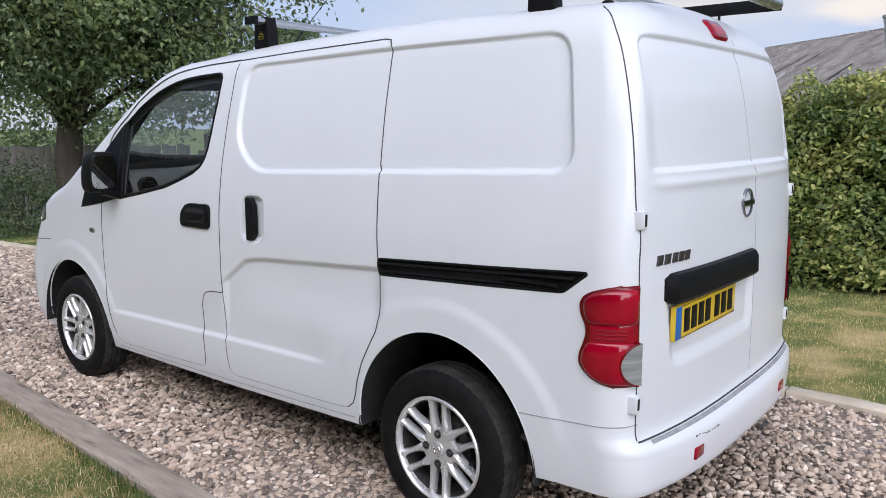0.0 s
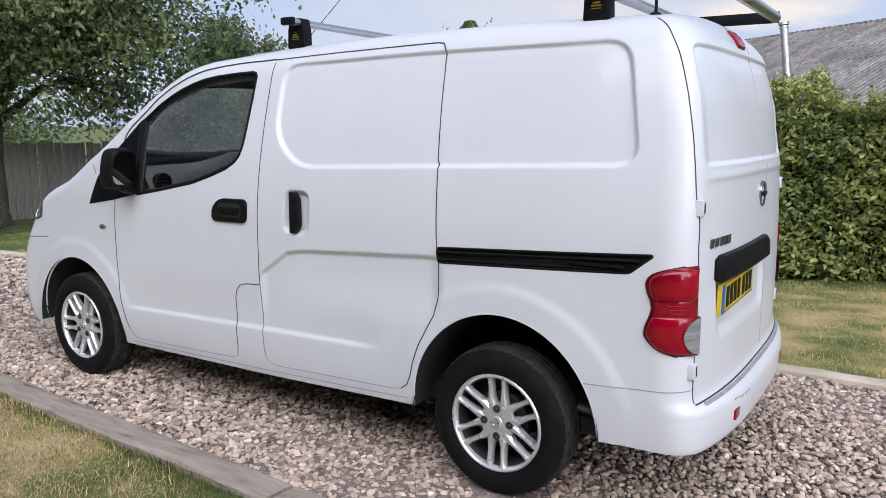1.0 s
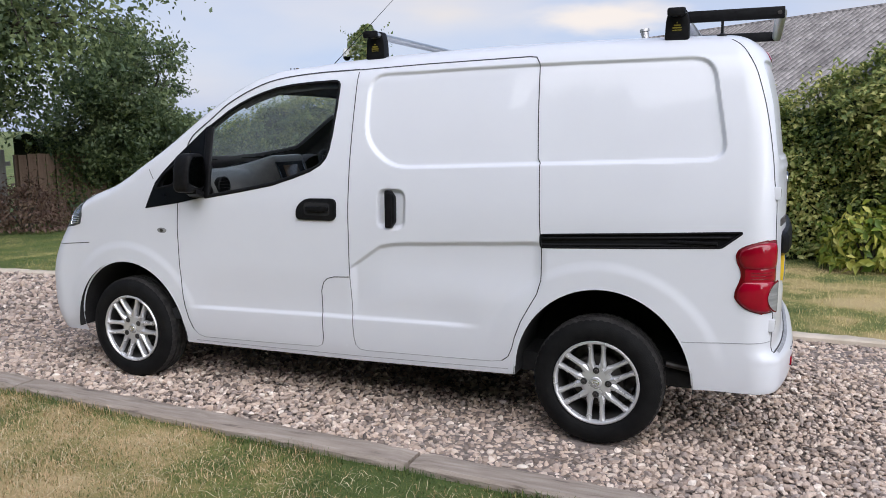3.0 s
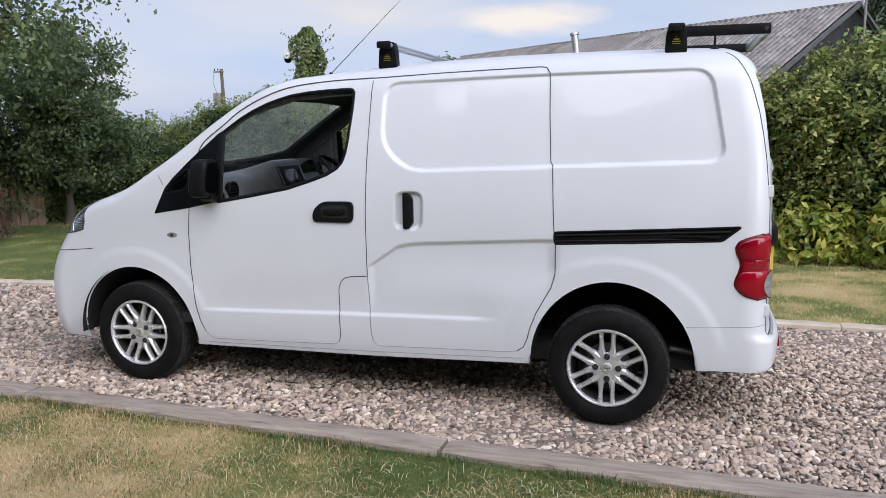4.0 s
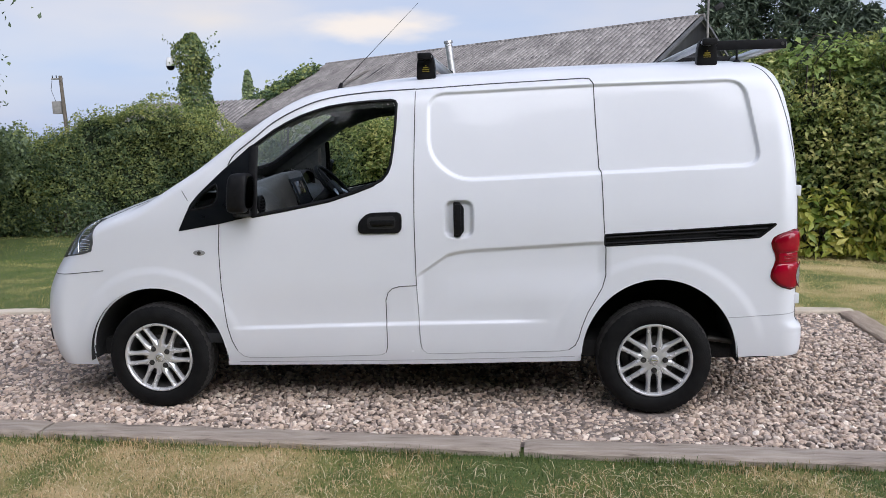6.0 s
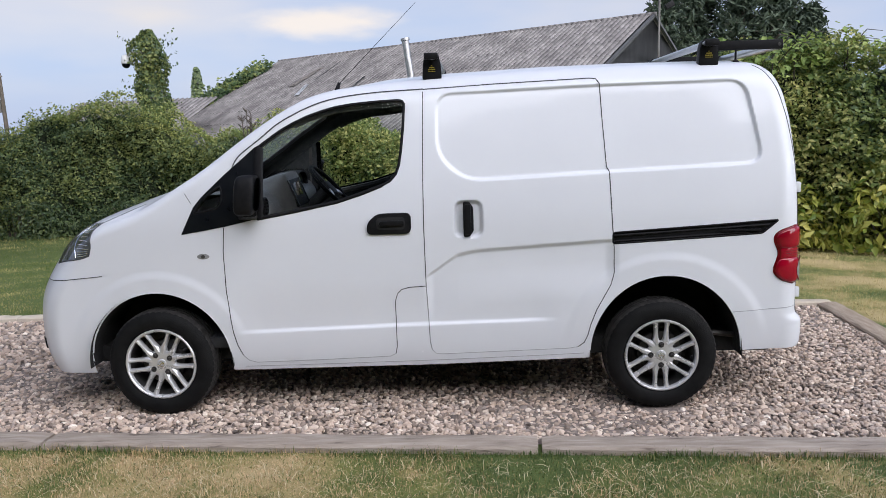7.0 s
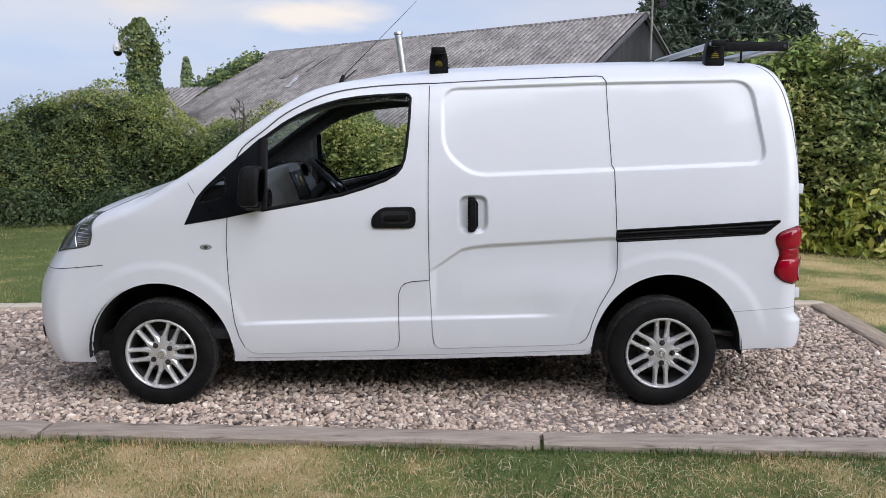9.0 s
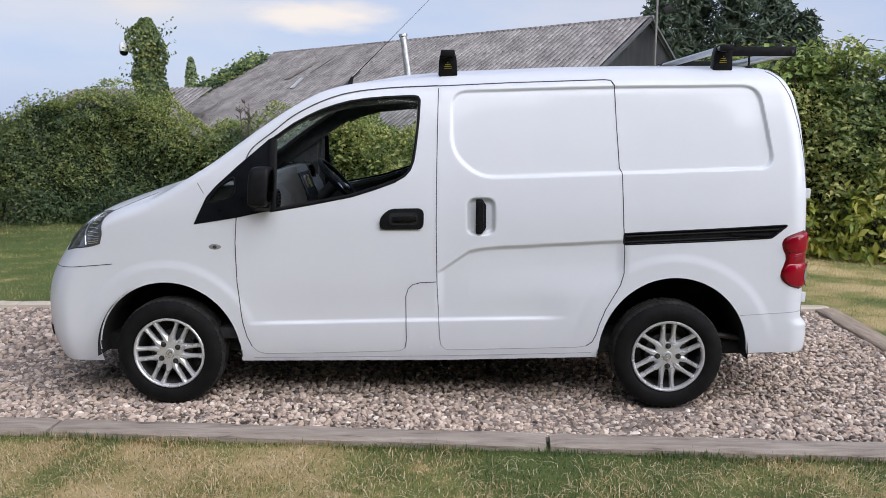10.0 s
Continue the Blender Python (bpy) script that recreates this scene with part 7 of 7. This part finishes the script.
# ---- the barn behind the hedge ----
def corrugated(name, o, u, d, lu, ld, material, parent, pitch=0.25, rise=0.085, drop=0.0):
    """Wavy roof sheeting from corner o, along u for lu, down d for ld, in lapped courses."""
    o, u, d = np.array(o, float), np.array(u, float), np.array(d, float)
    n = np.cross(u, d)
    n = n / np.linalg.norm(n)
    if n[2] < 0:
        n = -n
    un, dn_ = u / np.linalg.norm(u), d / np.linalg.norm(d)
    local = Matrix((( un[0], dn_[0], n[0], o[0]), (un[1], dn_[1], n[1], o[1]), (un[2], dn_[2], n[2], o[2]), (0, 0, 0, 1)))
    cols = np.arange(0, lu + 1e-6, pitch / 6)
    wave = rise * 0.5 * np.cos(2 * np.pi * cols / pitch)
    made = []
    course = 1.55
    k, i = 0.0, 0
    while k < ld:
        e = min(k + course + 0.1, ld)
        rows2 = []
        for t, lift in ((k, 0.030), (e, 0.050)):
            rows2.append(np.stack([cols, np.full(len(cols), t), wave + lift], 1))
        rows2.append(np.stack([cols, np.full(len(cols), e), wave + 0.036], 1))
        V = np.stack(rows2, 1).reshape(-1, 3)
        ob = new("roof_course", sheet("roof_course", V, cells(len(cols), 3, False), material, False))
        ob.parent = parent
        ob.matrix_basis = local
        made.append(ob)
        k += course
        i += 1
    return made


R_RIGHT = np.array([9.75, 31.1, 6.16])
R_LEFT = np.array([-10.0, 44.1, 5.84])
ridge = R_LEFT - R_RIGHT
RL = float(np.linalg.norm(ridge))
ru = ridge / RL
flatu = np.array([ru[0], ru[1], 0]) / np.hypot(ru[0], ru[1])
slope_h = np.array([flatu[1], -flatu[0], 0.0])
if slope_h[1] > 0:
    slope_h = -slope_h
PITCH = radians(25)
down_f = slope_h * math.cos(PITCH) + np.array([0, 0, -math.sin(PITCH)])
down_b = -slope_h * math.cos(PITCH) + np.array([0, 0, -math.sin(PITCH)])
barn = thing("barn", "old barn with a grey corrugated sheet roof behind the hedge", "barn")
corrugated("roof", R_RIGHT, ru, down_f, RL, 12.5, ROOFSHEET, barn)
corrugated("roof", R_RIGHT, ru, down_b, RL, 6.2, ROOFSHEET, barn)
bm = bmesh.new()
tube(bm, [R_RIGHT + np.array([0, 0, 0.0]) - ru * 0.15, R_LEFT + np.array([0, 0, 0.0])], 0.09, 8)
part("ridge_cap", bm, ROOFSHEET, barn)
# gable walls and long walls
for end, sgn in ((R_RIGHT, 1), (R_LEFT, -1)):
    ins = ru * (0.15 * sgn)
    a, b = end + down_f * 12.2 + ins, end + down_b * 6.0 + ins
    bm = bmesh.new()
    f_ = [bm.verts.new(p) for p in ((a[0], a[1], -1.0), (a[0], a[1], a[2]), (end[0] + ins[0], end[1] + ins[1], end[2]), (b[0], b[1], b[2]), (b[0], b[1], -1.0))]
    bm.faces.new(f_)
    bmesh.ops.solidify(bm, geom=bm.faces, thickness=0.15)
    part("gable_wall", bm, DARKWALL, barn, "dark boarded gable wall", smooth=False)
bm = bmesh.new()
for dn, ld in ((down_f, 12.1), (down_b, 5.9)):
    a, b = R_RIGHT + dn * ld + ru * 0.2, R_LEFT + dn * ld - ru * 0.2
    lo_ = [bm.verts.new((p[0], p[1], -1.0)) for p in (a, b)]
    hi_ = [bm.verts.new((p[0], p[1], p[2] - 0.05)) for p in (a, b)]
    bm.faces.new((lo_[0], lo_[1], hi_[1], hi_[0]))
bmesh.ops.solidify(bm, geom=bm.faces, thickness=0.15)
part("long_wall", bm, DARKWALL, barn, smooth=False)
# verge board, pale patch sheets and a dark crack
for t0, ld, name in ((down_f, 12.5, "verge_board"), (down_b, 6.2, "verge_board")):
    bm = bmesh.new()
    p0, p1 = R_RIGHT - ru * 0.05, R_RIGHT - ru * 0.05 + t0 * ld
    tube(bm, [p0 + np.array([0, 0, -0.06]), p1 + np.array([0, 0, -0.06])], 0.09, 4)
    part(name, bm, DARKWALL, barn)
nf = np.cross(ru, down_f)
nf = nf / np.linalg.norm(nf) * (1 if np.cross(ru, down_f)[2] > 0 else -1)
for along, dn, ln, w, lean_, material in ((0.712, 4.9, 1.4, 0.15, -0.5, FARWHITE), (0.757, 2.4, 2.5, 0.20, 0.1, PALESHEET), (0.557, 4.5, 1.7, 0.06, -0.35, DARKWALL), (0.72, 1.7, 2.6, 0.035, -0.2, DARKWALL)):
    p0 = R_RIGHT + ru * (RL * along) + down_f * dn + nf * 0.10
    p1 = p0 + down_f * ln + ru * lean_
    bm = bmesh.new()
    side_ = np.cross(nf, (p1 - p0) / np.linalg.norm(p1 - p0)) * w
    q_ = [bm.verts.new(p) for p in (p0 - side_, p1 - side_, p1 + side_, p0 + side_)]
    bm.faces.new(q_)
    bmesh.ops.solidify(bm, geom=bm.faces, thickness=0.03)
    part("roof_patch", bm, material, barn, smooth=False)
# the flue, leaning a little, with a cowl
bm = bmesh.new()
tube(bm, [(-0.42, 26.0, 2.6), (-0.70, 26.0, 4.82)], 0.13, 16)
flue = part("flue_pipe", bm, FLUE, barn, "leaning steel flue pipe")
bm = bmesh.new()
tube(bm, [(-0.70, 26.0, 4.84), (-0.715, 26.0, 4.93)], [0.17, 0.17], 16)
tube(bm, [(-0.695, 26.0, 4.74), (-0.697, 26.0, 4.77)], [0.15, 0.15], 16)
part("flue_cowl", bm, FLUE, flue)
# pole with a floodlight and dome at the gable
bm = bmesh.new()
tube(bm, [(9.95, 30.9, 1.0), (9.98, 30.9, 7.6)], 0.05, 8)
gp = part("gable_pole", bm, POLE, barn)
bm = bmesh.new()
box(bm, (10.2, 30.8, 6.35), (10.6, 31.0, 6.6), 0.04, Matrix.Translation((10.4, 30.9, 6.5)) @ Matrix.Rotation(radians(-30), 4, "Y") @ Matrix.Translation((-10.4, -30.9, -6.5)))
part("floodlight", bm, BLACK, gp)
bm = bmesh.new()
spun(bm, [(0.0, 6.55), (0.13, 6.6), (0.15, 6.75), (0.0, 6.85)], 12, "Z", (10.35, 30.7, 0.35))
part("dome_lamp", bm, BLACK, gp)

# lower sheds far left
shed = thing("shed", "distant low shed with a grey sheet roof", "shed")
corrugated("roof", (-10.7, 34.5, 3.35), (-1, 0.12, -0.01), (-0.15, -0.93, -0.33), 7.5, 5.0, ROOFSHEET, shed)
bm = bmesh.new()
box(bm, (-18.9, 31.0, -1.0), (-11.4, 34.5, 1.5), 0.02)
part("wall", bm, DARKWALL, shed)

# ivy pillar with a dome camera
iv = thing("ivy_post", "tall post smothered in ivy, standing in the hedge", "post", at=(-5.5, 13.6, -0.7))
r_ = np.random.default_rng(77)
bm = bmesh.new()
tube(bm, [(0, 0, 0), (0, 0, 4.35)], 0.10, 10)
part("post_core", bm, POLE, iv)
n_ = 7500
th, z_ = r_.uniform(0, 2 * np.pi, n_), r_.uniform(1.6, 4.6, n_)
rad = (0.36 + 0.10 * np.sin(3 * th + 2.2 * z_) + 0.06 * np.sin(7 * z_ + th)) * np.clip((4.78 - z_) / 0.5, 0.2, 1) * np.interp(z_, [1.6, 2.8, 3.6, 4.1, 4.6], [1.1, 0.85, 0.84, 0.92, 0.75]) * r_.uniform(0.75, 1.08, n_)
c_ = np.stack([rad * np.cos(th), rad * np.sin(th), z_], 1)
bits = [leaf_cloud(c_, np.stack([np.cos(th), np.sin(th), 0.3 + 0 * th], 1), 0.085, 0.06, r_, 0.6)]
for i in range(42):
    a, z0 = r_.uniform(0, 2 * np.pi), r_.uniform(2.2, 4.35)
    d = np.array([math.cos(a), math.sin(a), r_.uniform(-0.1, 0.7)])
    m = 9
    bits.append(leaf_cloud(np.array([0, 0, z0]) + d[None] * np.linspace(0.12, r_.uniform(0.40, 0.66), m)[:, None] + r_.normal(0, 0.02, (m, 3)), np.tile(d[None], (m, 1)), 0.09, 0.06, r_, 1.0))
off, a_, b_ = 0, [], []
for v, f in bits:
    a_.append(v)
    b_.append(f + off)
    off += len(v)
ob = new("ivy", sheet("ivy", np.concatenate(a_), np.concatenate(b_), IVY, True))
ob.parent = iv
tagged(ob, kind="stuff")
cc = thing("dome_camera", "white dome security camera on a short arm", "camera", at=(-5.98, 13.45, 3.18))
bm = bmesh.new()
spun(bm, [(0.0, 0.20), (0.07, 0.19), (0.10, 0.12), (0.105, 0.02), (0.10, 0.0)], 20, "Z")
tube(bm, [(0.0, 0, 0.16), (0.12, 0.02, 0.24), (0.42, 0.10, 0.24)], 0.025, 8)
part("housing", bm, CAMWHITE, cc)
bm = bmesh.new()
spun(bm, [(0.095, 0.0), (0.085, -0.05), (0.05, -0.09), (0.0, -0.10)], 20, "Z")
part("dome", bm, GLOSSBLACK, cc)


# ivy along the barn's verge
pts = R_LEFT[None] + down_f[None] * r_.uniform(1.2, 8.0, 2600)[:, None] - ru[None] * r_.uniform(-0.9, 0.8, 2600)[:, None] + np.array([[0, 0, 0.1]]) + np.abs(r_.normal(0, 0.20, (2600, 1))) * np.array([[0, 0, 1.0]])
v, f = leaf_cloud(pts, np.tile([[0, -0.5, 1.0]], (2600, 1)), 0.24, 0.17, r_, 0.7)
tagged(new("roof_ivy", sheet("roof_ivy", v, f, IVY, True)), "ivy creeping over the barn roof's edge", "ivy", kind="stuff")


def conifer(x, y, h, w, seed, label, name="conifer"):
    """A dark conifer: a straight trunk, whorls of drooping branches set with needle sprays."""
    r = np.random.default_rng(seed)
    g = -0.8
    c_ = thing(name, label, "tree", "conifers behind the barn", at=(x, y, g))
    bm = bmesh.new()
    tube(bm, [(0, 0, 0), (0, 0, h * 0.5), (0, 0, h)], [0.3, 0.18, 0.03], 8)
    bits = []
    for z in np.arange(h * 0.08, h * 0.99, h / 26):
        reach = w * (1 - z / h) ** 0.75 + 0.15
        for k in range(13):
            a = r.uniform(0, 2 * np.pi)
            ln = reach * r.uniform(0.6, 1.12)
            d = np.array([math.cos(a), math.sin(a), 0.0])
            e = d * ln + np.array([0, 0, z - 0.12 * ln + r.uniform(-0.2, 0.3)])
            tube(bm, [(0, 0, z), tuple(e)], [0.05, 0.01], 4)
            m = 36
            t = r.uniform(0.15, 1.0, m)
            c = np.array([0, 0, z])[None] * (1 - t)[:, None] + e[None] * t[:, None] + r.normal(0, 0.16, (m, 3)) * (0.4 + t)[:, None]
            bits.append(leaf_cloud(c, np.tile([[0, 0, 1.0]], (m, 1)) + d[None] * 0.3, 0.70, 0.17, r, 0.9))
    part("trunk", bm, BARK, c_)
    off, a_, b_ = 0, [], []
    for v, f in bits:
        a_.append(v)
        b_.append(f + off)
        off += len(v)
    ob = new("crown", sheet("crown", np.concatenate(a_), np.concatenate(b_), CONIFER, True))
    ob.parent = c_
    tagged(ob, kind="stuff")


for i, (x, y, h, w) in enumerate(((16.6, 57, 13.0, 4.4), (19.4, 59, 14.6, 5.2), (22.4, 57, 15.2, 5.2), (25.6, 58, 13.4, 4.8), (27.4, 57, 10.6, 3.6))):
    conifer(x, y, h, w, 90 + i, "dark green conifer standing beyond the barn")

# slim poplar, far off
po = thing("poplar", "slim dark poplar far off", "tree", at=(-20.75, 60.0, -0.95))
bm = bmesh.new()
tube(bm, [(0, 0, 0), (0, 0, 7.6)], [0.12, 0.03], 6)
part("trunk", bm, BARK, po)
z_ = r_.uniform(1.0, 7.9, 1500)
th = r_.uniform(0, 2 * np.pi, 1500)
rad = 0.64 * np.sin(np.clip((z_ - 0.6) / 7.5, 0, 1) * math.pi) ** 0.6 * r_.uniform(0.5, 1.0, 1500)
v, f = leaf_cloud(np.stack([rad * np.cos(th), rad * np.sin(th), z_], 1), np.stack([np.cos(th), np.sin(th), 0.5 + 0 * th], 1), 0.30, 0.2, r_, 0.6)
ob = new("crown", sheet("crown", v, f, OAK, True))
ob.parent = po
tagged(ob, kind="stuff")

# utility pole with a transformer
up = thing("utility_pole", "wooden utility pole with a transformer, far off", "pole", at=(-42.0, 67.6, -0.8))
bm = bmesh.new()
tube(bm, [(0.25, 0, 0), (0, 0, 8.5)], [0.22, 0.16], 10)
part("pole", bm, BARK, up)
bm = bmesh.new()
box(bm, (-0.9, -0.08, 8.15), (0.25, 0.08, 8.3), 0.02)
part("cross_arm", bm, POLE, up)
for x in (-0.8, -0.4):
    bm = bmesh.new()
    tube(bm, [(x, 0, 8.3), (x, 0, 8.55)], 0.05, 8)
    part("insulator", bm, BLACK, up)
bm = bmesh.new()
box(bm, (-0.95, -0.3, 4.9), (-0.1, 0.3, 6.1), 0.08)
part("transformer", bm, POLE, up, "grey transformer box")
bm = bmesh.new()
tube(bm, [(-0.8, 0, 8.5), (-1.05, 0, 7.2), (-0.7, 0, 6.1)], 0.02, 5)
part("lead", bm, BLACK, up)


# far woods all round: behind the fence, and behind the camera, added for the reflections only
def woods(name, pts_, h0, h1, n, length, material, seed, label):
    r = np.random.default_rng(seed)
    p = np.array(pts_, float)
    seg = np.concatenate([[0], np.cumsum(np.linalg.norm(np.diff(p, axis=0), axis=1))])
    s = r.uniform(0, seg[-1], n)
    x, y = np.interp(s, seg, p[:, 0]), np.interp(s, seg, p[:, 1])
    top = h0 + (h1 - h0) * (0.5 + 0.5 * np.sin(s * 0.9 + 2 * np.sin(0.37 * s + seed))) + 0.6 * np.sin(2.9 * s)
    z = -0.8 + (top + 0.8) * r.random(n) ** 0.8
    c = np.stack([x + r.normal(0, 0.8, n), y + r.normal(0, 0.8, n), z], 1)
    v, f = leaf_cloud(c, np.tile([[0, 0, 0.6]], (n, 1)), length, length * 0.6, r, 1.0)
    tagged(new(name, sheet(name, v, f, material, True)), label, "woods", kind="stuff")


woods("far_woods", [(-30, -14), (-26, 8), (-25, 15)], 2.4, 4.2, 22000, 0.24, OAK, 1, "hazy green trees beyond the fence")
# never in view: added to dim the sky in the flank and windows
woods("far_woods", [(-30, -14), (-14, -16), (0, -17), (10, -17), (20, -15)], 8.5, 10.5, 36000, 1.7, OAK, 2, "unseen line of trees added behind the camera to darken reflections")
woods("far_woods", [(34, -18), (40, 0), (36, 12), (28, 20)], 3.0, 6.0, 8000, 0.6, OAK, 3, "line of trees past the end of the drive")


# dry seed heads standing up out of the hedge
tw = thing("dry_plant", "dry brown seed heads rising out of the hedge", "plant", at=(-2.79, 11.5, float(lie(-2.79, 11.5)) - 0.05))
r_ = np.random.default_rng(31)
for i in range(6):
    bm = bmesh.new()
    lean = r_.uniform(-0.16, 0.16)
    h_top = r_.uniform(2.2, 2.5)
    tube(bm, [(0.03 * i - 0.08, 0, 0), (lean * 0.4, 0.02, h_top * 0.7), (lean, 0.0, h_top)], [0.012, 0.009, 0.005], 5)
    for k in range(4):
        a = r_.uniform(0, 6.28)
        z0 = h_top - r_.uniform(0.02, 0.30)
        tube(bm, [(lean * z0 / h_top, 0, z0), (lean * z0 / h_top + 0.09 * math.cos(a), 0.09 * math.sin(a), z0 + 0.07)], [0.006, 0.012], 5)
    part("dry_stem", bm, BARK, tw)
